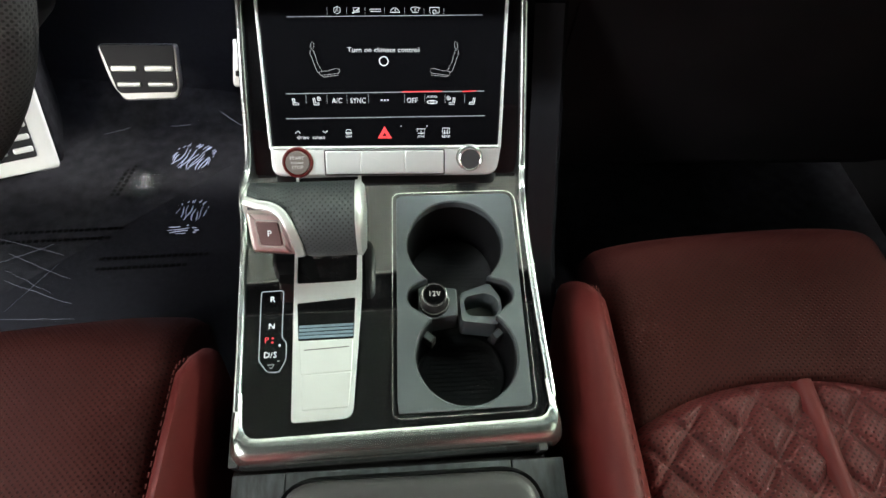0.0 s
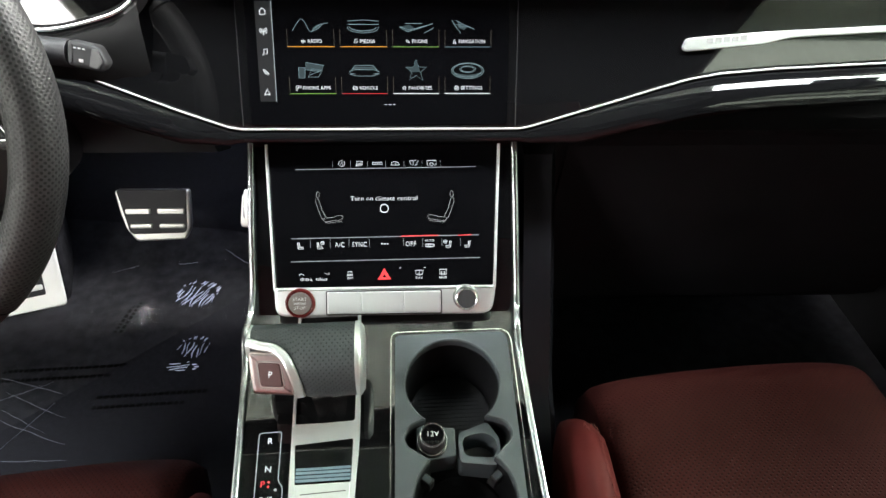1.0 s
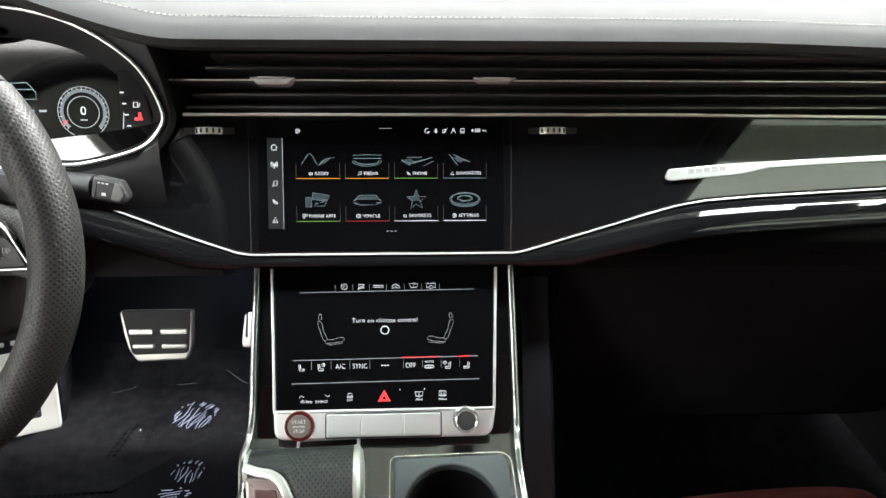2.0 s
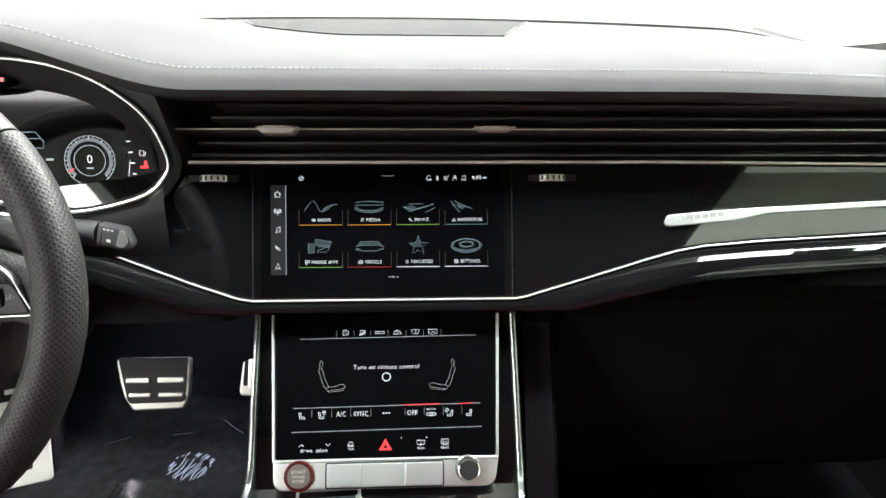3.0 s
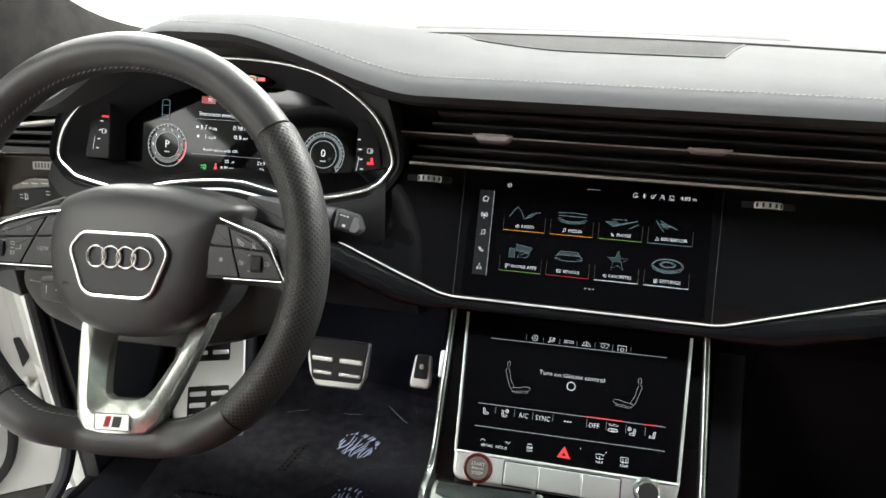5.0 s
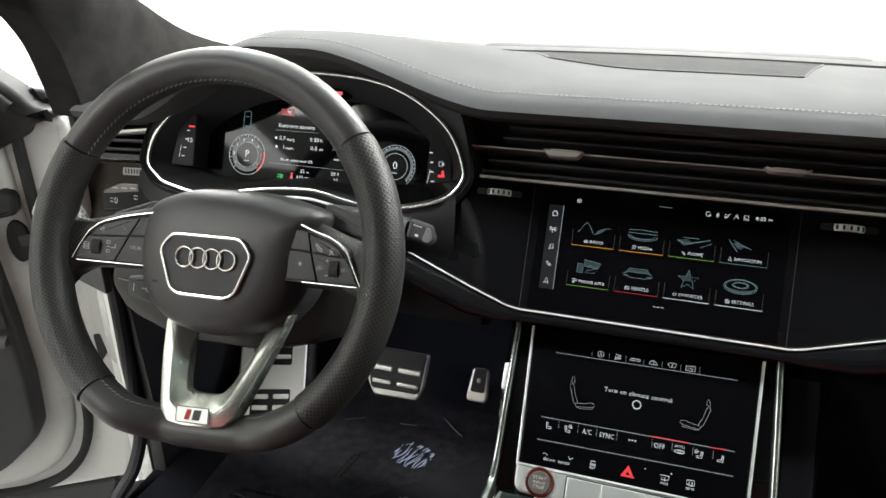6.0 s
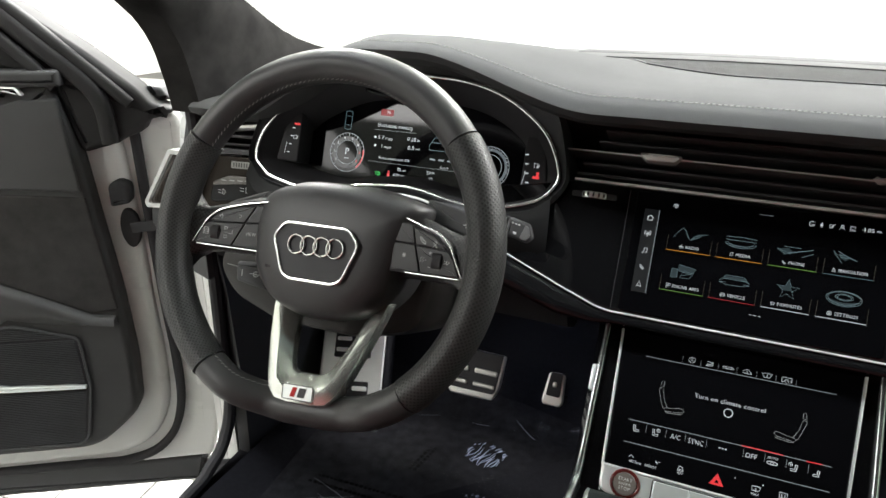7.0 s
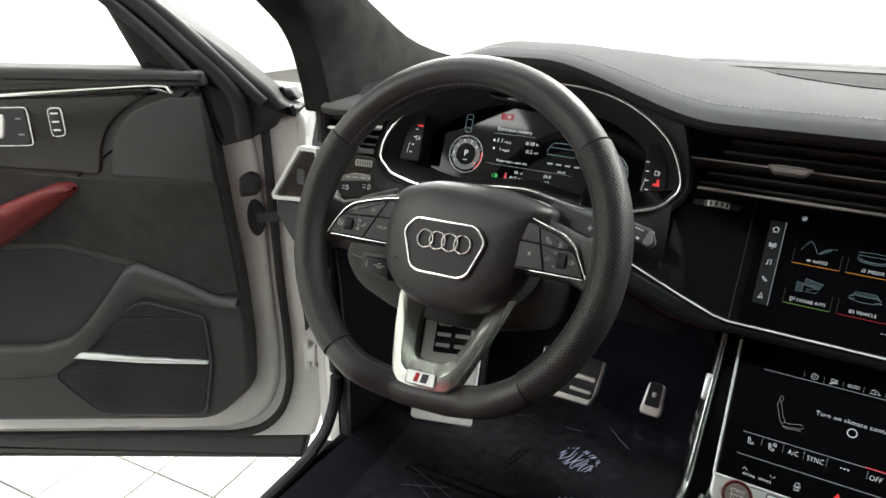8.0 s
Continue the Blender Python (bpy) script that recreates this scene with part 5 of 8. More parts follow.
    # end caps
    for x0, x1, pr in ((-0.0217, -0.0140, prof), (-0.1175, -0.1133, cut)):
        bm = bmesh.new()
        def sc(x, k):
            return [G @ Vector((x, 0.072 + (v - 0.072) * k, 0.064 + (z - 0.064) * k)) for v, z in pr]
        mid = (x0 + x1) / 2
        loft(bm, [sc(x0, 1.012 if x0 > -0.1 else 0.9), sc(mid, 1.02), sc(x1, 0.86 if x0 > -0.1 else 1.0)])
        part("end_cap", bm, SATIN, T, "satin silver end cap", smooth=50)
    # silver edge along the cut
    bm = bmesh.new()
    path = smooth_path([G @ Vector(p) for p in ((-0.1155, 0.076, 0.087), (-0.104, 0.071, 0.088), (-0.092, 0.068, 0.088), (-0.083, 0.061, 0.087), (-0.077, 0.051, 0.083), (-0.0725, 0.042, 0.070), (-0.071, 0.038, 0.054))], 5)
    tube(bm, path, rounded([(-0.0042, -0.004), (0.0042, -0.004), (0.0042, 0.0022), (-0.0042, 0.0022)], 0.0022, 3), up=G.to_3x3() @ Vector((0, -0.4, 0.9)))
    part("silver_edge", bm, SATIN, T, "satin silver edge", smooth=50)
    # button block
    F = G @ pose(-0.0945, 0.0530, 0.0745) @ pose(0, 0, 0, 40, 0, -3)
    bm = bmesh.new()
    slab(bm, rounded([(-0.021, 0.017), (-0.016, -0.020), (0.021, -0.022), (0.013, 0.016)], 0.004, 4), F, -0.022, 0.001, 0.003)
    bl = part("button_block", bm, metal("rose_satin", (0.60, 0.52, 0.51), 0.30), T, "satin rose-tinted button block")
    bm = bmesh.new()
    slab(bm, rounded([(-0.0115, 0.0080), (-0.0085, -0.0125), (0.0105, -0.0133), (0.0072, 0.0073)], 0.0022, 4), F, 0.0, 0.0026, 0.001)
    bt = part("park_button", bm, plastic("mauve_button", (0.15, 0.085, 0.085), 0.35), bl, "mauve park button")
    writing("P", F, -0.0004, -0.0025, 0.0078, LCD_WHITE, bt, 0.0028)
    bm = bmesh.new()
    line2(bm, F, rounded([(-0.0128, 0.0093), (-0.0095, -0.0140), (0.0120, -0.0148), (0.0085, 0.0086)], 0.0026, 4), 0.0008, 0.0008, 0.0008, closed=True)
    part("button_frame", bm, STRIP, bl, "bright button frame")
    # gear display beside the ramp
    D = thing("gear_display", "gear letters behind the gloss plate with a white outline", "gear display", tuple(CON @ Vector((-0.1, 0, 0))))
    o = rounded([(-0.1165, 0.0262), (-0.1152, -0.0405), (-0.1070, -0.0512), (-0.0962, -0.0512), (-0.0910, -0.0400), (-0.0912, -0.0240), (-0.0955, -0.0195), (-0.0958, 0.0268)], 0.003, 4)
    bm = bmesh.new()
    line2(bm, CON, o, 0.0007, 0.0003, 0.0003, closed=True)
    part("outline", bm, LCD_DIM, D, "thin white outline")
    for txt, x, v, s, mt in (("R", -0.1058, 0.0180, 0.0082, LCD_WHITE), ("N", -0.1053, -0.0081, 0.0082, LCD_WHITE), ("P", -0.1092, -0.0215, 0.0080, LCD_RED), ("D/S", -0.1052, -0.0354, 0.0078, LCD_WHITE), ("+", -0.0972, -0.0268, 0.006, LCD_WHITE), ("–", -0.0974, -0.0408, 0.006, LCD_WHITE)):
        writing(txt, CON, x, v, s, mt, D, 0.0003)
    bm = bmesh.new()
    for v in (-0.0195, -0.0235):
        disc(bm, CON, -0.1040, v, 0.0009, 0.0, 0.0004, n=10)
    part("dot", bm, LCD_RED, D, "red dots")
    bm = bmesh.new()
    line2(bm, CON, [(-0.1072, -0.0442), (-0.1012, -0.0442), (-0.1042, -0.0480)], 0.0006, 0.0003, 0.0003, closed=True)
    part("arrow", bm, LCD_DIM, D)


shifter()


def button_bar():
    for k, (x0, x1) in enumerate(((-0.0605, -0.0255), (-0.0248, 0.0187), (0.0194, 0.0575))):
        bm = bmesh.new()
        slab(bm, rounded([(x0, -0.1525), (x0, -0.1755), (x1, -0.1755), (x1, -0.1525)], 0.0012, 3), LOW, 0.001, 0.0036, 0.0008)
        part("blank_key", bm, SATIN, CONS, "plain satin silver key")
    bm = bmesh.new()
    line2(bm, LOW, rounded([(-0.0615, -0.1518), (-0.0615, -0.1765), (0.0585, -0.1765), (0.0585, -0.1518)], 0.0015, 3), 0.0012, 0.0019, 0.0003, closed=True)
    part("key_gap", bm, RUBBER, CONS, "dark key gap")
    K = LOW @ pose(-0.0885, -0.1635, 0.002)
    bm = bmesh.new()
    disc(bm, K, 0, 0, 0.0155, 0.0, 0.002, 0.001, 36)
    b = part("start_button", bm, plastic("dark_red_ring", (0.12, 0.01, 0.008), 0.3), CONS, "start button with dark red ring")
    bm = bmesh.new()
    torus2(bm, K, 0, 0, 0.0134, 0.0012, 0.0024)
    part("button_ring", bm, plastic("deep_red_gloss", (0.07, 0.008, 0.007), 0.2), b, "glossy red ring")
    bm = bmesh.new()
    disc(bm, K, 0, 0, 0.0118, 0.0015, 0.0045, 0.001, 36)
    part("button_face", bm, plastic("taupe_button", (0.13, 0.11, 0.10), 0.35), b, "taupe button face")
    for txt, v, s in (("START", 0.0046, 0.0048), ("ENGINE", 0.0, 0.0034), ("STOP", -0.0046, 0.0048)):
        writing(txt, K, 0, v, s, PRINT, b, 0.0047)
    K = LOW @ pose(0.0838, -0.1595, 0.002)
    bm = bmesh.new()
    loft(bm, [[K @ Vector((*p, z)) for p in circle2(0, 0, r, 40)] for r, z in ((0.0133, 0.0), (0.0133, 0.002), (0.0118, 0.003), (0.0118, 0.013), (0.0108, 0.0145))])
    kn = part("volume_knob", bm, metal("knob_dark_metal", (0.22, 0.23, 0.22), 0.28), CONS, "ribbed dark metal volume knob")
    bm = bmesh.new()
    torus2(bm, K, 0, 0, 0.0104, 0.0008, 0.0147)
    part("knob_ring", bm, CHROME, kn, "bright knob ring")
    bm = bmesh.new()
    for i in range(40):
        a = 2 * math.pi * i / 40
        m = K @ pose(0.0118 * math.cos(a), 0.0118 * math.sin(a), 0.008) @ pose(0, 0, 0, 0, 0, math.degrees(a))
        box(bm, -0.0003, 0.0006, -0.0003, 0.0003, -0.0045, 0.0045, m=m)
    tagged(part("knob_rib", bm, CHROME, kn, smooth=0), kind="stuff")
    bm = bmesh.new()
    disc(bm, K, 0, 0, 0.0098, 0.014, 0.0150, 0.0004, 36)
    part("knob_face", bm, RUBBER, kn, "dark knob face")
    # slim key on the outer flank of the stack, footwell side
    bm = bmesh.new()
    box(bm, -0.147, -0.140, -0.075, -0.045, -0.03, -0.012, 0.002, LOW)
    part("side_key", bm, SATIN, CONS, "small pale side key")


button_bar()


# ------------------------------------------------------------------ screens
def stroke(name, polys, m, w, mat, parent, z=0.0004, label=""):
    bm = bmesh.new()
    for pts, closed in polys:
        line2(bm, m, pts, w * 0.68, z, 0.0002, closed)
    return part(name, bm, mat, parent, label, smooth=0)


def rect(x0, x1, y0, y1):
    return [(x0, y0), (x1, y0), (x1, y1), (x0, y1)]


def at2(pts, cx, cy, k=1.0):
    return [(cx + x * k, cy + y * k) for x, y in pts]


HOME = [(-4, 0), (0, 3.6), (4, 0), (3, 0), (3, -3.6), (-3, -3.6), (-3, 0)]
PHONE = [(-3, 3), (-2.2, 0.6), (-0.6, -1.6), (2.6, -3), (3.2, -1.6), (1.6, -0.4), (-0.4, 0.6), (-1.2, 2.4)]
NOTE = [(-3, -3), (-1, -2.4), (-1, 3.2), (3, 4), (3, -1.6), (1, -2.2)]
ARROW = [(0, 4), (3, -3.6), (0, -2.2), (-3, -3.6)]


def main_screen():
    bm = bmesh.new()
    slab(bm, rounded([(-0.1305, 0.0115), (-0.1305, -0.1245), (0.1265, -0.1245), (0.1265, 0.0115)], 0.003), UP, 0.0, 0.0009, 0.0004)
    S = part("main_screen", bm, GLASS_BLACK, DASHB, "black glass touch screen showing menu tiles")
    U = UP @ pose(-0.0030, 0, 0.0009)
    stroke("side_bar_line", [([(-0.1012, -0.0073), (-0.1012, -0.1015)], False)], U, 0.0009, LCD_DIM, S)
    bm = bmesh.new()
    box(bm, -0.117, -0.1018, -0.1015, -0.0073, 0.0001, 0.0003, m=U)
    part("side_bar", bm, emitter("lcd_charcoal", (0.4, 0.45, 0.5), 0.012), S, "faint grey menu bar")
    k = 0.00082
    for cy, shape, cl in ((-0.0167, HOME, True), (-0.0547, NOTE, False), (-0.0733, PHONE, True), (-0.0925, ARROW, True)):
        stroke("menu_icon", [(at2(shape, -0.1098, cy, k), cl)], U, 0.0009, LCD_WHITE, S)
    stroke("menu_icon", [([(-0.1098, -0.039), (-0.1098, -0.0335)], False), (circle2(-0.1098, -0.0345, 0.0018, 8, None, -60, 60), False), (circle2(-0.1098, -0.0345, 0.0018, 8, None, 120, 240), False), (circle2(-0.1098, -0.0345, 0.0034, 8, None, -50, 50), False), (circle2(-0.1098, -0.0345, 0.0034, 8, None, 130, 230), False), ([(-0.1118, -0.0355), (-0.1078, -0.0355)], False)], U, 0.0008, LCD_WHITE, S)
    cols = ((-0.0876, -0.0423), (-0.0364, 0.0090), (0.0149, 0.0602), (0.0662, 0.1115))
    names = (("RADIO", "MEDIA", "PHONE", "NAVIGATION"), ("PHONE APPS", "VEHICLE", "FAVORITES", "SETTINGS"))
    under = ((LCD_ORANGE, LCD_ORANGE, LCD_GREEN, LCD_BLUE), (LCD_GREEN, LCD_DARK_RED, LCD_WHITE, LCD_WHITE))
    width = {"RADIO": 0.0135, "MEDIA": 0.0145, "PHONE": 0.0148, "NAVIGATION": 0.0255, "PHONE APPS": 0.0270, "VEHICLE": 0.0178, "FAVORITES": 0.0228, "SETTINGS": 0.0210}
    for r, (vl, vt, vi) in enumerate(((-0.0493, -0.0443, -0.0295), (-0.0940, -0.0887, -0.0720))):
        for c, (x0, x1) in enumerate(cols):
            cx = (x0 + x1) / 2
            tile = stroke("menu_tile", [([(x0, vl), (x1, vl)], False)], U, 0.0008, under[r][c], S, label="lit menu tile underline")
            for xe in (x0, x1):
                stroke("tile_edge", [([(xe, vl), (xe, vl + 0.016)], False)], U, 0.0004, LCD_EDGE, tile)
            t = names[r][c]
            writing(t, U, cx + 0.004, vt, 0.0050, LCD_WHITE, tile, 0.0004, width=width[t])
            ix = cx + 0.004 - width[t] * 0.5 - 0.0045
            small = {"RADIO": [([(-3, 0), (3, 0)], False), ([(0, -4), (0, 4)], False), ([(-3, -2), (-3, 2)], False), ([(3, -2), (3, 2)], False)], "MEDIA": [(NOTE, False)], "PHONE": [(PHONE, True)], "NAVIGATION": [(ARROW, True)], "PHONE APPS": [(rect(-4, 0, 0, 4), True), (rect(1, 4, 0, 4), True), (rect(-4, -1, -4, -1), True)], "VEHICLE": [([(-4, -2.5), (-4, 0), (-2.5, 3), (2.5, 3), (4, 0), (4, -2.5)], True), ([(-4, 0), (4, 0)], False)], "FAVORITES": [([(4 * (1 if i % 2 == 0 else 0.42) * math.sin(i * math.pi / 5), 4 * (1 if i % 2 == 0 else 0.42) * math.cos(i * math.pi / 5)) for i in range(10)], True)], "SETTINGS": [(circle2(0, 0, 3.6, 16), True), (circle2(0, 0, 1.4, 10), True)]}[t]
            stroke("tile_symbol", [(at2(p, ix, vt, 0.00055), cl) for p, cl in small], U, 0.0006, LCD_WHITE, tile)
            # tile picture
            q = 0.001
            pics = {
                "RADIO": [([(-17, -5), (-13, 1), (-10, 5), (-8, 6), (-5, 3), (-1, -5), (1, -6), (5, -2), (10, 1), (17, 2)], False), ([(1, -6), (8, -3), (12, 1)], False)],
                "MEDIA": [([(-15, 4), (0, 5), (15, 4)], False), (circle2(0, -2, 15, 24, 5, 170, 370), False), (circle2(0, -1, 13, 24, 4, 180, 360), False), ([(-15, 1), (15, 1)], False)],
                "PHONE": [([(-16, -1), (-8, -6), (17, 2)], False), ([(-16, -1), (-6, -4), (16, 1.4)], False), ([(-10, 2), (6, 2)], False), ([(8, -7), (18, -2)], False)],
                "NAVIGATION": [([(-16, 5), (-12, -1), (-7, -7)], False), ([(-12, 5), (-4, 1), (6, -3)], False), ([(-9, -1), (0, -1), (6, -3)], False), ([(-14, 1), (-6, 1)], False)],
                "PHONE APPS": [(rect(-13, -7, -7, 3), True), ([(-6, 8), (12, 5), (8, -1), (-6, 1)], True), ([(-4, -6), (6, -6), (10, 0), (0, 2)], True), ([(-2, -4), (6, -1)], False)],
                "VEHICLE": [([(-9, 5), (9, 5)], False), ([(-15, -1), (-10, 1), (10, 1), (15, -1)], False), ([(-15, -3), (-8, -5), (8, -5), (15, -3)], False), ([(-9, 5), (-13, 0)], False), ([(9, 5), (13, 0)], False), ([(-14, -2.5), (-9, -3)], False), ([(14, -2.5), (9, -3)], False)],
                "FAVORITES": [([(11 * (1 if i % 2 == 0 else 0.40) * math.sin(i * math.pi / 5), 11 * (1 if i % 2 == 0 else 0.40) * math.cos(i * math.pi / 5)) for i in range(10)], True)],
                "SETTINGS": [(circle2(0, 0, 16, 32, 7.5), True), (circle2(0, 0.5, 14.5, 32, 6.4), True), (circle2(0, 1.5, 8, 24, 3.2), True), (circle2(0, 1.5, 6.5, 24, 2.4), True)]}[t]
            stroke("tile_picture", [(at2(p, cx, vi, q), cl) for p, cl in pics], U, 0.00055, LCD_PALE, tile, label="pale steel blue line drawing")
            fills = {"RADIO": [[(2, -5), (10, -1), (8, 1), (3, -2)]], "PHONE": [[(-15, -1), (-8, -6), (0, -3), (-6, 1)]], "NAVIGATION": [[(-10, 3), (0, -0.5), (-4, -4), (-9, -2)]], "PHONE APPS": [rect(-13, -7, -7, 3), [(-6, 8), (12, 5), (8, -1), (-6, 1)]], "FAVORITES": [[(0, 11), (-2.6, 3.5), (-10.5, 3.4), (-4.2, -1.4), (0, -1)], [(0, 11), (0, -1), (4.2, -1.4), (2.6, 3.5)]], "SETTINGS": [[(-15, -1), (-9, -6), (0, -7.5), (9, -6), (15, -1), (8, -3), (0, -4), (-8, -3)]], "MEDIA": [[(-13, -3), (-7, -6), (7, -6), (13, -3), (6, -4.5), (-6, -4.5)]], "VEHICLE": [[(-10, 4), (10, 4), (12, 1.4), (-12, 1.4)]]}.get(t, [])
            bm = bmesh.new()
            for f in fills:
                f = at2(f, cx, vi, q)
                ar = sum(f[i - 1][0] * f[i][1] - f[i][0] * f[i - 1][1] for i in range(len(f)))
                slab(bm, f if ar > 0 else f[::-1], U, 0.0001, 0.0003)
            part("tile_fill", bm, emitter("lcd_deep_teal", (0.25, 0.5, 0.58), 0.05), tile, smooth=0)
    writing("4:05", U, 0.1005, 0.0003, 0.0058, LCD_WHITE, S, 0.0004)
    writing("PM", U, 0.1095, -0.0001, 0.0032, LCD_WHITE, S, 0.0004)
    stroke("status_symbol", [(circle2(-0.085, 0.0, 0.0024, 6), True), ([(-0.085, 0.0), (-0.085, -0.0024)], False), ([(-0.085, 0.0), (-0.0828, 0.0012)], False), ([(-0.085, 0.0), (-0.0872, 0.0012)], False)], U, 0.0005, LCD_WHITE, S)
    for i, x in enumerate((0.0495, 0.0585, 0.068, 0.0770, 0.0865)):
        sh = [[(circle2(x, 0, 0.0025, 10, None, 40, 320), False), ([(x, -0.001), (x + 0.003, -0.001)], False)], [([(x - 0.0013, 0.0013), (x + 0.0013, -0.0012), (x, -0.0026), (x, 0.0026), (x + 0.0013, 0.0012), (x - 0.0013, -0.0012)], False)], [(rect(x - 0.0022, x + 0.0005, -0.0018, 0.0014), True), ([(x - 0.002, -0.0026), (x + 0.0026, 0.0026)], False)], [(circle2(x, 0.0014, 0.001, 8), True), ([(x - 0.0024, -0.0024), (x - 0.0012, 0.0), (x + 0.0012, 0.0), (x + 0.0024, -0.0024)], False)], [([(x - 0.0026, -0.0022), (x + 0.0026, -0.0022)], False), (rect(x - 0.002, x + 0.002, -0.001, 0.0022), True)]][i]
        stroke("status_symbol", sh, U, 0.0006, LCD_WHITE, S)
    stroke("handle_line", [([(-0.0005, 0.0025), (0.0125, 0.0025)], False)], U, 0.0005, LCD_DIM, S)
    stroke("page_dots", [([(0.0060, -0.1047), (0.0078, -0.1047)], False), ([(0.0098, -0.1047), (0.0124, -0.1047)], False), ([(0.0145, -0.1047), (0.0163, -0.1047)], False)], U, 0.0009, LCD_WHITE, S)


main_screen()
steering_wheel()


def climate_ui():
    S, L = SCREEN2, LOW
    stroke("menu_line", [([(-0.0905, -0.0255), (0.0955, -0.0235)], False)], L, 0.0008, LCD_DIM, S)
    stroke("menu_line", [([(-0.0965, -0.0965), (0.0985, -0.0945)], False)], L, 0.0010, LCD_DIM, S)
    stroke("menu_line", [([(-0.0975, -0.1205), (0.0995, -0.1185)], False)], L, 0.0010, LCD_DIM, S)
    for x0, x1 in ((0.0170, 0.0562), (0.0765, 0.0905)):
        stroke("alert_line", [([(x0, -0.0950 + 0.0001 * (x0 > 0.05)), (x1, -0.0946 + 0.0004 * (x0 > 0.05))], False)], L, 0.0013, LCD_RED, S, 0.0007)
    writing("Turn on climate control", L, 0.0, -0.0557, 0.0066, LCD_WHITE, S, 0.0004, width=0.069)
    stroke("ring_symbol", [(circle2(0.0, -0.0660, 0.0042, 24), True)], L, 0.0012, LCD_WHITE, S)
    back = [([(-1.6, 20), (0.2, 21.5), (1.8, 19), (1.4, 14.5), (-0.6, 13), (-2.4, 14.5)], True), ([(-2.6, 12), (0.6, 11.5), (2.6, 6), (4.5, -2), (8.5, -9), (9.5, -12)], False), ([(-2.6, 12), (-3.4, 8), (-1.0, 2), (1.6, -6), (4.0, -12), (6.0, -13.5)], False)]
    base_ = [([(6.0, -13.5), (9.5, -12), (17, -11.5), (25, -9), (30, -9.5), (31, -12), (28, -14.5), (8, -17), (6.0, -13.5)], False), ([(8, -17), (12, -18.5), (29, -16.5)], False)]
    q = 0.00082
    for f, cx in ((1, -0.0680), (-1, 0.0700)):
        stroke("seat_outline", [([(cx + f * x * q, -0.0655 + y * q) for x, y in p], c) for p, c in back + base_], L, 0.0005, LCD_SEAT, S, label="white seat outline")
    v = -0.0195
    stroke("top_symbol", [(circle2(-0.0430, v, 0.0031, 16), True), ([(-0.0442, v - 0.0014), (-0.0430, v + 0.0018), (-0.0418, v - 0.0014)], False)], L, 0.0005, LCD_WHITE, S)
    stroke("top_symbol", [([(-0.0285, v - 0.0026), (-0.0215, v + 0.002)], False), (rect(-0.0275, -0.0225, v - 0.0006, v + 0.0022), True), ([(-0.0285, v - 0.003), (-0.0215, v - 0.001)], False)], L, 0.0006, LCD_WHITE, S)
    stroke("top_symbol", [(rect(-0.0120, -0.0015, v - 0.0010, v + 0.0010), True), ([(-0.0092, v), (-0.0088, v)], False), ([(-0.0066, v), (-0.0062, v)], False), ([(-0.0042, v), (-0.0038, v)], False)], L, 0.0006, LCD_WHITE, S)
    stroke("top_symbol", [([(0.0075, v - 0.0018), (0.0085, v + 0.0008), (0.0118, v + 0.0024), (0.0148, v + 0.0004), (0.0165, v - 0.0018)], True), ([(0.0120, v - 0.0014), (0.0120, v + 0.001)], False)], L, 0.0006, LCD_WHITE, S)
    stroke("top_symbol", [([(0.0265, v + 0.0022), (0.0285, v - 0.0018), (0.0335, v - 0.0018), (0.0355, v + 0.0022), (0.0310, v + 0.0030)], True), ([(0.0310, v - 0.001), (0.0310, v + 0.0018)], False)], L, 0.0006, LCD_WHITE, S)
    stroke("top_symbol", [([(0.0465, v - 0.0022), (0.0450, v - 0.0022), (0.0450, v + 0.0026), (0.0540, v + 0.0026), (0.0540, v - 0.0022), (0.0525, v - 0.0022)], False), (circle2(0.0495, v - 0.0014, 0.0018, 10), True)], L, 0.0006, LCD_WHITE, S)
    for x in (-0.0525, -0.0340, -0.0165, 0.0020, 0.0210, 0.0395, 0.0585):
        stroke("key_divider", [([(x, -0.0235), (x, -0.0170)], False)], L, 0.0003, LCD_DIM, S)
    for x in (-0.0770, -0.0565, -0.0370, -0.0160, 0.0195, 0.0395, 0.0595, 0.0790):
        stroke("key_divider", [([(x, -0.1060), (x, -0.0975)], False)], L, 0.0004, LCD_DIM, S)
    v = -0.1035
    for t, x, s in (("A/C", -0.0467, 0.0098), ("SYNC", -0.0263, 0.0150), ("OFF", 0.0270, 0.0106)):
        writing(t, L, x, v, 0.0074, LCD_WHITE, S, 0.0004, width=s)
    writing("AUTO", L, 0.0467, v + 0.0035, 0.0034, LCD_WHITE, S, 0.0004)
    seat2 = [([(-3, 4), (-2, -3), (3.4, -3), (3.4, -1), (-0.6, -1), (-1.2, 4)], True)]
    for x, f in ((-0.0875, 1), (-0.0675, 1), (0.0667, -1), (0.0866, -1)):
        stroke("seat_symbol", [([(x + f * a * 0.0009, v - 0.001 + b * 0.0009) for a, b in p], c) for p, c in seat2], L, 0.0009, LCD_WHITE, S)
    for x in (-0.0645, 0.0632):
        stroke("fan_symbol", [(circle2(x, v + 0.0022, 0.0019, 8), True), ([(x - 0.0019, v + 0.0022), (x + 0.0019, v + 0.0022)], False), ([(x, v + 0.0003), (x, v + 0.0041)], False)], L, 0.0005, LCD_WHITE, S)
    stroke("air_symbol", [(circle2(0.0467, v - 0.0015, 0.0050, 16, 0.0016), True), (circle2(0.0467, v - 0.0015, 0.0014, 10), True)], L, 0.0008, LCD_WHITE, S)
    bm = bmesh.new()
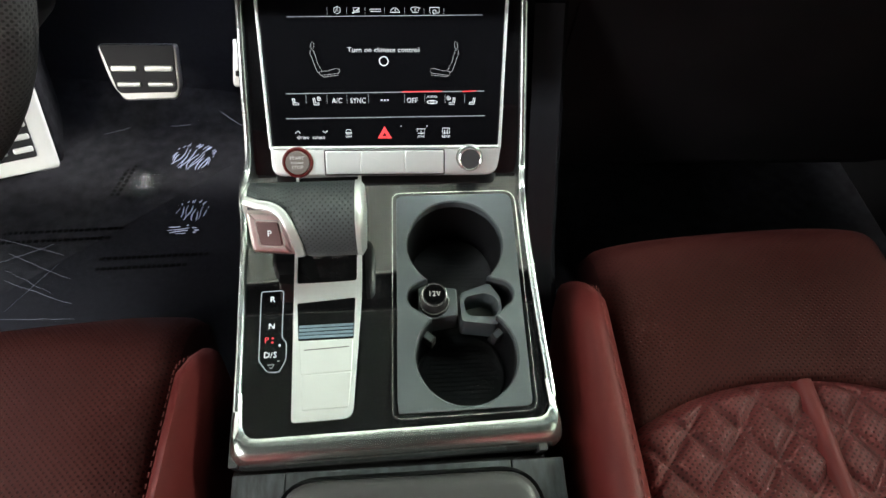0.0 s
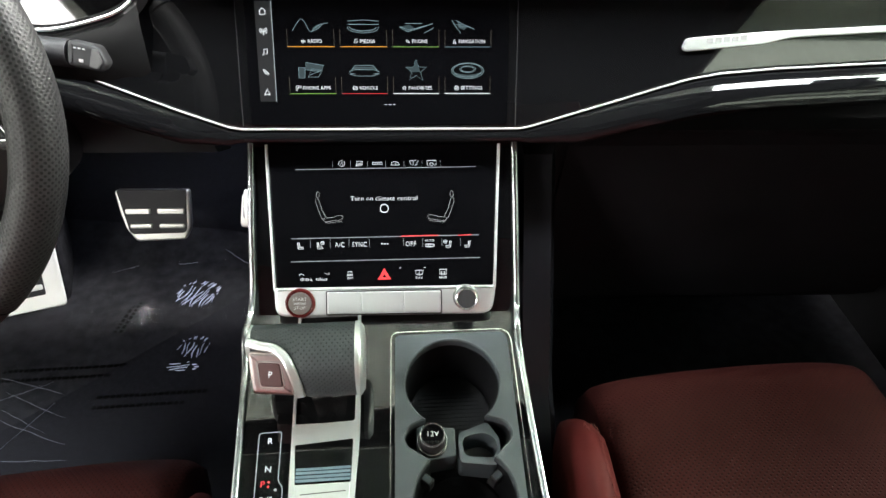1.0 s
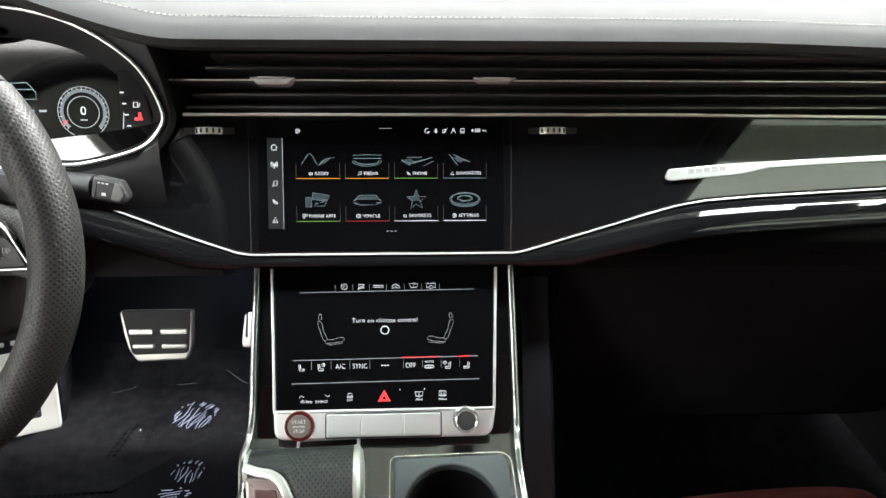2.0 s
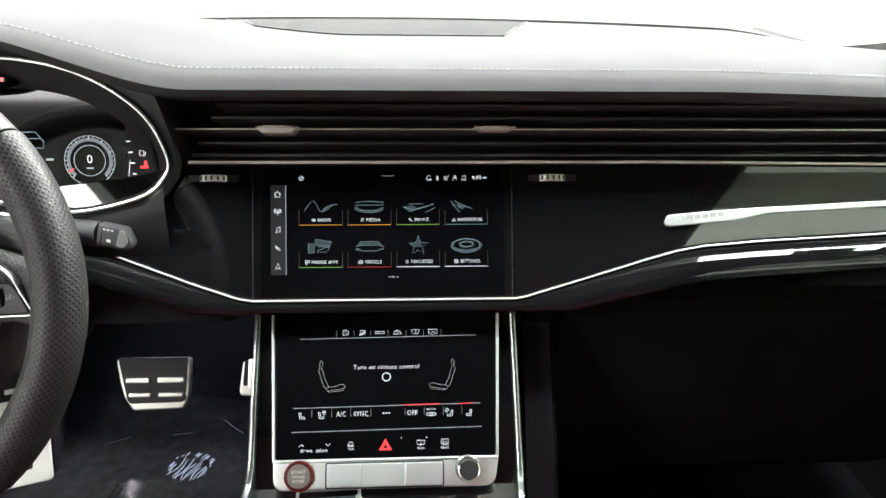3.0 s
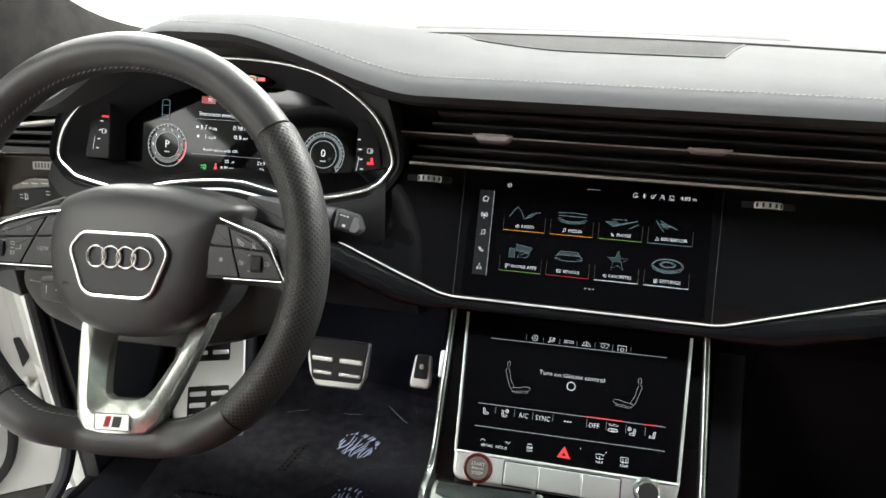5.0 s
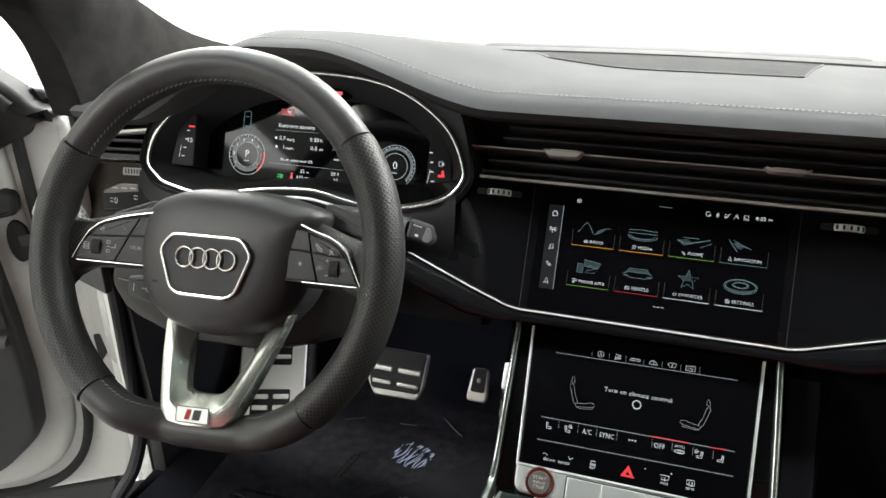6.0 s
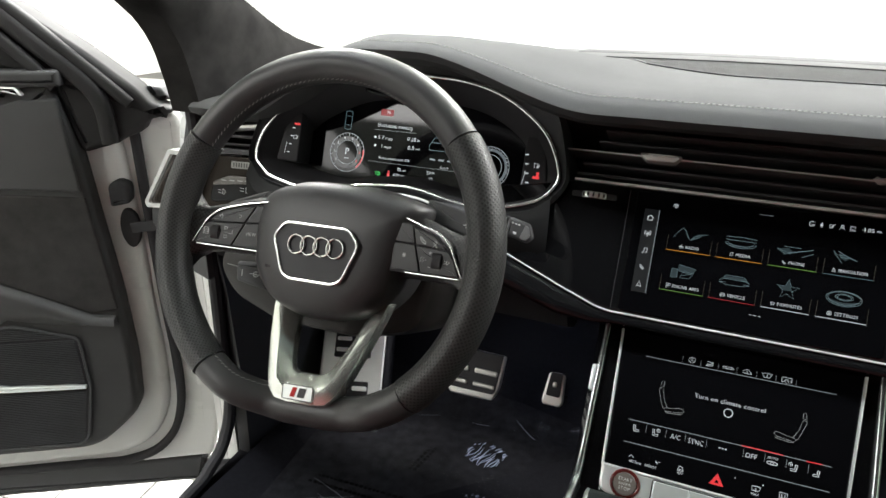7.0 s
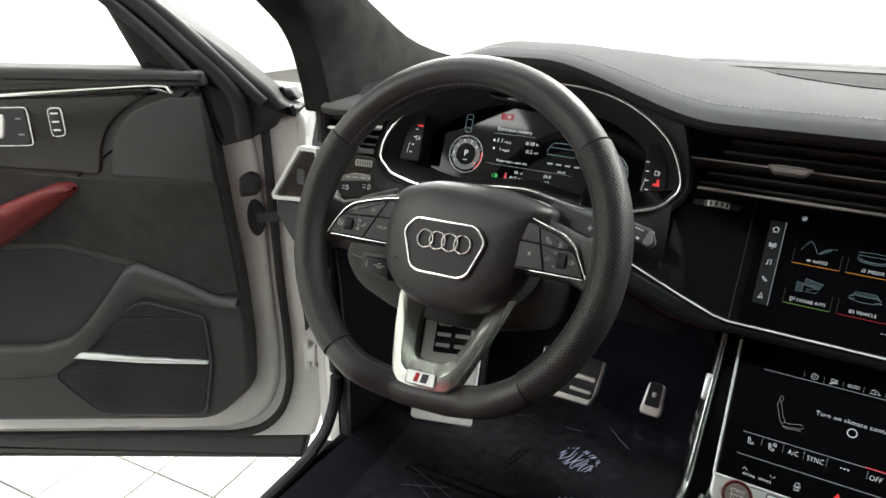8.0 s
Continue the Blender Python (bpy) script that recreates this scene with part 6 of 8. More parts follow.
    for x in (-0.0030, 0.0, 0.0030):
        disc(bm, L, x, v + 0.0006, 0.0008, 0.0, 0.0005, n=10)
    part("dot_symbol", bm, LCD_WHITE, S, smooth=0)
    v = -0.1345
    stroke("arrow_symbol", [([(-0.0895, v - 0.0005), (-0.0870, v + 0.0018), (-0.0845, v - 0.0005)], False)], L, 0.0007, LCD_WHITE, S)
    stroke("arrow_symbol", [([(-0.0625, v + 0.0022), (-0.0600, v - 0.0002), (-0.0575, v + 0.0022)], False)], L, 0.0007, LCD_WHITE, S)
    writing("drive", L, -0.0820, v - 0.0045, 0.0052, LCD_WHITE, S, 0.0004, width=0.0120)
    writing("select", L, -0.0665, v - 0.0045, 0.0052, LCD_WHITE, S, 0.0004, width=0.0120)
    stroke("car_symbol", [([(-0.0392, v), (-0.0385, v + 0.0030), (-0.0350, v + 0.0030), (-0.0343, v)], True), (rect(-0.0396, -0.0339, v - 0.0012, v), True)], L, 0.0008, LCD_WHITE, S)
    writing("OFF", L, -0.0367, v - 0.0040, 0.0034, LCD_WHITE, S, 0.0004)
    bm = bmesh.new()
    ring_slab(bm, [(-0.0010, v + 0.0062), (-0.0080, v - 0.0058), (0.0060, v - 0.0058)], [(-0.0010, v + 0.0000), (-0.0032, v - 0.0036), (0.0012, v - 0.0036)], L, 0.0, 0.0006)
    part("hazard_triangle", bm, LCD_RED, S, "red hazard warning triangle", smooth=0)
    for x, t in ((0.0355, "MAX"), (0.0605, "REAR")):
        if t == "MAX":
            stroke("demist_symbol", [([(x - 0.0042, v + 0.0034), (x - 0.003, v - 0.0010), (x + 0.003, v - 0.0010), (x + 0.0042, v + 0.0034)], True), ([(x, v - 0.0022), (x, v + 0.0018)], False)], L, 0.0008, LCD_WHITE, S)
        else:
            stroke("demist_symbol", [(rect(x - 0.0036, x + 0.0036, v - 0.0008, v + 0.0040), True), ([(x - 0.0015, v - 0.0022), (x - 0.0015, v + 0.0025)], False), ([(x + 0.0015, v - 0.0022), (x + 0.0015, v + 0.0025)], False)], L, 0.0008, LCD_WHITE, S)
        writing(t, L, x, v - 0.0045, 0.0034, LCD_WHITE, S, 0.0004)
    bm = bmesh.new()
    for x in (0.0155, 0.0415):
        disc(bm, L, x, v + 0.0062, 0.0006, 0.0, 0.0004, n=8)
    part("status_dot", bm, LCD_WHITE, S, smooth=0)


climate_ui()


# ------------------------------------------------------------------ rear of the console
def console_rear():
    for i, (x0, x1) in enumerate(((-0.134, -0.0898), (-0.0888, 0.1040), (0.1050, 0.1500))):
        bm = bmesh.new()
        slab(bm, rounded([(x0, -0.136), (x0, -0.30), (x1, -0.30), (x1, -0.136)], 0.002, 3), CON, -0.022, -0.010, 0.001)
        part("wood_panel", bm, WOODM, CONS, "dark grey open-pored wood inlay")
    bm = bmesh.new()
    out = rounded([(-0.093, -0.1460), (-0.091, -0.55), (0.128, -0.55), (0.125, -0.1460)], 0.035, 8)
    slab(bm, out, CON, -0.014, 0.012, 0.010)
    pad = part("armrest_pad", bm, RIM, CONS, "smooth black leather armrest pad")
    bm = bmesh.new()
    line2(bm, CON, inset2(out, -0.003), 0.003, -0.008, 0.004, closed=True)
    part("pad_edge", bm, PIANO, pad, "glossy black edge")


console_rear()

# ------------------------------------------------------------------ instrument display content
def cluster_ui():
    D = DISPLAY
    F = RING @ pose(0, 0, -0.0505)
    def gauge(cx, cy, r, name, big, small):
        g = stroke(name, [(circle2(cx, cy, r, 40), True), (circle2(cx, cy, r * 0.62, 32), True)], F, 0.0010, LCD_DIM, D, 0.0004, "round grey gauge ring")
        tick = []
        for i in range(25):
            a = radians(225 - 270 * i / 24)
            k0 = 0.86 if i % 3 == 0 else 0.92
            tick.append(([(cx + r * k0 * math.cos(a), cy + r * k0 * math.sin(a)), (cx + r * 0.98 * math.cos(a), cy + r * 0.98 * math.sin(a))], False))
        stroke("tick", tick, F, 0.0005, LCD_WHITE, g, 0.0005)
        writing(big, F, cx, cy + 0.001, 0.013, LCD_WHITE, g, 0.0005)
        bm = bmesh.new()
        box(bm, cx - 0.0035, cx + 0.0035, cy - 0.0088, cy - 0.0073, 0.0003, 0.0006, m=F)
        part("unit_bar", bm, LCD_DIM, g)
        return g
    g = gauge(-0.0943, 0.0017, 0.0265, "rev_counter", "P", "")
    stroke("gauge_field", [(circle2(-0.0943, 0.0017, 0.0200, 36), True)], F, 0.0070, emitter("lcd_smoke", (0.7, 0.75, 0.8), 0.05), g, 0.0002)
    for i, t in enumerate("12345678"):
        a = radians(215 - 250 * i / 7)
        writing(t, F, -0.0943 + 0.0195 * math.cos(a), 0.0017 + 0.0195 * math.sin(a), 0.0050, LCD_RED if i > 5 else LCD_WHITE, g, 0.0006)
    stroke("red_zone", [(circle2(-0.0943, 0.0017, 0.0255, 12, None, -50, 12), False)], F, 0.0022, LCD_RED, g, 0.0006)
    g = gauge(0.1126, 0.0050, 0.0262, "speedometer", "0", "")
    stroke("needle", [([(0.1126 - 0.0165, 0.005 - 0.0085), (0.1126 - 0.0225, 0.005 - 0.0125)], False)], F, 0.0020, LCD_RED, g, 0.0006)
    stroke("blue_arc", [(circle2(0.1126, 0.005, 0.0222, 30, None, -45, 225), False)], F, 0.0052, emitter("lcd_slate", (0.6, 0.72, 0.8), 0.16), g, 0.0003)
    for t, x, y, s, w in (("Short-term memory", -0.0262, 0.0433, 0.0075, 0.052), ("5.7", -0.0450, 0.0270, 0.0072, 0.0085), ("mpg", -0.0330, 0.0265, 0.0050, 0.0105), ("0:38", 0.0005, 0.0284, 0.0072, 0.0125), ("h", 0.0105, 0.0280, 0.0050, 0.003), ("1", -0.0420, 0.0155, 0.0072, 0.0), ("mph", -0.0335, 0.0150, 0.0050, 0.0105), ("0.5", 0.0010, 0.0173, 0.0072, 0.009), ("mi", 0.0110, 0.0168, 0.0050, 0.005), ("Reset values with OK", -0.0215, -0.0001, 0.0050, 0.046), ("35", -0.0120, -0.0130, 0.0062, 0.0), ("mi", -0.0045, -0.0134, 0.0040, 0.0), ("4:05", -0.0150, -0.0212, 0.0066, 0.0105), ("PM", -0.0055, -0.0215, 0.0042, 0.0), ("29.9", 0.0335, -0.0123, 0.0062, 0.0105), ("22", 0.0350, -0.0202, 0.0062, 0.0), ("70", -0.0385, 0.0607, 0.0055, 0.0), ("BOOST", 0.0521, -0.0035, 0.0040, 0.011)):
        writing(t, F, x, y, s, LCD_WHITE, D, 0.0006, width=w)
    stroke("divider", [([(-0.0560, 0.0370), (0.0060, 0.0375)], False), ([(-0.0600, -0.0060), (0.0680, -0.0060)], False)], F, 0.0005, LCD_DIM, D)
    bm = bmesh.new()
    box(bm, -0.0500, -0.0315, 0.0565, 0.0650, 0.0001, 0.0004, m=F)
    part("fuel_flag", bm, emitter("lcd_dull_red", (0.8, 0.03, 0.05), 0.25), D, "red range flag")
    bm = bmesh.new()
    disc(bm, F, -0.0540, 0.0270, 0.0016, 0.0, 0.0005, n=10)
    disc(bm, F, -0.0525, 0.0158, 0.0016, 0.0, 0.0005, n=10)
    part("bullet", bm, LCD_WHITE, D, smooth=0)
    stroke("beam_lamp", [(circle2(-0.0425, -0.0215, 0.0026, 10, None, -90, 90), True), ([(-0.0475, -0.0200), (-0.0445, -0.0200)], False), ([(-0.0475, -0.0230), (-0.0445, -0.0230)], False)], F, 0.0011, LCD_LAMP_GREEN, D)
    bm = bmesh.new()
    slab(bm, rounded([(-0.0290, -0.0245), (-0.0250, -0.0245), (-0.0255, -0.0190), (-0.0285, -0.0190)], 0.001, 2), F, 0.0, 0.0005)
    disc(bm, F, -0.0270, -0.0172, 0.0012, 0.0, 0.0005, n=10)
    part("belt_lamp", bm, LCD_RED, D, "red belt warning", smooth=0)
    # little car pictures
    stroke("car_picture", [(rounded([(-0.1030, 0.0330), (-0.0930, 0.0330), (-0.0930, 0.0580), (-0.1030, 0.0580)], 0.003, 4), True), ([(-0.1015, 0.0510), (-0.0945, 0.0510)], False), ([(-0.1015, 0.0390), (-0.0945, 0.0390)], False)], F, 0.0010, LCD_BLUE, D, 0.0004)
    stroke("car_picture", [([(0.0270, 0.0240), (0.0330, 0.0340), (0.0580, 0.0350), (0.0660, 0.0250), (0.0660, 0.0180), (0.0270, 0.0180)], True), ([(0.0300, 0.0280), (0.0640, 0.0280)], False)], F, 0.0012, LCD_BLUE, D, 0.0004)
    for i in range(4):
        bm = bmesh.new()
        box(bm, 0.0300 + i * 0.0125, 0.0375 + i * 0.0125, 0.0050, 0.0072, 0.0002, 0.0005, m=F)
        part("scale_bar", bm, LCD_DIM, D)
    # side gauges set further forward
    E = RING @ pose(0, 0, -0.018)
    for s, cx, lean_ in ((-1, -0.163, 1), (1, 0.176, -1)):
        bm = bmesh.new()
        slab(bm, rounded([(cx - 0.012, 0.045), (cx - 0.022 * (1 if s < 0 else 0.55), -0.022), (cx + 0.022 * (0.55 if s < 0 else 1), -0.022), (cx + 0.012, 0.045)], 0.004, 3), E, -0.03, 0.0, 0.002)
        sp = part("side_gauge", bm, RUBBER, CLUS, "dark side gauge panel")
        bm = bmesh.new()
        for k in range(4):
            y = -0.010 + 0.011 * k
            x = cx - 0.006 + 0.0016 * k * lean_
            box(bm, x, x + 0.004, y, y + 0.0011, 0.0002, 0.0005, m=E)
        part("gauge_mark", bm, LCD_WHITE, sp, smooth=0)
        bm = bmesh.new()
        if s < 0:
            box(bm, cx + 0.001, cx + 0.010, 0.028, 0.0305, 0.0002, 0.0005, m=E)
        else:
            box(bm, cx + 0.002, cx + 0.010, -0.004, -0.001, 0.0002, 0.0005, m=E)
            box(bm, cx + 0.006, cx + 0.009, -0.004, 0.004, 0.0002, 0.0005, m=E)
        part("gauge_warning", bm, LCD_RED, sp, smooth=0)
        stroke("gauge_symbol", [(rect(cx + 0.002, cx + 0.006, 0.009, 0.014), True), ([(cx + 0.007, 0.009), (cx + 0.008, 0.013)], False)], E, 0.0009, LCD_WHITE, sp)
        stroke("gauge_track", [([(cx - 0.010, -0.012), (cx - 0.008, 0.004)], False)], E, 0.0007, LCD_WHITE, sp)
    # warning lamp slot above the display
    bm = bmesh.new()
    slab(bm, circle2(-0.006, 0.0850, 0.058, 40, 0.0095), RING, -0.040, -0.021, 0.003)
    sl = part("lamp_slot", bm, SHEEN_GLASS, CLUS, "oval warning lamp window")
    stroke("engine_lamp", [([(0.0265, 0.0825), (0.0265, 0.0865), (0.029, 0.0880), (0.033, 0.0880), (0.035, 0.0860), (0.035, 0.0825)], True), ([(0.028, 0.0850), (0.033, 0.0850)], False)], RING, 0.0018, LCD_ORANGE, sl, -0.0208)
    bm = bmesh.new()
    box(bm, 0.0385, 0.0465, 0.0828, 0.0868, -0.0210, -0.0206, m=RING)
    part("brake_lamp", bm, LCD_RED, sl, smooth=0)
    # second chrome brow under the ring
    bm = bmesh.new()
    path = smooth_path([RING @ Vector((x, y - 0.0105, 0.012)) for x, y in ((-0.042, -0.0415), (0.027, -0.035), (0.082, -0.0436), (0.122, -0.056), (0.140, -0.066))], 6)
    tube(bm, path, rounded([(-0.0016, -0.002), (0.0016, -0.002), (0.0016, 0.0016), (-0.0016, 0.0016)], 0.001, 2), up=RING.to_3x3() @ Vector((0, 0, 1)))
    part("chrome_brow", bm, STRIP, CLUS, "thin chrome brow")
    # dark apron below the ring, down to the column
    bm = bmesh.new()
    rings = []
    for x, y in [(p[0], p[1]) for p in RINGPTS[0:10]]:
        rings.append([RING @ Vector((x, y - 0.002, -0.004)), RING @ Vector((x * 1.01, y - 0.010, 0.008)), RING @ Vector((x * 1.02, y - 0.030, 0.012)), RING @ Vector((x * 1.02, -0.105, -0.004)), RING @ Vector((x * 1.02, -0.110, -0.05))])
    loft(bm, rings, closed_ring=False)
    part("apron", bm, gloss("apron_gloss", (0.014, 0.014, 0.014), 0.35, 0.05), CLUS, "gloss black apron")


cluster_ui()


# ------------------------------------------------------------------ column stalks
def stalks():
    T = thing("wiper_stalk", "black wiper stalk with grey tip on the steering column", "stalk", (-0.30, -0.15, 1.08))
    bm = bmesh.new()
    tube(bm, smooth_path([(-0.32, -0.140, 1.075), (-0.27, -0.155, 1.080), (-0.228, -0.165, 1.080)], 5), circle2(0, 0, 0.010, 14, 0.011))
    part("arm", bm, BLACK, T, "black arm")
    S = frame_of(Vector((-0.2145, -0.170, 1.0800)), (0.98, 0, -0.2), (0.07, 0.35, 0.934), (0.187, -0.93, 0.33)) @ Matrix.Scale(0.78, 4)
    bm = bmesh.new()
    slab(bm, rounded([(-0.016, 0.013), (-0.018, -0.011), (0.014, -0.012), (0.020, -0.003), (0.012, 0.012)], 0.004, 4), S, -0.012, 0.010, 0.004)
    tip = part("tip", bm, BLACK2, T, "dark grey tip")
    bm = bmesh.new()
    slab(bm, rounded([(0.006, 0.009), (0.002, -0.009), (0.010, -0.010), (0.015, -0.003), (0.011, 0.008)], 0.002, 3), S, 0.008, 0.0118, 0.001)
    part("tip_pad", bm, plastic("stalk_grey", (0.16, 0.16, 0.16), 0.45), tip, "grey pad")
    bm = bmesh.new()
    for i in range(3):
        box(bm, -0.011 + i * 0.004, -0.0085 + i * 0.004, 0.006, 0.0075, 0.0100, 0.0104, m=S)
    box(bm, -0.007, -0.003, -0.006, -0.003, 0.0100, 0.0104, m=S)
    part("stalk_mark", bm, PRINT, tip, smooth=0)
    T = thing("cruise_stalk", "black cruise control stalk with printed symbols on the column", "stalk", tuple(WHL @ Vector((-0.10, -0.036, -0.095))))
    bm = bmesh.new()
    tube(bm, smooth_path([tuple(WHL @ Vector((-0.06, -0.030, -0.100))), tuple(WHL @ Vector((-0.09, -0.034, -0.092))), tuple(WHL @ Vector((-0.12, -0.037, -0.090)))], 5), circle2(0, 0, 0.009, 14))
    part("arm", bm, BLACK, T, "black arm")
    bm = bmesh.new()
    S = WHL @ pose(-0.126, -0.0385, -0.092) @ pose(0, 0, 0, 0, 0, -3)
    slab(bm, rounded([(-0.024, 0.012), (-0.022, -0.010), (0.020, -0.016), (0.022, 0.014)], 0.005, 4), S, -0.014, 0.010, 0.004)
    tip = part("tip", bm, BLACK, T, "black tip")
    stroke("symbol", [(circle2(0.004, 0.0, 0.003, 10), True), ([(-0.004, 0.0), (0.012, 0.0)], False), ([(-0.014, -0.004), (-0.014, 0.004)], False)], S, 0.0009, PRINT, tip, 0.0103)


stalks()


# ------------------------------------------------------------------ driver side end of the dash
def dash_left():
    L = lean((-0.69, -0.02, 1.0), 14)
    T = thing("side_air_vent", "black side air vent with chrome blade at the dash end", "air vent", (-0.69, 0.0, 1.09))
    bm = bmesh.new()
    box(bm, -0.082, 0.085, 0.062, 0.150, -0.07, -0.055, m=L)
    part("backing", bm, RUBBER, T, "black recess")
    bm = bmesh.new()
    o = rounded([(-0.084, 0.128), (-0.090, 0.062), (0.085, 0.068), (0.085, 0.150)], 0.006, 4)
    i_ = rounded([(-0.076, 0.122), (-0.080, 0.070), (0.085, 0.075), (0.085, 0.142)], 0.005, 4)
    ring_slab(bm, o, i_, L, -0.06, 0.004)
    part("frame", bm, BLACK, T, "black vent frame")
    for k, y in enumerate((0.078, 0.090, 0.114, 0.126)):
        bm = bmesh.new()
        loft(bm, [[L @ Vector((x, y + q + x * 0.04, p)) for p, q in ((-0.05, -0.002), (-0.006, -0.002), (-0.003, 0), (-0.006, 0.002), (-0.05, 0.002))] for x in (-0.080, 0.085)])
        part("slat", bm, SLAT, T, "black slat")
    bm = bmesh.new()
    loft(bm, [[L @ Vector((x, y + q, p)) for p, q in ((-0.03, -0.003), (0.0, -0.003), (0.003, -0.001), (0.003, 0.002), (0.0, 0.003), (-0.03, 0.003))] for x, y in ((-0.079, 0.094), (-0.022, 0.099), (0.02, 0.105), (0.085, 0.113))])
    part("chrome_blade", bm, STRIP, T, "chrome blade")
    P = thing("light_switch_panel", "dark gloss side panel with light switch buttons", "switch panel", (-0.69, -0.01, 1.0))
    bm = bmesh.new()
    slab(bm, rounded([(-0.085, 0.058), (-0.110, -0.045), (-0.02, -0.062), (0.10, -0.062), (0.13, 0.03), (0.10, 0.066)], 0.006, 4), L, -0.02, 0.0, 0.002)
    part("panel", bm, gloss("umber_gloss", (0.026, 0.021, 0.017), 0.2, 0.1), P, "dark umber gloss panel")
    bm = bmesh.new()
    tube(bm, [L @ Vector(p) for p in ((-0.082, 0.0615, 0.001), (0.0, 0.067, 0.001), (0.085, 0.072, 0.001))], circle2(0, 0, 0.0022, 8))
    part("chrome_strip", bm, STRIP, P, "thin chrome strip")
    bm = bmesh.new()
    slab(bm, rounded([(-0.030, 0.022), (-0.034, -0.008), (0.095, 0.012), (0.095, 0.036), (0.0, 0.034)], 0.010, 5), L, -0.004, 0.008, 0.003)
    sw = part("switch_block", bm, gloss("switch_gloss", (0.012, 0.012, 0.013), 0.15, 0.15), P, "gloss black switch block")
    stroke("symbol", [(circle2(-0.010, 0.010, 0.004, 10, None, -90, 90), True), ([(-0.018, 0.012), (-0.013, 0.012)], False), ([(-0.018, 0.008), (-0.013, 0.008)], False)], L, 0.001, PRINT, sw, 0.0083)
    stroke("symbol", [(circle2(0.030, 0.017, 0.004, 10, None, -90, 90), True), ([(0.020, 0.019), (0.026, 0.019)], False), ([(0.020, 0.015), (0.026, 0.015)], False)], L, 0.001, PRINT, sw, 0.0083)
    bm = bmesh.new()
    slab(bm, rounded([(-0.026, 0.0235), (-0.028, 0.0175), (0.020, 0.0245), (0.095, 0.0300), (0.095, 0.0365), (0.0, 0.0345)], 0.003, 3), L, 0.004, 0.0105, 0.0015)
    part("switch_bar", bm, metal("smoked_satin", (0.12, 0.115, 0.11), 0.3), sw, "smoked satin bar")
    bm = bmesh.new()
    for i in range(4):
        box(bm, -0.012 + i * 0.014, -0.003 + i * 0.014, 0.0262 + i * 0.001, 0.0278 + i * 0.001, 0.0100, 0.0108, m=L)
    part("print_bar", bm, PRINT_DIM, sw, smooth=0)
    bm = bmesh.new()
    slab(bm, rounded([(-0.004, 0.0545), (-0.004, 0.0445), (0.028, 0.0460), (0.028, 0.0560)], 0.002, 3), L, -0.002, 0.0012, 0.0006)
    tw = part("thumb_wheel", bm, metal("dim_wheel_metal", (0.22, 0.22, 0.21), 0.3), P, "small ribbed thumb wheel")
    bm = bmesh.new()
    for i in range(6):
        box(bm, 0.0005 + i * 0.0045, 0.0020 + i * 0.0045, 0.0470 + i * 0.0002, 0.0530 + i * 0.0002, 0.0005, 0.0018, m=L)
    part("wheel_notch", bm, RUBBER, tw, smooth=0)
    # silver end cap
    C = frame_of(Vector((-0.80, -0.015, 1.015)), Vector((0.94, -0.342, 0)), Vector((0.0, 0.0, 1.0)), Vector((-0.342, -0.94, 0)))
    T = thing("dash_end_cap", "silver framed end cap on the side of the dash", "end cap", (-0.80, 0.0, 1.0))
    o = rounded([(0.001, 0.046), (-0.112, -0.061), (-0.106, -0.069), (-0.012, -0.049), (0.052, -0.036), (0.060, 0.053)], 0.004, 4)
    i_ = rounded([(0.006, 0.040), (-0.097, -0.056), (-0.094, -0.0605), (-0.011, -0.043), (0.048, -0.0315), (0.055, 0.046)], 0.003, 4)
    bm = bmesh.new()
    ring_slab(bm, o, i_, C, -0.012, 0.003)
    part("frame", bm, STRIP, T, "satin silver frame")
    bm = bmesh.new()
    slab(bm, rounded([(-0.104, -0.071), (-0.112, -0.098), (-0.030, -0.150), (0.060, -0.150), (0.060, -0.042), (-0.012, -0.053)], 0.005, 3), C, -0.014, -0.004, 0.002)
    part("lower_cover", bm, BLACK2, T, "dark grey lower cover")
    bm = bmesh.new()
    slab(bm, i_, C, -0.012, -0.002)
    part("inset", bm, gloss("umber_cap_gloss", (0.03, 0.024, 0.02), 0.2, 0.3), T, "gloss dark umber inset")
    bm = bmesh.new()
    slab(bm, rounded([(-0.014, 0.006), (-0.018, -0.020), (0.008, -0.018), (0.010, 0.008)], 0.004, 3), C, -0.003, -0.0008)
    part("key", bm, BLACK2, T, "small dark key")


dash_left()


# ------------------------------------------------------------------ dash top details
def on_dash(x, y):
    p = dash_profile(x)
    for a, b in zip(p[4:], p[5:]):
        if a[0] <= y <= b[0]:
            return a[1] + (b[1] - a[1]) * (y - a[0]) / (b[0] - a[0])
    return p[-1][1]


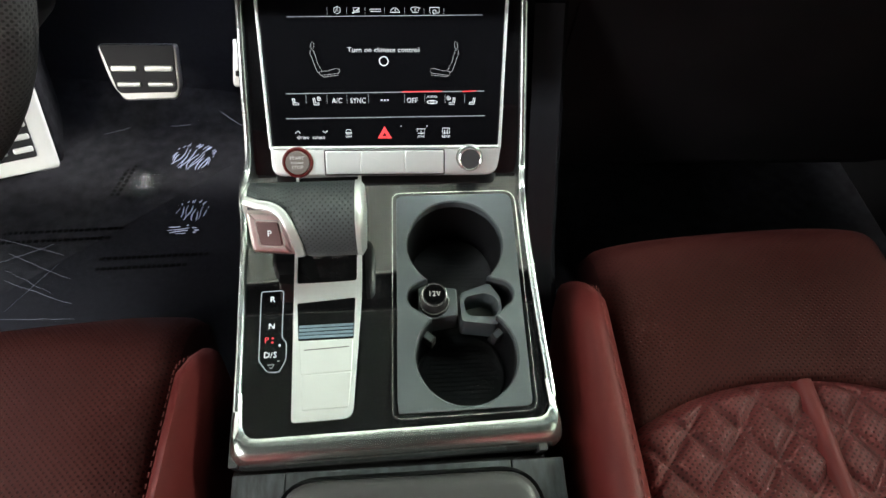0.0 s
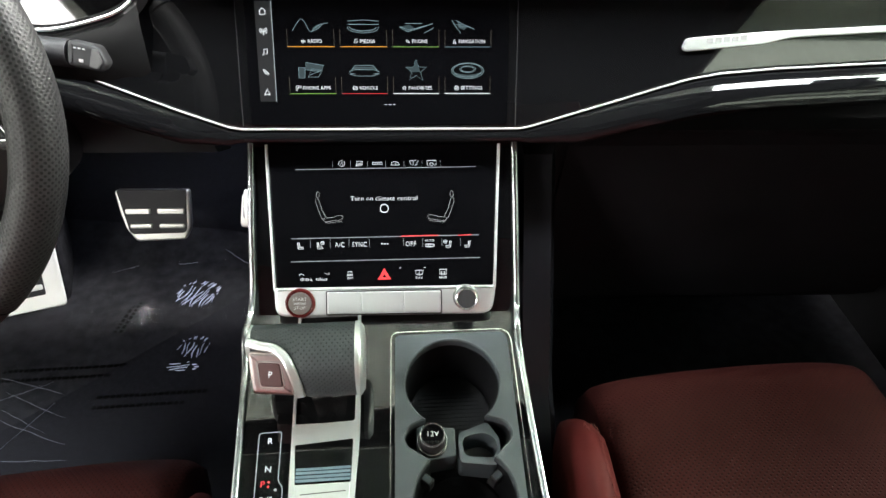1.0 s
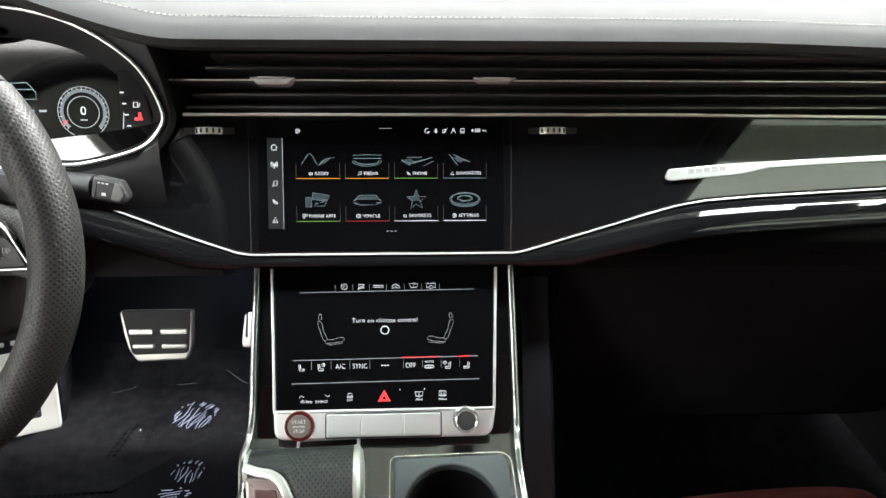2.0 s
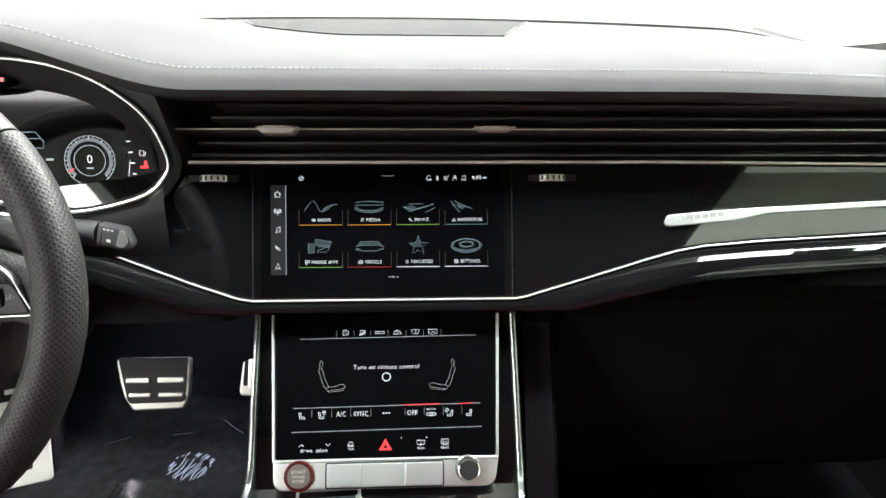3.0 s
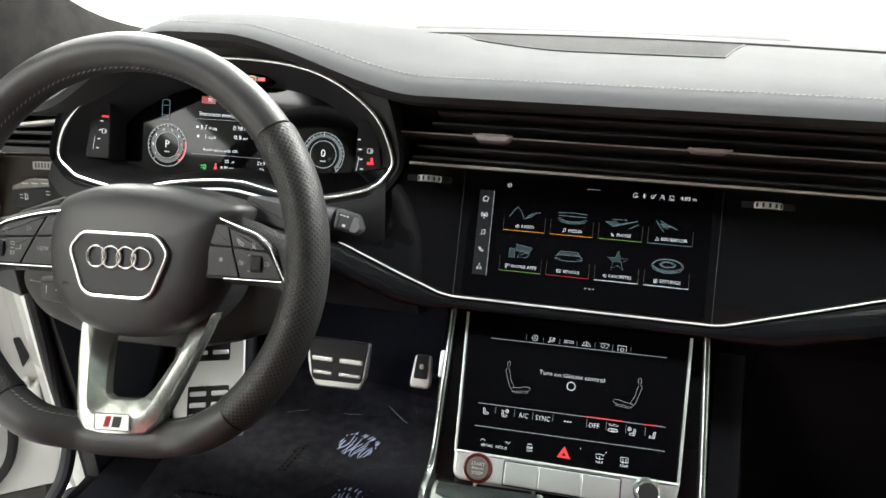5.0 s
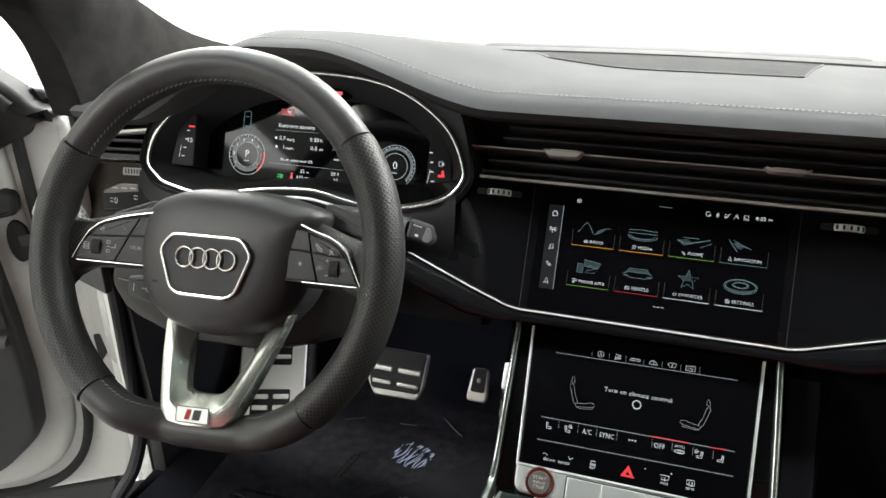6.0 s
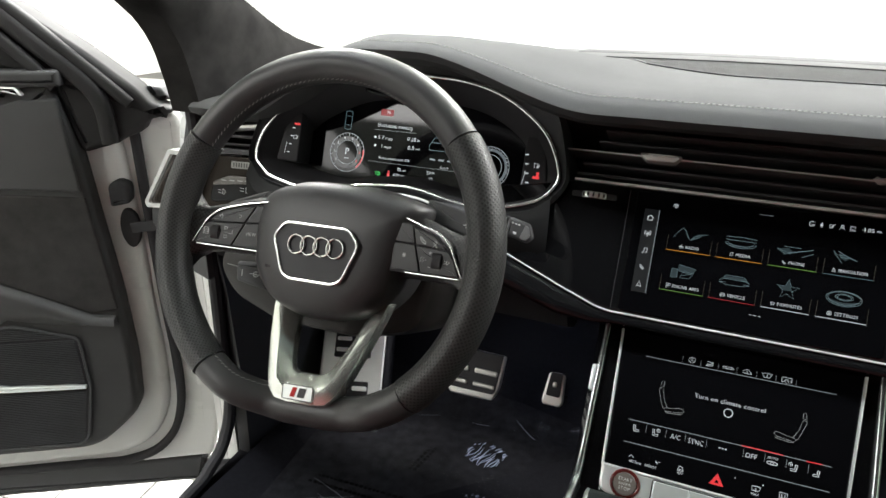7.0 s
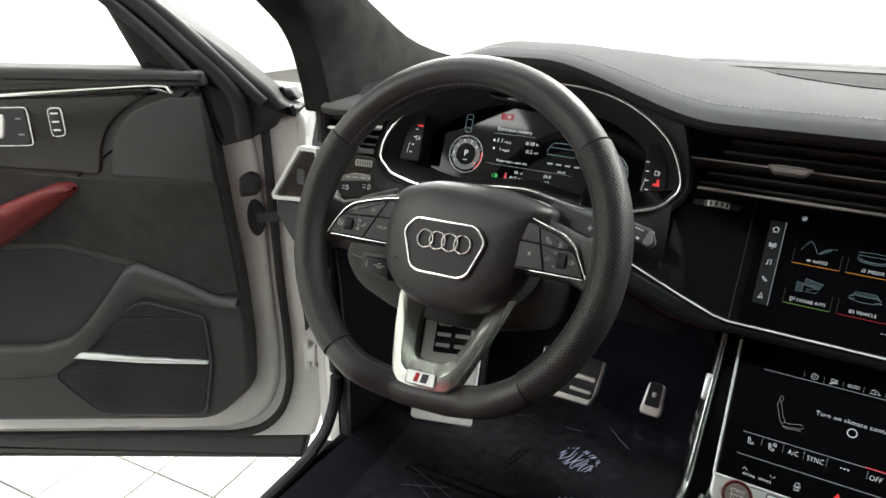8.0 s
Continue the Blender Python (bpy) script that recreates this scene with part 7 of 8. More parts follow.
def dash_speaker():
    m = leather("speaker_mesh", (0.07, 0.07, 0.07), 0.8, 600, 0.05, 0.05)
    m.holes(0.0040, 0.40, 0.0008, 0.08)
    T = thing("dash_speaker_grille", "grey perforated speaker grille set into the dash top", "speaker grille", (0, 0.25, 1.18))
    bm = bmesh.new()
    lay = bm.loops.layers.uv.verify()
    rows = []
    for j in range(13):
        row = []
        for i in range(41):
            u, v = i / 40, j / 12
            x = (-0.155 + 0.295 * u) * (1 - v) + (-0.232 + 0.430 * u) * v
            y = 0.152 * (1 - v) + (ledge_y(x) - 0.010) * v
            row.append(bm.verts.new((x, y, on_dash(x, y) + 0.0012)))
        rows.append(row)
    for a, b in zip(rows, rows[1:]):
        for i in range(40):
            f = bm.faces.new((a[i], a[i + 1], b[i + 1], b[i]))
            for lp in f.loops:
                lp[lay].uv = (lp.vert.co.x, lp.vert.co.y)
    part("mesh_plate", bm, m.m, T, "grey perforated plate")
    bm = bmesh.new()
    pts = []
    for v in (1.0, 0.75, 0.5, 0.25, 0.0):
        x = -0.155 * (1 - v) - 0.232 * v
        y = 0.152 * (1 - v) + (ledge_y(x) - 0.010) * v
        pts.append((x, y, on_dash(x, y) + 0.001))
    for i in range(1, 21):
        x = -0.155 + 0.295 * i / 20
        pts.append((x, 0.152, on_dash(x, 0.152) + 0.001))
    for v in (0.25, 0.5, 0.75, 1.0):
        x = 0.140 * (1 - v) + 0.198 * v
        y = 0.152 * (1 - v) + (ledge_y(x) - 0.010) * v
        pts.append((x, y, on_dash(x, y) + 0.001))
    tube(bm, pts, circle2(0, 0, 0.0009, 6))
    part("rim", bm, BLACK2, T, "dark rim")
    # defroster slot behind the ledge
    T = thing("defroster_slot", "wide shallow defroster tray under the windscreen", "defroster", (0, 0.47, 1.18))
    bm = bmesh.new()
    rings = []
    for i in range(25):
        x = -0.29 + 0.56 * i / 24
        y, z = dash_profile(x)[-1]
        rings.append([Vector((x, y + 0.055, z + 0.0058)), Vector((x, y + 0.058, z + 0.0072)), Vector((x, y + 0.125, z + 0.0060)), Vector((x, y + 0.150, z + 0.0042)), Vector((x, y + 0.150, z - 0.004)), Vector((x, y + 0.055, z - 0.002))])
    loft(bm, rings)
    part("tray", bm, RUBBER, T, "dark plastic tray")


dash_speaker()


# ------------------------------------------------------------------ windscreen
def windscreen():
    g = bpy.data.materials.new("clear_glass")
    g.use_nodes = True
    t = g.node_tree
    t.nodes.clear()
    o, mx, tr, gl = (t.nodes.new("ShaderNode" + k) for k in ("OutputMaterial", "MixShader", "BsdfTransparent", "BsdfGlossy"))
    gl.inputs["Roughness"].default_value = 0.02
    tr.inputs["Color"].default_value = (0.93, 0.96, 0.94, 1)
    mx.inputs[0].default_value = 0.05
    t.links.new(tr.outputs[0], mx.inputs[1])
    t.links.new(gl.outputs[0], mx.inputs[2])
    t.links.new(mx.outputs[0], o.inputs[0])
    bm = bmesh.new()
    rings = []
    for i in range(17):
        u = i / 16 * 2 - 1
        lo = Vector((0.74 * u, 0.80 - 0.34 * u * u, 1.115))
        hi = Vector((0.70 * u, -0.13 - 0.05 * u * u, 1.572))
        outer = [lo.lerp(hi, k / 6) + Vector((0, 0.004, 0.03 * math.sin(math.pi * k / 6))) for k in range(7)]
        rings.append(outer + [p + Vector((0, -0.002, -0.005)) for p in outer[::-1]])
    loft(bm, rings)
    ob = tagged(part("windscreen", bm, g, None, smooth=60), "clear curved windscreen above the dash", "windscreen", kind="structure")
    ob.visible_shadow = False


windscreen()


# ------------------------------------------------------------------ driver door
DOORGLOSS = Mat("umber_door_gloss", (0.015, 0.0125, 0.0110), 0.09, spec=0.5)
DOORGLOSS.vary_color(10, 0.85, 1.2)
DOORGLOSS.vary_rough(8, 0.06, 0.14)
DOORGLOSS.bump(DOORGLOSS.noise(5, 1), 0.08, 0.004)
DOORGLOSS = DOORGLOSS.m
DOORT = thing("driver_door", "open driver door with dark trim, red armrest and speaker grille", "car door", (-1.05, 0.03, 0.4))


def dpoly(bm, pts, z0, z1, edge=0.0, r=0.0, seg=5):
    """A plate on the door; points as distance from the hinge edge and height."""
    pts = [(-s, z) for s, z in pts]
    if r:
        pts = rounded(pts, [r] * len(pts) if not isinstance(r, (list, tuple)) else r, seg)
    area = sum(pts[i - 1][0] * pts[i][1] - pts[i][0] * pts[i - 1][1] for i in range(len(pts)))
    slab(bm, pts if area > 0 else pts[::-1], DOOR, z0, z1, edge)


def dline(bm, pts, w, h, z, per=6):
    path = smooth_path([DOOR @ Vector((-s, y, z)) for s, y in pts], per)
    tube(bm, path, rounded([(-w, -h), (w, -h), (w, h), (-w, h)], min(w, h) * 0.8, 3), up=DOOR.to_3x3() @ Vector((0, 0, 1)))


def door():
    nz = DOOR.to_3x3() @ Vector((0, 0, 1))
    bm = bmesh.new()
    dpoly(bm, [(-0.100, 1.060), (-0.155, 1.075), (-0.170, 0.95), (-0.165, 0.55), (-0.150, 0.40), (-0.130, 0.333), (0.0, 0.331), (1.1, 0.322), (1.1, 1.10), (-0.05, 1.10)], -0.15, -0.052, 0.010, [0.01, 0.02, 0.02, 0.03, 0.03, 0.012, 0.02, 0.02, 0.02, 0.01])
    part("door_shell", bm, WHITE, DOORT, "white painted door frame")
    # raised inner flange between the trim and the seal
    bm = bmesh.new()
    dpoly(bm, [(-0.060, 1.05), (-0.068, 0.90), (-0.068, 0.72), (-0.072, 0.59), (-0.066, 0.480), (-0.032, 0.405), (0.035, 0.363), (0.2, 0.357), (1.1, 0.350), (1.1, 1.05)], -0.10, -0.040, 0.016, [0.01, 0.03, 0.03, 0.04, 0.05, 0.06, 0.05, 0.02, 0.02, 0.02])
    part("door_flange", bm, WHITE, DOORT, "white painted inner flange")
    bm = bmesh.new()
    dline(bm, [(-0.082, 1.06), (-0.083, 0.90), (-0.085, 0.72), (-0.089, 0.59), (-0.083, 0.474), (-0.047, 0.390), (0.03, 0.348), (0.2, 0.343), (1.1, 0.336)], 0.008, 0.012, -0.050)
    part("door_seal", bm, RUBBER, DOORT, "black rubber door seal")
    bm = bmesh.new()
    dpoly(bm, [(-0.118, 0.331), (-0.100, 0.262), (1.1, 0.270), (1.1, 0.324), (0.0, 0.331)], -0.16, -0.060, 0.01, 0.006)
    part("rocker_cladding", bm, BLACK2, DOORT, "black lower door cladding")
    bm = bmesh.new()
    dpoly(bm, [(0.02, 1.13), (0.0, 1.017), (-0.0075, 0.914), (-0.0214, 0.75), (-0.0256, 0.61), (-0.018, 0.50), (0.010, 0.470), (0.072, 0.4155), (1.05, 0.408), (1.05, 1.13)], -0.05, 0.0, 0.012, [0.01, 0.02, 0.03, 0.03, 0.03, 0.05, 0.03, 0.04, 0.02, 0.02])
    part("trim_board", bm, DOORBLACK, DOORT, "dark grey door trim board")
    bm = bmesh.new()
    dpoly(bm, [(0.0, 1.152), (0.0, 1.126), (1.05, 1.10), (1.05, 1.148), (0.4, 1.157)], -0.06, 0.012, 0.008, 0.006)
    part("belt_rail", bm, DOORBLACK, DOORT, "dark soft belt rail")
    # chrome line under the belt
    bm = bmesh.new()
    dpoly(bm, [(0.060, 1.112), (0.068, 1.126), (0.10, 1.128), (0.36, 1.110), (1.04, 1.075), (1.04, 1.0705), (0.36, 1.1045), (0.11, 1.1215), (0.085, 1.119)], 0.0, 0.012, 0.002, 0.003, 3)
    part("chrome_line", bm, STRIP, DOORT, "satin chrome belt line")
    # glossy insert
    bm = bmesh.new()
    dpoly(bm, [(0.085, 1.114), (0.115, 1.104), (0.165, 1.075), (0.200, 1.030), (0.214, 0.965), (0.40, 0.978), (1.04, 0.99), (1.04, 1.068), (0.36, 1.101)], -0.004, 0.006, 0.003, [0.004, 0.02, 0.03, 0.04, 0.01, 0.02, 0, 0, 0.02])
    ins = part("gloss_insert", bm, DOORGLOSS, DOORT, "dark umber gloss insert")
    bm = bmesh.new()
    dpoly(bm, [(0.014, 1.106), (0.006, 0.947), (0.195, 0.961), (0.182, 1.031), (0.149, 1.073), (0.104, 1.095), (0.072, 1.104)], -0.004, 0.004, 0.003, [0.006, 0.004, 0.004, 0.03, 0.03, 0.02, 0.006])
    part("soft_quarter", bm, leather("charcoal_quarter", (0.045, 0.045, 0.045), 0.6).m, DOORT, "charcoal soft quarter panel")
    # suede field
    bm = bmesh.new()
    dpoly(bm, [(0.001, 0.938), (-0.016, 0.722), (0.03, 0.716), (0.18, 0.790), (0.32, 0.825), (1.04, 0.82), (1.04, 0.975), (0.42, 0.972), (0.22, 0.955)], -0.004, 0.003, 0.003, 0.004)
    part("suede_field", bm, SUEDE, DOORT, "brown grey suede field")
    # armrest
    bm = bmesh.new()
    rings = []
    for s, zt, zb, d in ((0.262, 0.944, 0.936, 0.012), (0.272, 0.950, 0.926, 0.030), (0.30, 0.948, 0.905, 0.055), (0.36, 0.925, 0.862, 0.072), (0.44, 0.893, 0.812, 0.080), (0.60, 0.86, 0.775, 0.082), (1.0, 0.85, 0.77, 0.08)):
        zm = (zt + zb) / 2
        rings.append([DOOR @ Vector((-s, *q)) for q in ((zb, 0.0), (zb, d * 0.75), (zb + 0.008, d), (zm, d + 0.004), (zt - 0.008, d), (zt, d * 0.7), (zt, 0.0))])
    loft(bm, rings)
    part("armrest", bm, RED, DOORT, "red leather armrest", smooth=60)
    # pocket with a raised lip
    bm = bmesh.new()
    dpoly(bm, [(0.19, 0.775), (0.315, 0.640), (0.38, 0.610), (1.04, 0.605), (1.04, 0.79), (0.32, 0.815)], -0.002, 0.002, 0.0, 0.01)
    part("pocket_floor", bm, RUBBER, DOORT, "black pocket recess")
    bm = bmesh.new()
    rings = []
    for s, z0, z1 in ((-0.010, 0.71, 0.694), (0.03, 0.714, 0.694), (0.10, 0.752, 0.700), (0.175, 0.787, 0.715), (0.20, 0.778, 0.700), (0.25, 0.715, 0.650), (0.30, 0.655, 0.600), (0.34, 0.622, 0.565), (0.40, 0.606, 0.53), (1.04, 0.600, 0.50)):
        rings.append([DOOR @ Vector((-s, *q)) for q in ((z0, 0.0), (z0 - 0.004, 0.016), (z0 - 0.014, 0.020), ((z0 + z1) / 2 - 0.004, 0.016), (z1, 0.006), (z1 - 0.003, -0.004))])
    loft(bm, rings)
    part("pocket_lip", bm, DOORBLACK, DOORT, "dark grey moulded pocket lip", smooth=60)
    # speaker
    o = [(0.185, 0.706), (0.062, 0.668), (0.060, 0.56), (0.086, 0.432), (0.31, 0.434), (0.392, 0.529), (0.33, 0.60)]
    bm = bmesh.new()
    dpoly(bm, o, -0.002, 0.003, 0.002, [0.03, 0.012, 0.01, 0.03, 0.03, 0.02, 0.02])
    sp = part("speaker_grille", bm, RUBBER, DOORT, "black speaker grille")
    po = [(-s, z) for s, z in o]
    def span(z):
        xs = []
        for i in range(len(po)):
            (x0, z0), (x1, z1) = po[i - 1], po[i]
            if (z0 - z) * (z1 - z) < 0:
                xs.append(x0 + (x1 - x0) * (z - z0) / (z1 - z0))
        return (min(xs), max(xs)) if len(xs) >= 2 else None
    bm = bmesh.new()
    for k in range(70):
        z = 0.440 + 0.0038 * k
        q = span(z)
        if q:
            tube(bm, [DOOR @ Vector((q[0] + 0.008, z, 0.0045)), DOOR @ Vector((q[1] - 0.008, z, 0.0045))], [(-0.0009, -0.001), (0.0009, -0.001), (0.0, 0.0012)], up=nz)
    tagged(part("grille_rib", bm, BLACK2, sp, "fine grille ribs", smooth=0), kind="stuff")
    bm = bmesh.new()
    path = [DOOR @ Vector((x, z, 0.004)) for x, z in rounded(po, [0.03, 0.012, 0.01, 0.03, 0.03, 0.02, 0.02], 5)]
    tube(bm, path, circle2(0, 0, 0.0028, 6), up=nz, closed=True, caps=False)
    part("grille_frame", bm, BLACK2, sp, "raised dark frame")
    bm = bmesh.new()
    dpoly(bm, [(0.345, 0.575), (0.334, 0.591), (0.20, 0.577), (0.066, 0.569), (0.066, 0.561), (0.20, 0.564)], 0.003, 0.010, 0.002, 0.002, 3)
    part("speaker_strip", bm, SATIN, sp, "satin aluminium strip")
    # switches
    for (s0, s1, z0, z1), n in (((0.322, 0.420, 1.019, 1.087), 2), ((0.261, 0.285, 1.037, 1.087), 3)):
        bm = bmesh.new()
        path = [DOOR @ Vector((x, z, 0.008)) for x, z in rounded([(-s1, z0 - 0.002), (-s0, z0), (-s0, z1), (-s1, z1 - 0.002)], 0.008, 4)]
        tube(bm, path, circle2(0, 0, 0.0016, 6), up=nz, closed=True, caps=False)
        fr = part("switch_frame", bm, CHROME, DOORT, "chrome switch frame")
        bm = bmesh.new()
        dpoly(bm, [(s0 + 0.002, z0 + 0.002), (s0 + 0.002, z1 - 0.002), (s1 - 0.002, z1 - 0.003), (s1 - 0.002, z0 + 0.001)], 0.005, 0.010, 0.002, 0.006)
        part("switch", bm, BLACK, fr, "black switch")
        bm = bmesh.new()
        for k in range(n):
            zz = z0 + (z1 - z0) * (k + 0.7) / (n + 0.4)
            ss = s0 + 0.006 if n == 3 else s0 + 0.012
            box(bm, -ss - (0.013 if n == 3 else 0.010), -ss, zz - 0.0015, zz + 0.0015, 0.010, 0.011, m=DOOR)
        part("switch_mark", bm, SATIN if n == 3 else PRINT_DIM, fr, smooth=0)
    bm = bmesh.new()
    dpoly(bm, [(0.37, 1.03), (0.36, 1.075), (0.50, 1.07), (0.50, 1.04)], 0.004, 0.012, 0.003, 0.01)
    part("door_release", bm, SATIN, DOORT, "satin door release")
    # window frame
    bm = bmesh.new()
    dpoly(bm, [(-0.062, 1.027), (-0.087, 1.040), (-0.106, 1.046), (-0.114, 1.064), (-0.155, 1.076), (-0.158, 1.084), (-0.126, 1.093), (-0.110, 1.117), (-0.035, 1.181), (0.065, 1.256), (0.32, 1.44), (0.42, 1.44), (0.17, 1.268), (0.117, 1.150), (0.02, 1.12), (-0.005, 1.012)], -0.075, -0.010, 0.012, [0.015, 0.01, 0.012, 0.015, 0.003, 0.003, 0.015, 0.02, 0.02, 0, 0, 0, 0, 0.004, 0.004, 0.01])
    part("window_frame", bm, FRAMEBLACK, DOORT, "black window frame and mirror base")
    for pts, w, z in (([(-0.055, 1.03), (-0.045, 1.11), (0.03, 1.19), (0.13, 1.28), (0.36, 1.44)], 0.014, -0.008), ([(-0.095, 1.095), (-0.04, 1.150), (0.09, 1.268), (0.33, 1.44)], 0.010, -0.012)):
        bm = bmesh.new()
        dline(bm, pts, w, 0.012, z)
        part("window_seal", bm, FRAMEBLACK, DOORT, "black rubber window seal")
    bm = bmesh.new()
    dpoly(bm, [(-0.110, 1.119), (-0.134, 1.115), (-0.150, 1.094), (-0.124, 1.090)], -0.10, -0.055, 0.006, 0.005)
    part("mirror_bracket", bm, BLACK2, DOORT, "dark grey mirror bracket")
    bm = bmesh.new()
    dline(bm, [(0.012, 1.125), (0.055, 1.175), (0.105, 1.225), (0.175, 1.285), (0.38, 1.44)], 0.010, 0.008, 0.0)
    part("frame_trim", bm, FRAMEBLACK, DOORT, "dark grey frame trim")
    # stop cap and check strap
    bm = bmesh.new()
    dpoly(bm, [(-0.030, 0.952), (-0.029, 0.912), (-0.064, 0.918), (-0.067, 0.951), (-0.050, 0.962)], -0.045, -0.018, 0.007, 0.008)
    part("stop_buffer", bm, RUBBER, DOORT, "black rubber buffer")
    bm = bmesh.new()
    dpoly(bm, [(-0.051 - 0.017 * math.cos(a), 0.867 + 0.038 * math.sin(a)) for a in [2 * math.pi * i / 20 for i in range(20)]], -0.046, -0.034, 0.003)
    part("strap_boot", bm, RUBBER, DOORT, "black check strap boot")
    bm = bmesh.new()
    tube(bm, [DOOR @ Vector((0.054, 0.868, -0.034)), DOOR @ Vector((0.092, 0.872, -0.030)), DOOR @ Vector((0.150, 0.876, -0.034))], rounded([(-0.010, -0.003), (0.010, -0.003), (0.010, 0.003), (-0.010, 0.003)], 0.002, 2), up=nz)
    part("check_strap", bm, BLACK, DOORT, "black check strap")
    bm = bmesh.new()
    dpoly(bm, [(-0.126, 0.668), (-0.137, 0.668), (-0.143, 0.626), (-0.128, 0.606)], -0.056, -0.0505, 0.0, 0.004)
    part("shell_slot", bm, RUBBER, DOORT, "dark slot in the painted frame")
    bm = bmesh.new()
    box(bm, 0.128, 0.165, 0.540, 0.572, -0.060, -0.034, 0.005, DOOR)
    box(bm, 0.122, 0.134, 0.518, 0.588, -0.060, -0.040, 0.004, DOOR)
    box(bm, 0.142, 0.150, 0.532, 0.580, -0.056, -0.026, 0.003, DOOR)
    hg = part("lower_hinge", bm, WHITE, DOORT, "white painted hinge")
    bm = bmesh.new()
    m = DOOR @ pose(0.153, 0.529, -0.047)
    disc(bm, m, 0, 0, 0.006, -0.01, 0.006, 0.002, 14)
    part("hinge_bolt", bm, RUBBER, hg, "dark hinge bolt hole")


door()


# ------------------------------------------------------------------ footwell
def footwell():
    def pedal(name, label, F, o, i_, slots, mat=STEEL):
        T = thing(name, label, "pedal", tuple(F.translation))
        bm = bmesh.new()
        slab(bm, rounded(o, 0.006, 4), F, -0.012, 0.0, 0.003)
        part("pad", bm, mat, T, "brushed steel pad")
        bm = bmesh.new()
        slab(bm, rounded(i_, 0.004, 4), F, -0.004, 0.002, 0.001)
        rb = part("rubber_field", bm, RUBBER, T, "black rubber field")
        for x0, x1, y0, y1 in slots:
            bm = bmesh.new()
            slab(bm, rounded([(x0, y1), (x0, y0), (x1, y0), (x1, y1)], 0.003, 3), F, 0.0, 0.005, 0.002)
            part("grip_bar", bm, mat, rb, "raised steel bar")
        return T
    B = lean((-0.428, 0.291, 0.588), 19)
    t = pedal("brake_pedal", "brushed steel brake pedal with raised grip bars", B, [(-0.062, 0.044), (-0.058, 0.004), (-0.052, -0.026), (-0.038, -0.050), (0.050, -0.047), (0.061, -0.022), (0.066, 0.044)], [(-0.0575, 0.0455), (-0.046, -0.031), (-0.040, -0.036), (0.049, -0.034), (0.054, -0.029), (0.062, 0.0455)], [(-0.047, -0.004, 0.002, 0.012), (0.008, 0.055, 0.002, 0.012), (-0.043, -0.004, -0.024, -0.016), (0.008, 0.052, -0.024, -0.016)])
    bm = bmesh.new()
    tube(bm, [B @ Vector((0.0, 0.0, -0.01)), (-0.438, 0.36, 0.555), (-0.450, 0.45, 0.500)], rounded([(-0.012, -0.006), (0.012, -0.006), (0.012, 0.006), (-0.012, 0.006)], 0.003, 2))
    part("arm", bm, RUBBER, t, "black pedal arm")
    G = lean((-0.266, 0.342, 0.618), 30)
    t = pedal("accelerator_pedal", "narrow steel accelerator pedal with rubber field", G, [(-0.015, -0.018), (-0.021, -0.072), (-0.018, -0.080), (0.016, -0.080), (0.020, -0.070), (0.016, -0.018)], [(-0.011, -0.016), (-0.014, -0.062), (0.013, -0.062), (0.012, -0.016)], [(-0.004, 0.004, -0.044, -0.034)])
    bm = bmesh.new()
    tube(bm, [G @ Vector((0, -0.06, -0.010)), G @ Vector((0, -0.06, -0.030)), (-0.268, 0.44, 0.48)], rounded([(-0.008, -0.004), (0.008, -0.004), (0.008, 0.004), (-0.008, 0.004)], 0.002, 2))
    part("arm", bm, RUBBER, t, "black pedal arm")
    R = frame_of(Vector((-0.674, 0.208, 0.430)), Vector((0.950, 0.312, 0)), Vector((-0.200, 0.611, 0.766)), Vector((0.239, -0.728, 0.643)))
    T = pedal("footrest", "steel footrest plate with rubber grip bars, partly film covered", R, [(-0.068, 0.26), (-0.068, 0.0), (0.068, 0.0), (0.068, 0.26)], [(-0.040, 0.100), (-0.040, 0.026), (0.040, 0.026), (0.040, 0.100)], [(-0.036, -0.004, 0.036, 0.046), (0.006, 0.038, 0.036, 0.046), (-0.036, -0.004, 0.058, 0.068), (0.006, 0.038, 0.058, 0.068), (-0.036, -0.004, 0.080, 0.090), (0.006, 0.038, 0.080, 0.090)], FOOTSTEEL)
    bm = bmesh.new()
    slab(bm, rounded([(-0.040, 0.25), (-0.040, 0.150), (0.040, 0.150), (0.040, 0.25)], 0.004, 3), R, -0.004, 0.002, 0.001)
    rb = part("rubber_field", bm, RUBBER, T, "black rubber field")
    for y in (0.162, 0.186, 0.210, 0.234):
        for x0, x1 in ((-0.036, -0.004), (0.006, 0.038)):
            bm = bmesh.new()
            slab(bm, rounded([(x0, y + 0.009), (x0, y), (x1, y), (x1, y + 0.009)], 0.003, 3), R, 0.0, 0.005, 0.002)
            part("grip_bar", bm, FOOTSTEEL, rb, "raised steel bar")
    bm = bmesh.new()
    box(bm, -0.075, 0.075, -0.03, 0.28, -0.12, -0.010, 0.01, R)
    part("footrest_base", bm, CARPET, T, "carpeted base")

    # mat and the crumpled protective film on it
    def ground(x, y):
        z = 0.425 + 0.05 * sstep(0.34, 0.48, y) + 0.14 * sstep(0.40, 0.64, y)
        return z + 0.030 * sstep(-0.70, -0.80, x)
    T = thing("floor_mat", "black floor mat under a crumpled clear protective film", "floor mat", (-0.47, 0.0, 0.42))
    bm = bmesh.new()
    rows = [[bm.verts.new((-0.79 + 0.62 * i / 50, -0.42 + 1.02 * k / 50, ground(-0.79 + 0.62 * i / 50, -0.42 + 1.02 * k / 50))) for i in range(51)] for k in range(51)]
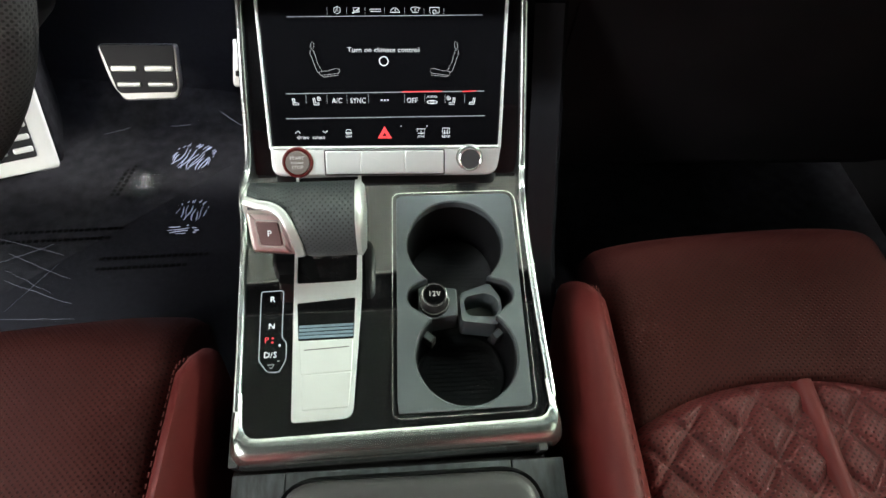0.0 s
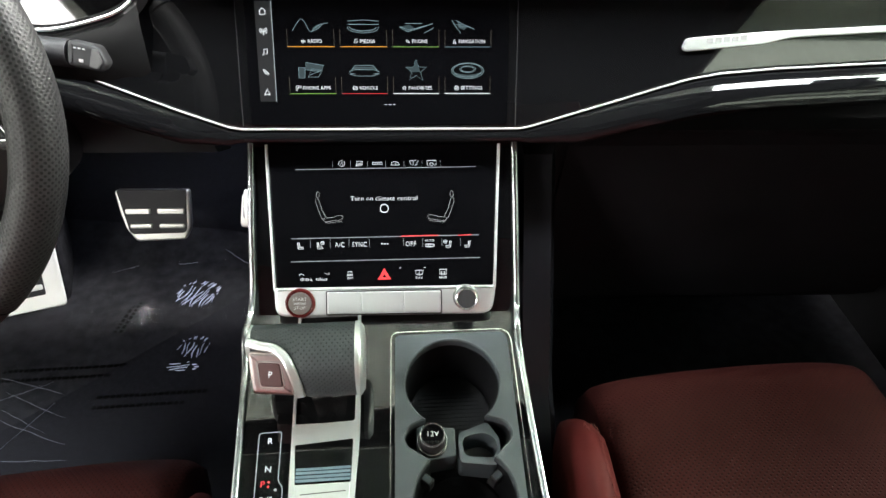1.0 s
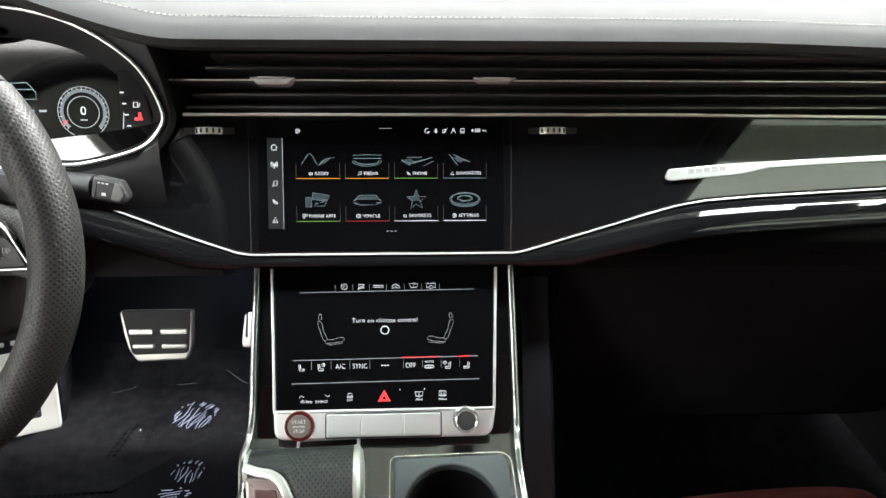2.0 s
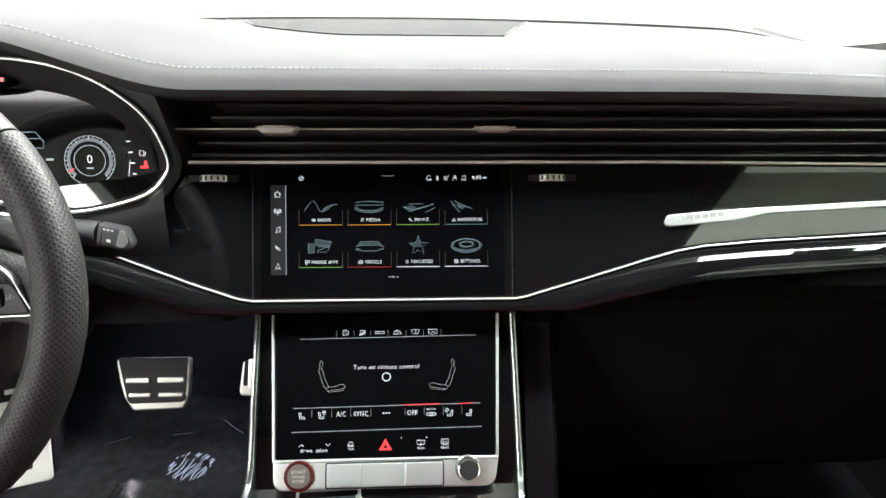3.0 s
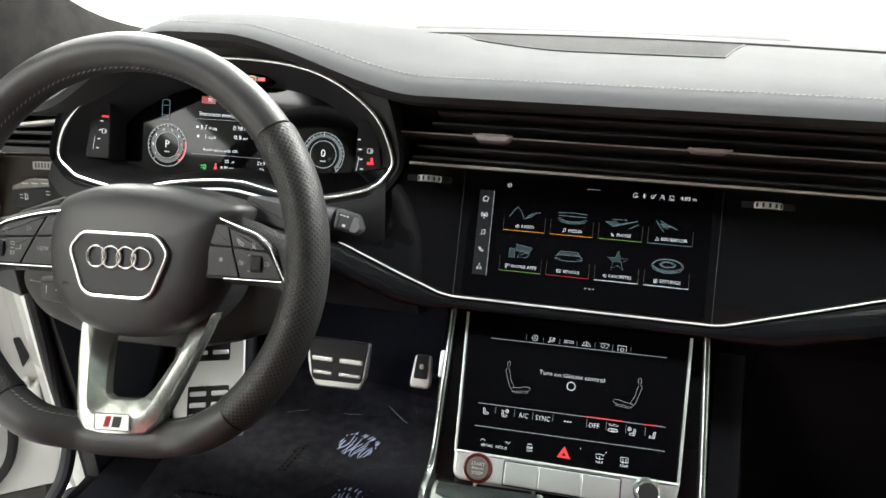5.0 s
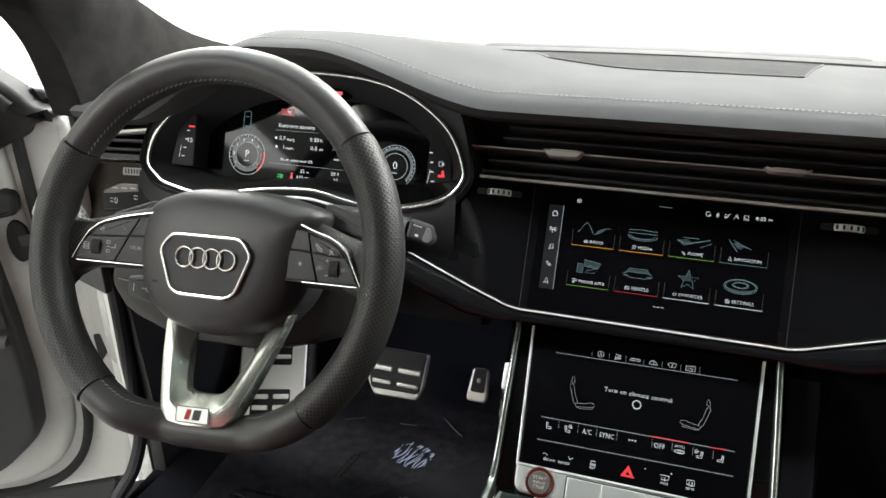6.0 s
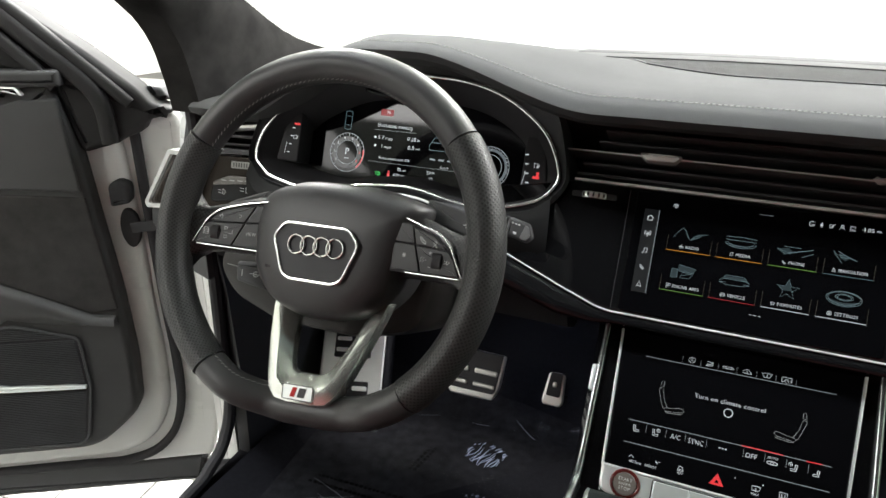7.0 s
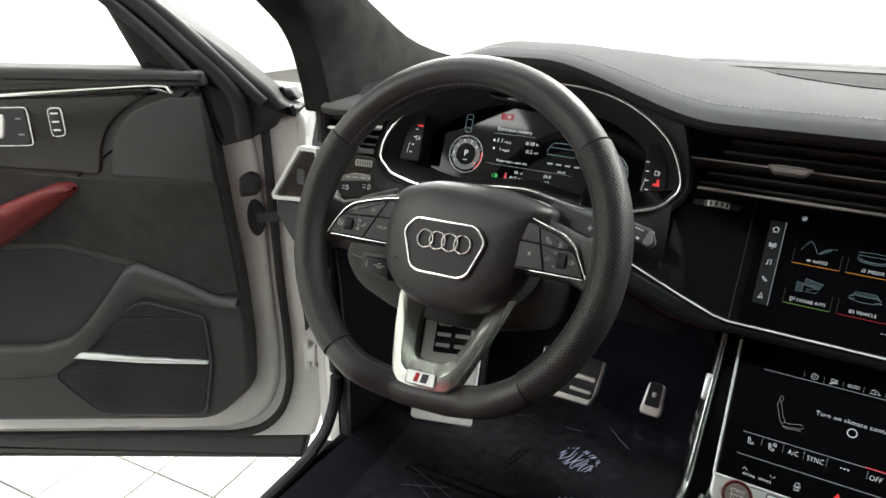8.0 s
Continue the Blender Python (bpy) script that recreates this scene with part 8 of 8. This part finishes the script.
    for a, b in zip(rows, rows[1:]):
        for i in range(50):
            bm.faces.new((a[i], a[i + 1], b[i + 1], b[i]))
    part("mat", bm, MATPILE, T, "black carpet mat", smooth=80)
    # the film: nearly flat, with tight pleats in a few places and long sharp creases
    creases = ((-0.350, 0.374, -0.300, 0.338, 0.0030), (-0.557, 0.316, -0.512, 0.334, 0.0014), (-0.437, 0.338, -0.400, 0.344, 0.0018), (-0.652, 0.063, -0.537, 0.028, 0.0012), (-0.624, 0.030, -0.512, -0.020, 0.0012), (-0.617, -0.002, -0.532, -0.047, 0.0010), (-0.612, -0.022, -0.494, -0.068, 0.0014), (-0.602, -0.092, -0.482, -0.094, 0.0012), (-0.640, 0.010, -0.560, 0.050, 0.0010), (-0.590, -0.080, -0.540, 0.010, 0.0010))
    nx, ny = 500, 620
    X, Y = np.meshgrid(np.linspace(-0.785, -0.172, nx), np.linspace(-0.42, 0.425, ny))
    Z = np.array([[ground(-0.5, y) for y in Y[:, 0]]]).T + 0.004 + np.zeros_like(X)
    soft = np.array([[noise.noise(Vector((x * 6, y * 6, 0.3))) for x in np.linspace(-0.785, -0.172, 63)] for y in np.linspace(-0.42, 0.425, 78)])
    fine = np.array([[noise.noise(Vector((x * 34, y * 30, 2.0))) for x in np.linspace(-0.785, -0.172, 126)] for y in np.linspace(-0.42, 0.425, 156)])

    def spread(a):
        """Bilinear growth of a coarse field to the film's grid."""
        ys, xs = np.linspace(0, a.shape[0] - 1.001, ny), np.linspace(0, a.shape[1] - 1.001, nx)
        iy, ix = ys.astype(int), xs.astype(int)
        fy, fx = (ys - iy)[:, None], (xs - ix)[None, :]
        return (a[iy][:, ix] * (1 - fy) + a[iy + 1][:, ix] * fy) * (1 - fx) + (a[iy][:, ix + 1] * (1 - fy) + a[iy + 1][:, ix + 1] * fy) * fx

    warp = spread(fine)
    Z += 0.0003 * spread(soft) + 0.00004 * warp
    for x0, y0, x1, y1, h in creases:
        ln = math.hypot(x1 - x0, y1 - y0)
        ux, uy = (x1 - x0) / ln, (y1 - y0) / ln
        along = (X - x0) * ux + (Y - y0) * uy
        off = (Y - y0) * ux - (X - x0) * uy + 0.003 * warp
        Z += h * np.exp(-(off / 0.0022) ** 2) * np.clip(np.minimum(along, ln - along) / (0.3 * ln), 0, 1)
    Z += 0.030 * np.clip((-0.70 - X) / 0.10, 0, 1) ** 2
    me = bpy.data.meshes.new("film")
    q = np.arange(nx * ny).reshape(ny, nx)
    quads = np.stack([q[:-1, :-1], q[:-1, 1:], q[1:, 1:], q[1:, :-1]], -1).reshape(-1, 4)
    me.from_pydata(np.stack([X, Y, Z], -1).reshape(-1, 3).tolist(), [], quads.tolist())
    me.shade_smooth()
    g = bpy.data.materials.new("clear_film")
    g.use_nodes = True
    t = g.node_tree
    t.nodes.clear()
    o, mx, tr, gl, lw = (t.nodes.new("ShaderNode" + k) for k in ("OutputMaterial", "MixShader", "BsdfTransparent", "BsdfGlossy", "LayerWeight"))
    gl.inputs["Roughness"].default_value = 0.03
    gl.inputs["Color"].default_value = (0.9, 0.93, 1.0, 1)
    lw.inputs[0].default_value = 0.07
    t.links.new(lw.outputs["Fresnel"], mx.inputs[0])
    t.links.new(tr.outputs[0], mx.inputs[1])
    t.links.new(gl.outputs[0], mx.inputs[2])
    t.links.new(mx.outputs[0], o.inputs[0])
    me.materials.append(g)
    film = new("film", me)
    film.parent = T
    film.location = -T.location
    film["label"] = "crumpled clear protective film"
    # lamp glints on the film, painted as pale ridges: long single ones, and crumpled patches of curved ridges
    random.seed(11)
    # the pale blue stands in for footwell light mirrored by the clear film
    glint = plastic("film_glint", (0.50, 0.55, 0.74), 0.35)

    faint = plastic("faint_film_glint", (0.16, 0.17, 0.21), 0.3)

    def fold(bm, pts, w, h):
        n = len(pts) - 1
        rings = []
        for i, p in enumerate(pts):
            a, b = pts[max(0, i - 1)], pts[min(n, i + 1)]
            d = (b - a).normalized()
            side = Vector((-d.y, d.x, 0)) * w * (0.15 + 0.85 * math.sin(math.pi * i / n) ** 0.5)
            rings.append([p - side, p + Vector((0, 0, h)) - side * 0.3, p + Vector((0, 0, h)) + side * 0.3, p + side])
        loft(bm, rings)

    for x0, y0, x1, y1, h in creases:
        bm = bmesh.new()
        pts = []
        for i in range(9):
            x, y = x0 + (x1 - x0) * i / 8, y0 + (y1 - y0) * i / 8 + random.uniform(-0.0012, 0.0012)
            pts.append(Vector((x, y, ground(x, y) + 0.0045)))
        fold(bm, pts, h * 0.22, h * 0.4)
        part("long_fold", bm, faint, film, "faint film fold with its glint painted in")
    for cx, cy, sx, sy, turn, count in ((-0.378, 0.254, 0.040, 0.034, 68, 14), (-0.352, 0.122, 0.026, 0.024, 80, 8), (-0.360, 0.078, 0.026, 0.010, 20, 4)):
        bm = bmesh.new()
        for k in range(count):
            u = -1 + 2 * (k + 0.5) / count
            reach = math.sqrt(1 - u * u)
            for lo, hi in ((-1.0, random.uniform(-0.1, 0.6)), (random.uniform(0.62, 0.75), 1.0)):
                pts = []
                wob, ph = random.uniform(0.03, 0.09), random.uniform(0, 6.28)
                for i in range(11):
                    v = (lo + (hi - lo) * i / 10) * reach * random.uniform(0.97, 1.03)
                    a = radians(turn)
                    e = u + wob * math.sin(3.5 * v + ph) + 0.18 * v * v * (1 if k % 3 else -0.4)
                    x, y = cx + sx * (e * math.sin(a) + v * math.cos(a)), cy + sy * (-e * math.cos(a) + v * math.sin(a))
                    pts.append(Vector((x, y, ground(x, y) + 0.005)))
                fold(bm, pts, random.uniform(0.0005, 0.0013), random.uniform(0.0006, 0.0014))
        tagged(part("crumpled_folds", bm, glint, film, "crumpled film folds with pale painted glints"), kind="stuff")
    # faded printing on the film, beyond reading
    bm = bmesh.new()
    random.seed(4)
    for x0, y0, ang, n in ((-0.66, 0.075, 3, 7), (-0.66, 0.055, 3, 6), (-0.48, 0.020, 3, 6), (-0.48, 0.0, 3, 5), (-0.50, 0.16, 80, 4), (-0.49, 0.16, 80, 4)):
        x = 0.0
        for k in range(n * 3):
            w = random.uniform(0.004, 0.009)
            m = pose(x0, y0, 0, 0, 0, ang) @ pose(x, 0, 0)
            p = m.translation
            z = ground(p.x, p.y) + 0.0022
            box(bm, 0, w, -0.003, 0.003, 0, 0.0003, m=pose(p.x, p.y, z, 0, 0, ang))
            x += w + 0.0035
    tagged(part("print_bar", bm, plastic("print_black", (0.003, 0.003, 0.003), 0.9, spec=0.02), T, "faded black print bars", smooth=0), kind="stuff")
    # side trims of the footwell
    bm = bmesh.new()
    prof = [(0.046, 0.40), (0.050, 0.60), (0.040, 0.80), (0.02, 0.95), (0.35, 1.0), (0.70, 0.95), (0.70, 0.40)]
    loft(bm, [[Vector((x, y, z)) for y, z in prof] for x in (-0.80, -0.775)])
    part("kick_panel", bm, BLACK, CAR, "black kick panel")
    for s in (-1, 1):
        bm = bmesh.new()
        prof = [(-0.055, 0.925), (0.10, 0.93), (0.40, 0.80), (0.55, 0.60), (0.55, 0.40), (-0.30, 0.40), (-0.30, 0.62), (-0.20, 0.70)]
        loft(bm, [[Vector((s * x, y + 0.01 * k, z)) for y, z in prof] for k, x in ((0, 0.128), (0, 0.158), (2, 0.166))])
        part("tunnel_side", bm, gloss("flank_gloss", (0.012, 0.012, 0.014), 0.12, 0.4), CAR, "black tunnel side trim")
    # small footwell lamp under the knee panel
    d = bpy.data.lights.new("footwell_lamp", "AREA")
    d.shape, d.size, d.size_y, d.energy, d.color = "RECTANGLE", 0.11, 0.05, 0.34, (0.66, 0.75, 1.0)
    lamp = new("footwell_lamp", d)
    lamp.matrix_world = look((-0.310, 0.425, 0.80), (-0.355, 0.23, 0.42))
    T = thing("footwell_light", "small frosted footwell light under the knee panel", "lamp", (-0.310, 0.43, 0.80))
    bm = bmesh.new()
    box(bm, -0.365, -0.255, 0.400, 0.450, 0.806, 0.835, 0.002)
    part("lens", bm, emitter("frosted_lens", (0.75, 0.83, 1.0), 1.5), T, "frosted lens")


footwell()


# ------------------------------------------------------------------ floor tiles, outside the open door
def tiles():
    P = 0.217
    A = pose(-1.752, 0.047, 0, 0, 0, 5.3)
    me = None
    near, far = [], []
    for i in range(-34, 35):
        for j in range(-30, 31):
            p = A @ Vector(((i + 0.5) * P, (j + 0.5) * P, 0))
            if abs(p.x) < 7.93 and abs(p.y) < 7.93:
                (near if -8 <= i < 6 and -9 <= j < 9 else far).append((i, j))
    bm = bmesh.new()
    h = P / 2 - 0.0034
    slab(bm, [(-h, -h), (h, -h), (h, h), (-h, h)], ONE, -0.006, 0.0, 0.0012)
    first = part("tile", bm, TILEM, FLOOR)
    first.matrix_local = A @ pose(0.5 * P, 0.5 * P, 0)
    for i, j in near:
        if (i, j) == (0, 0):
            continue
        o = bpy.data.objects.new("tile", first.data)
        scene.collection.objects.link(o)
        o.parent = FLOOR
        o.matrix_local = A @ pose((i + 0.5) * P, (j + 0.5) * P, 0)
    vs, fs = [], []
    for i, j in far:
        k = len(vs)
        for z, e in ((-0.006, 0.0), (0.0, 0.001)):
            for a, b in ((-1, -1), (1, -1), (1, 1), (-1, 1)):
                vs.append(tuple(A @ Vector(((i + 0.5) * P + a * (h - e), (j + 0.5) * P + b * (h - e), z))))
        fs += [(k + 4, k + 5, k + 6, k + 7)] + [(k + q, k + (q + 1) % 4, k + 4 + (q + 1) % 4, k + 4 + q) for q in range(4)]
    m2 = bpy.data.meshes.new("tiles")
    m2.from_pydata(vs, [], fs)
    m2.materials.append(TILEM)
    o = new("tile_field", m2)
    o.parent = FLOOR
    tagged(o, "white floor tiles further off", kind="stuff")


tiles()


# ------------------------------------------------------------------ final placement
# scale, turn about x, y and z in degrees (as one axis), move: the things are modelled on
# their own planes above and set here into the measured plan
PLACES = {
    "steering_wheel cruise_stalk": (1.119, (0.06, 0.0, 0.41), (-0.0026, 0.0968, -0.1606)),
    "wiper_stalk": (1.0645, (-0.54, 0.55, 0.82), (-0.0164, 0.0490, -0.0932)),
    "instrument_cluster": (1.0298, (0.43, 0.26, 0.46), (-0.0036, 0.0284, -0.0390)),
    "driver_door": (1.0051, (-0.45, -0.59, 0.23), (0.0199, -0.0242, 0.0132)),
    "centre_console cup_holder_insert shifter_plate gear_selector gear_display": (1.0141, (-1.59, 0.12, 0.26), (-0.0027, -0.0122, -0.0234)),
    "side_air_vent light_switch_panel dash_end_cap": (1.0521, (0.03, 0.20, 0.69), (0.0021, 0.0344, -0.0661)),
    "car_body windscreen": (1.0535, (0.92, 0.83, 1.72), (0.0048, 0.0518, -0.0725)),
    "passenger_seat": (1.0, (-1.93, -1.26, -0.73), (0.0217, -0.0228, -0.0140)),
    "driver_seat": (1.0, (-1.62, 1.54, 1.01), (-0.0275, -0.0179, -0.0165)),
}


def settle(names, scale, turn, move):
    w = Vector(turn)
    m = Matrix.Translation(move) @ Matrix.Rotation(radians(w.length), 4, w.normalized()) @ Matrix.Scale(scale, 4)
    for ob in scene.objects:
        if ob.parent is None and ob.name in names.split():
            ob.matrix_basis = m @ ob.matrix_basis


for who, (scale_, turn_, move_) in PLACES.items():
    settle(who, scale_, turn_, move_)
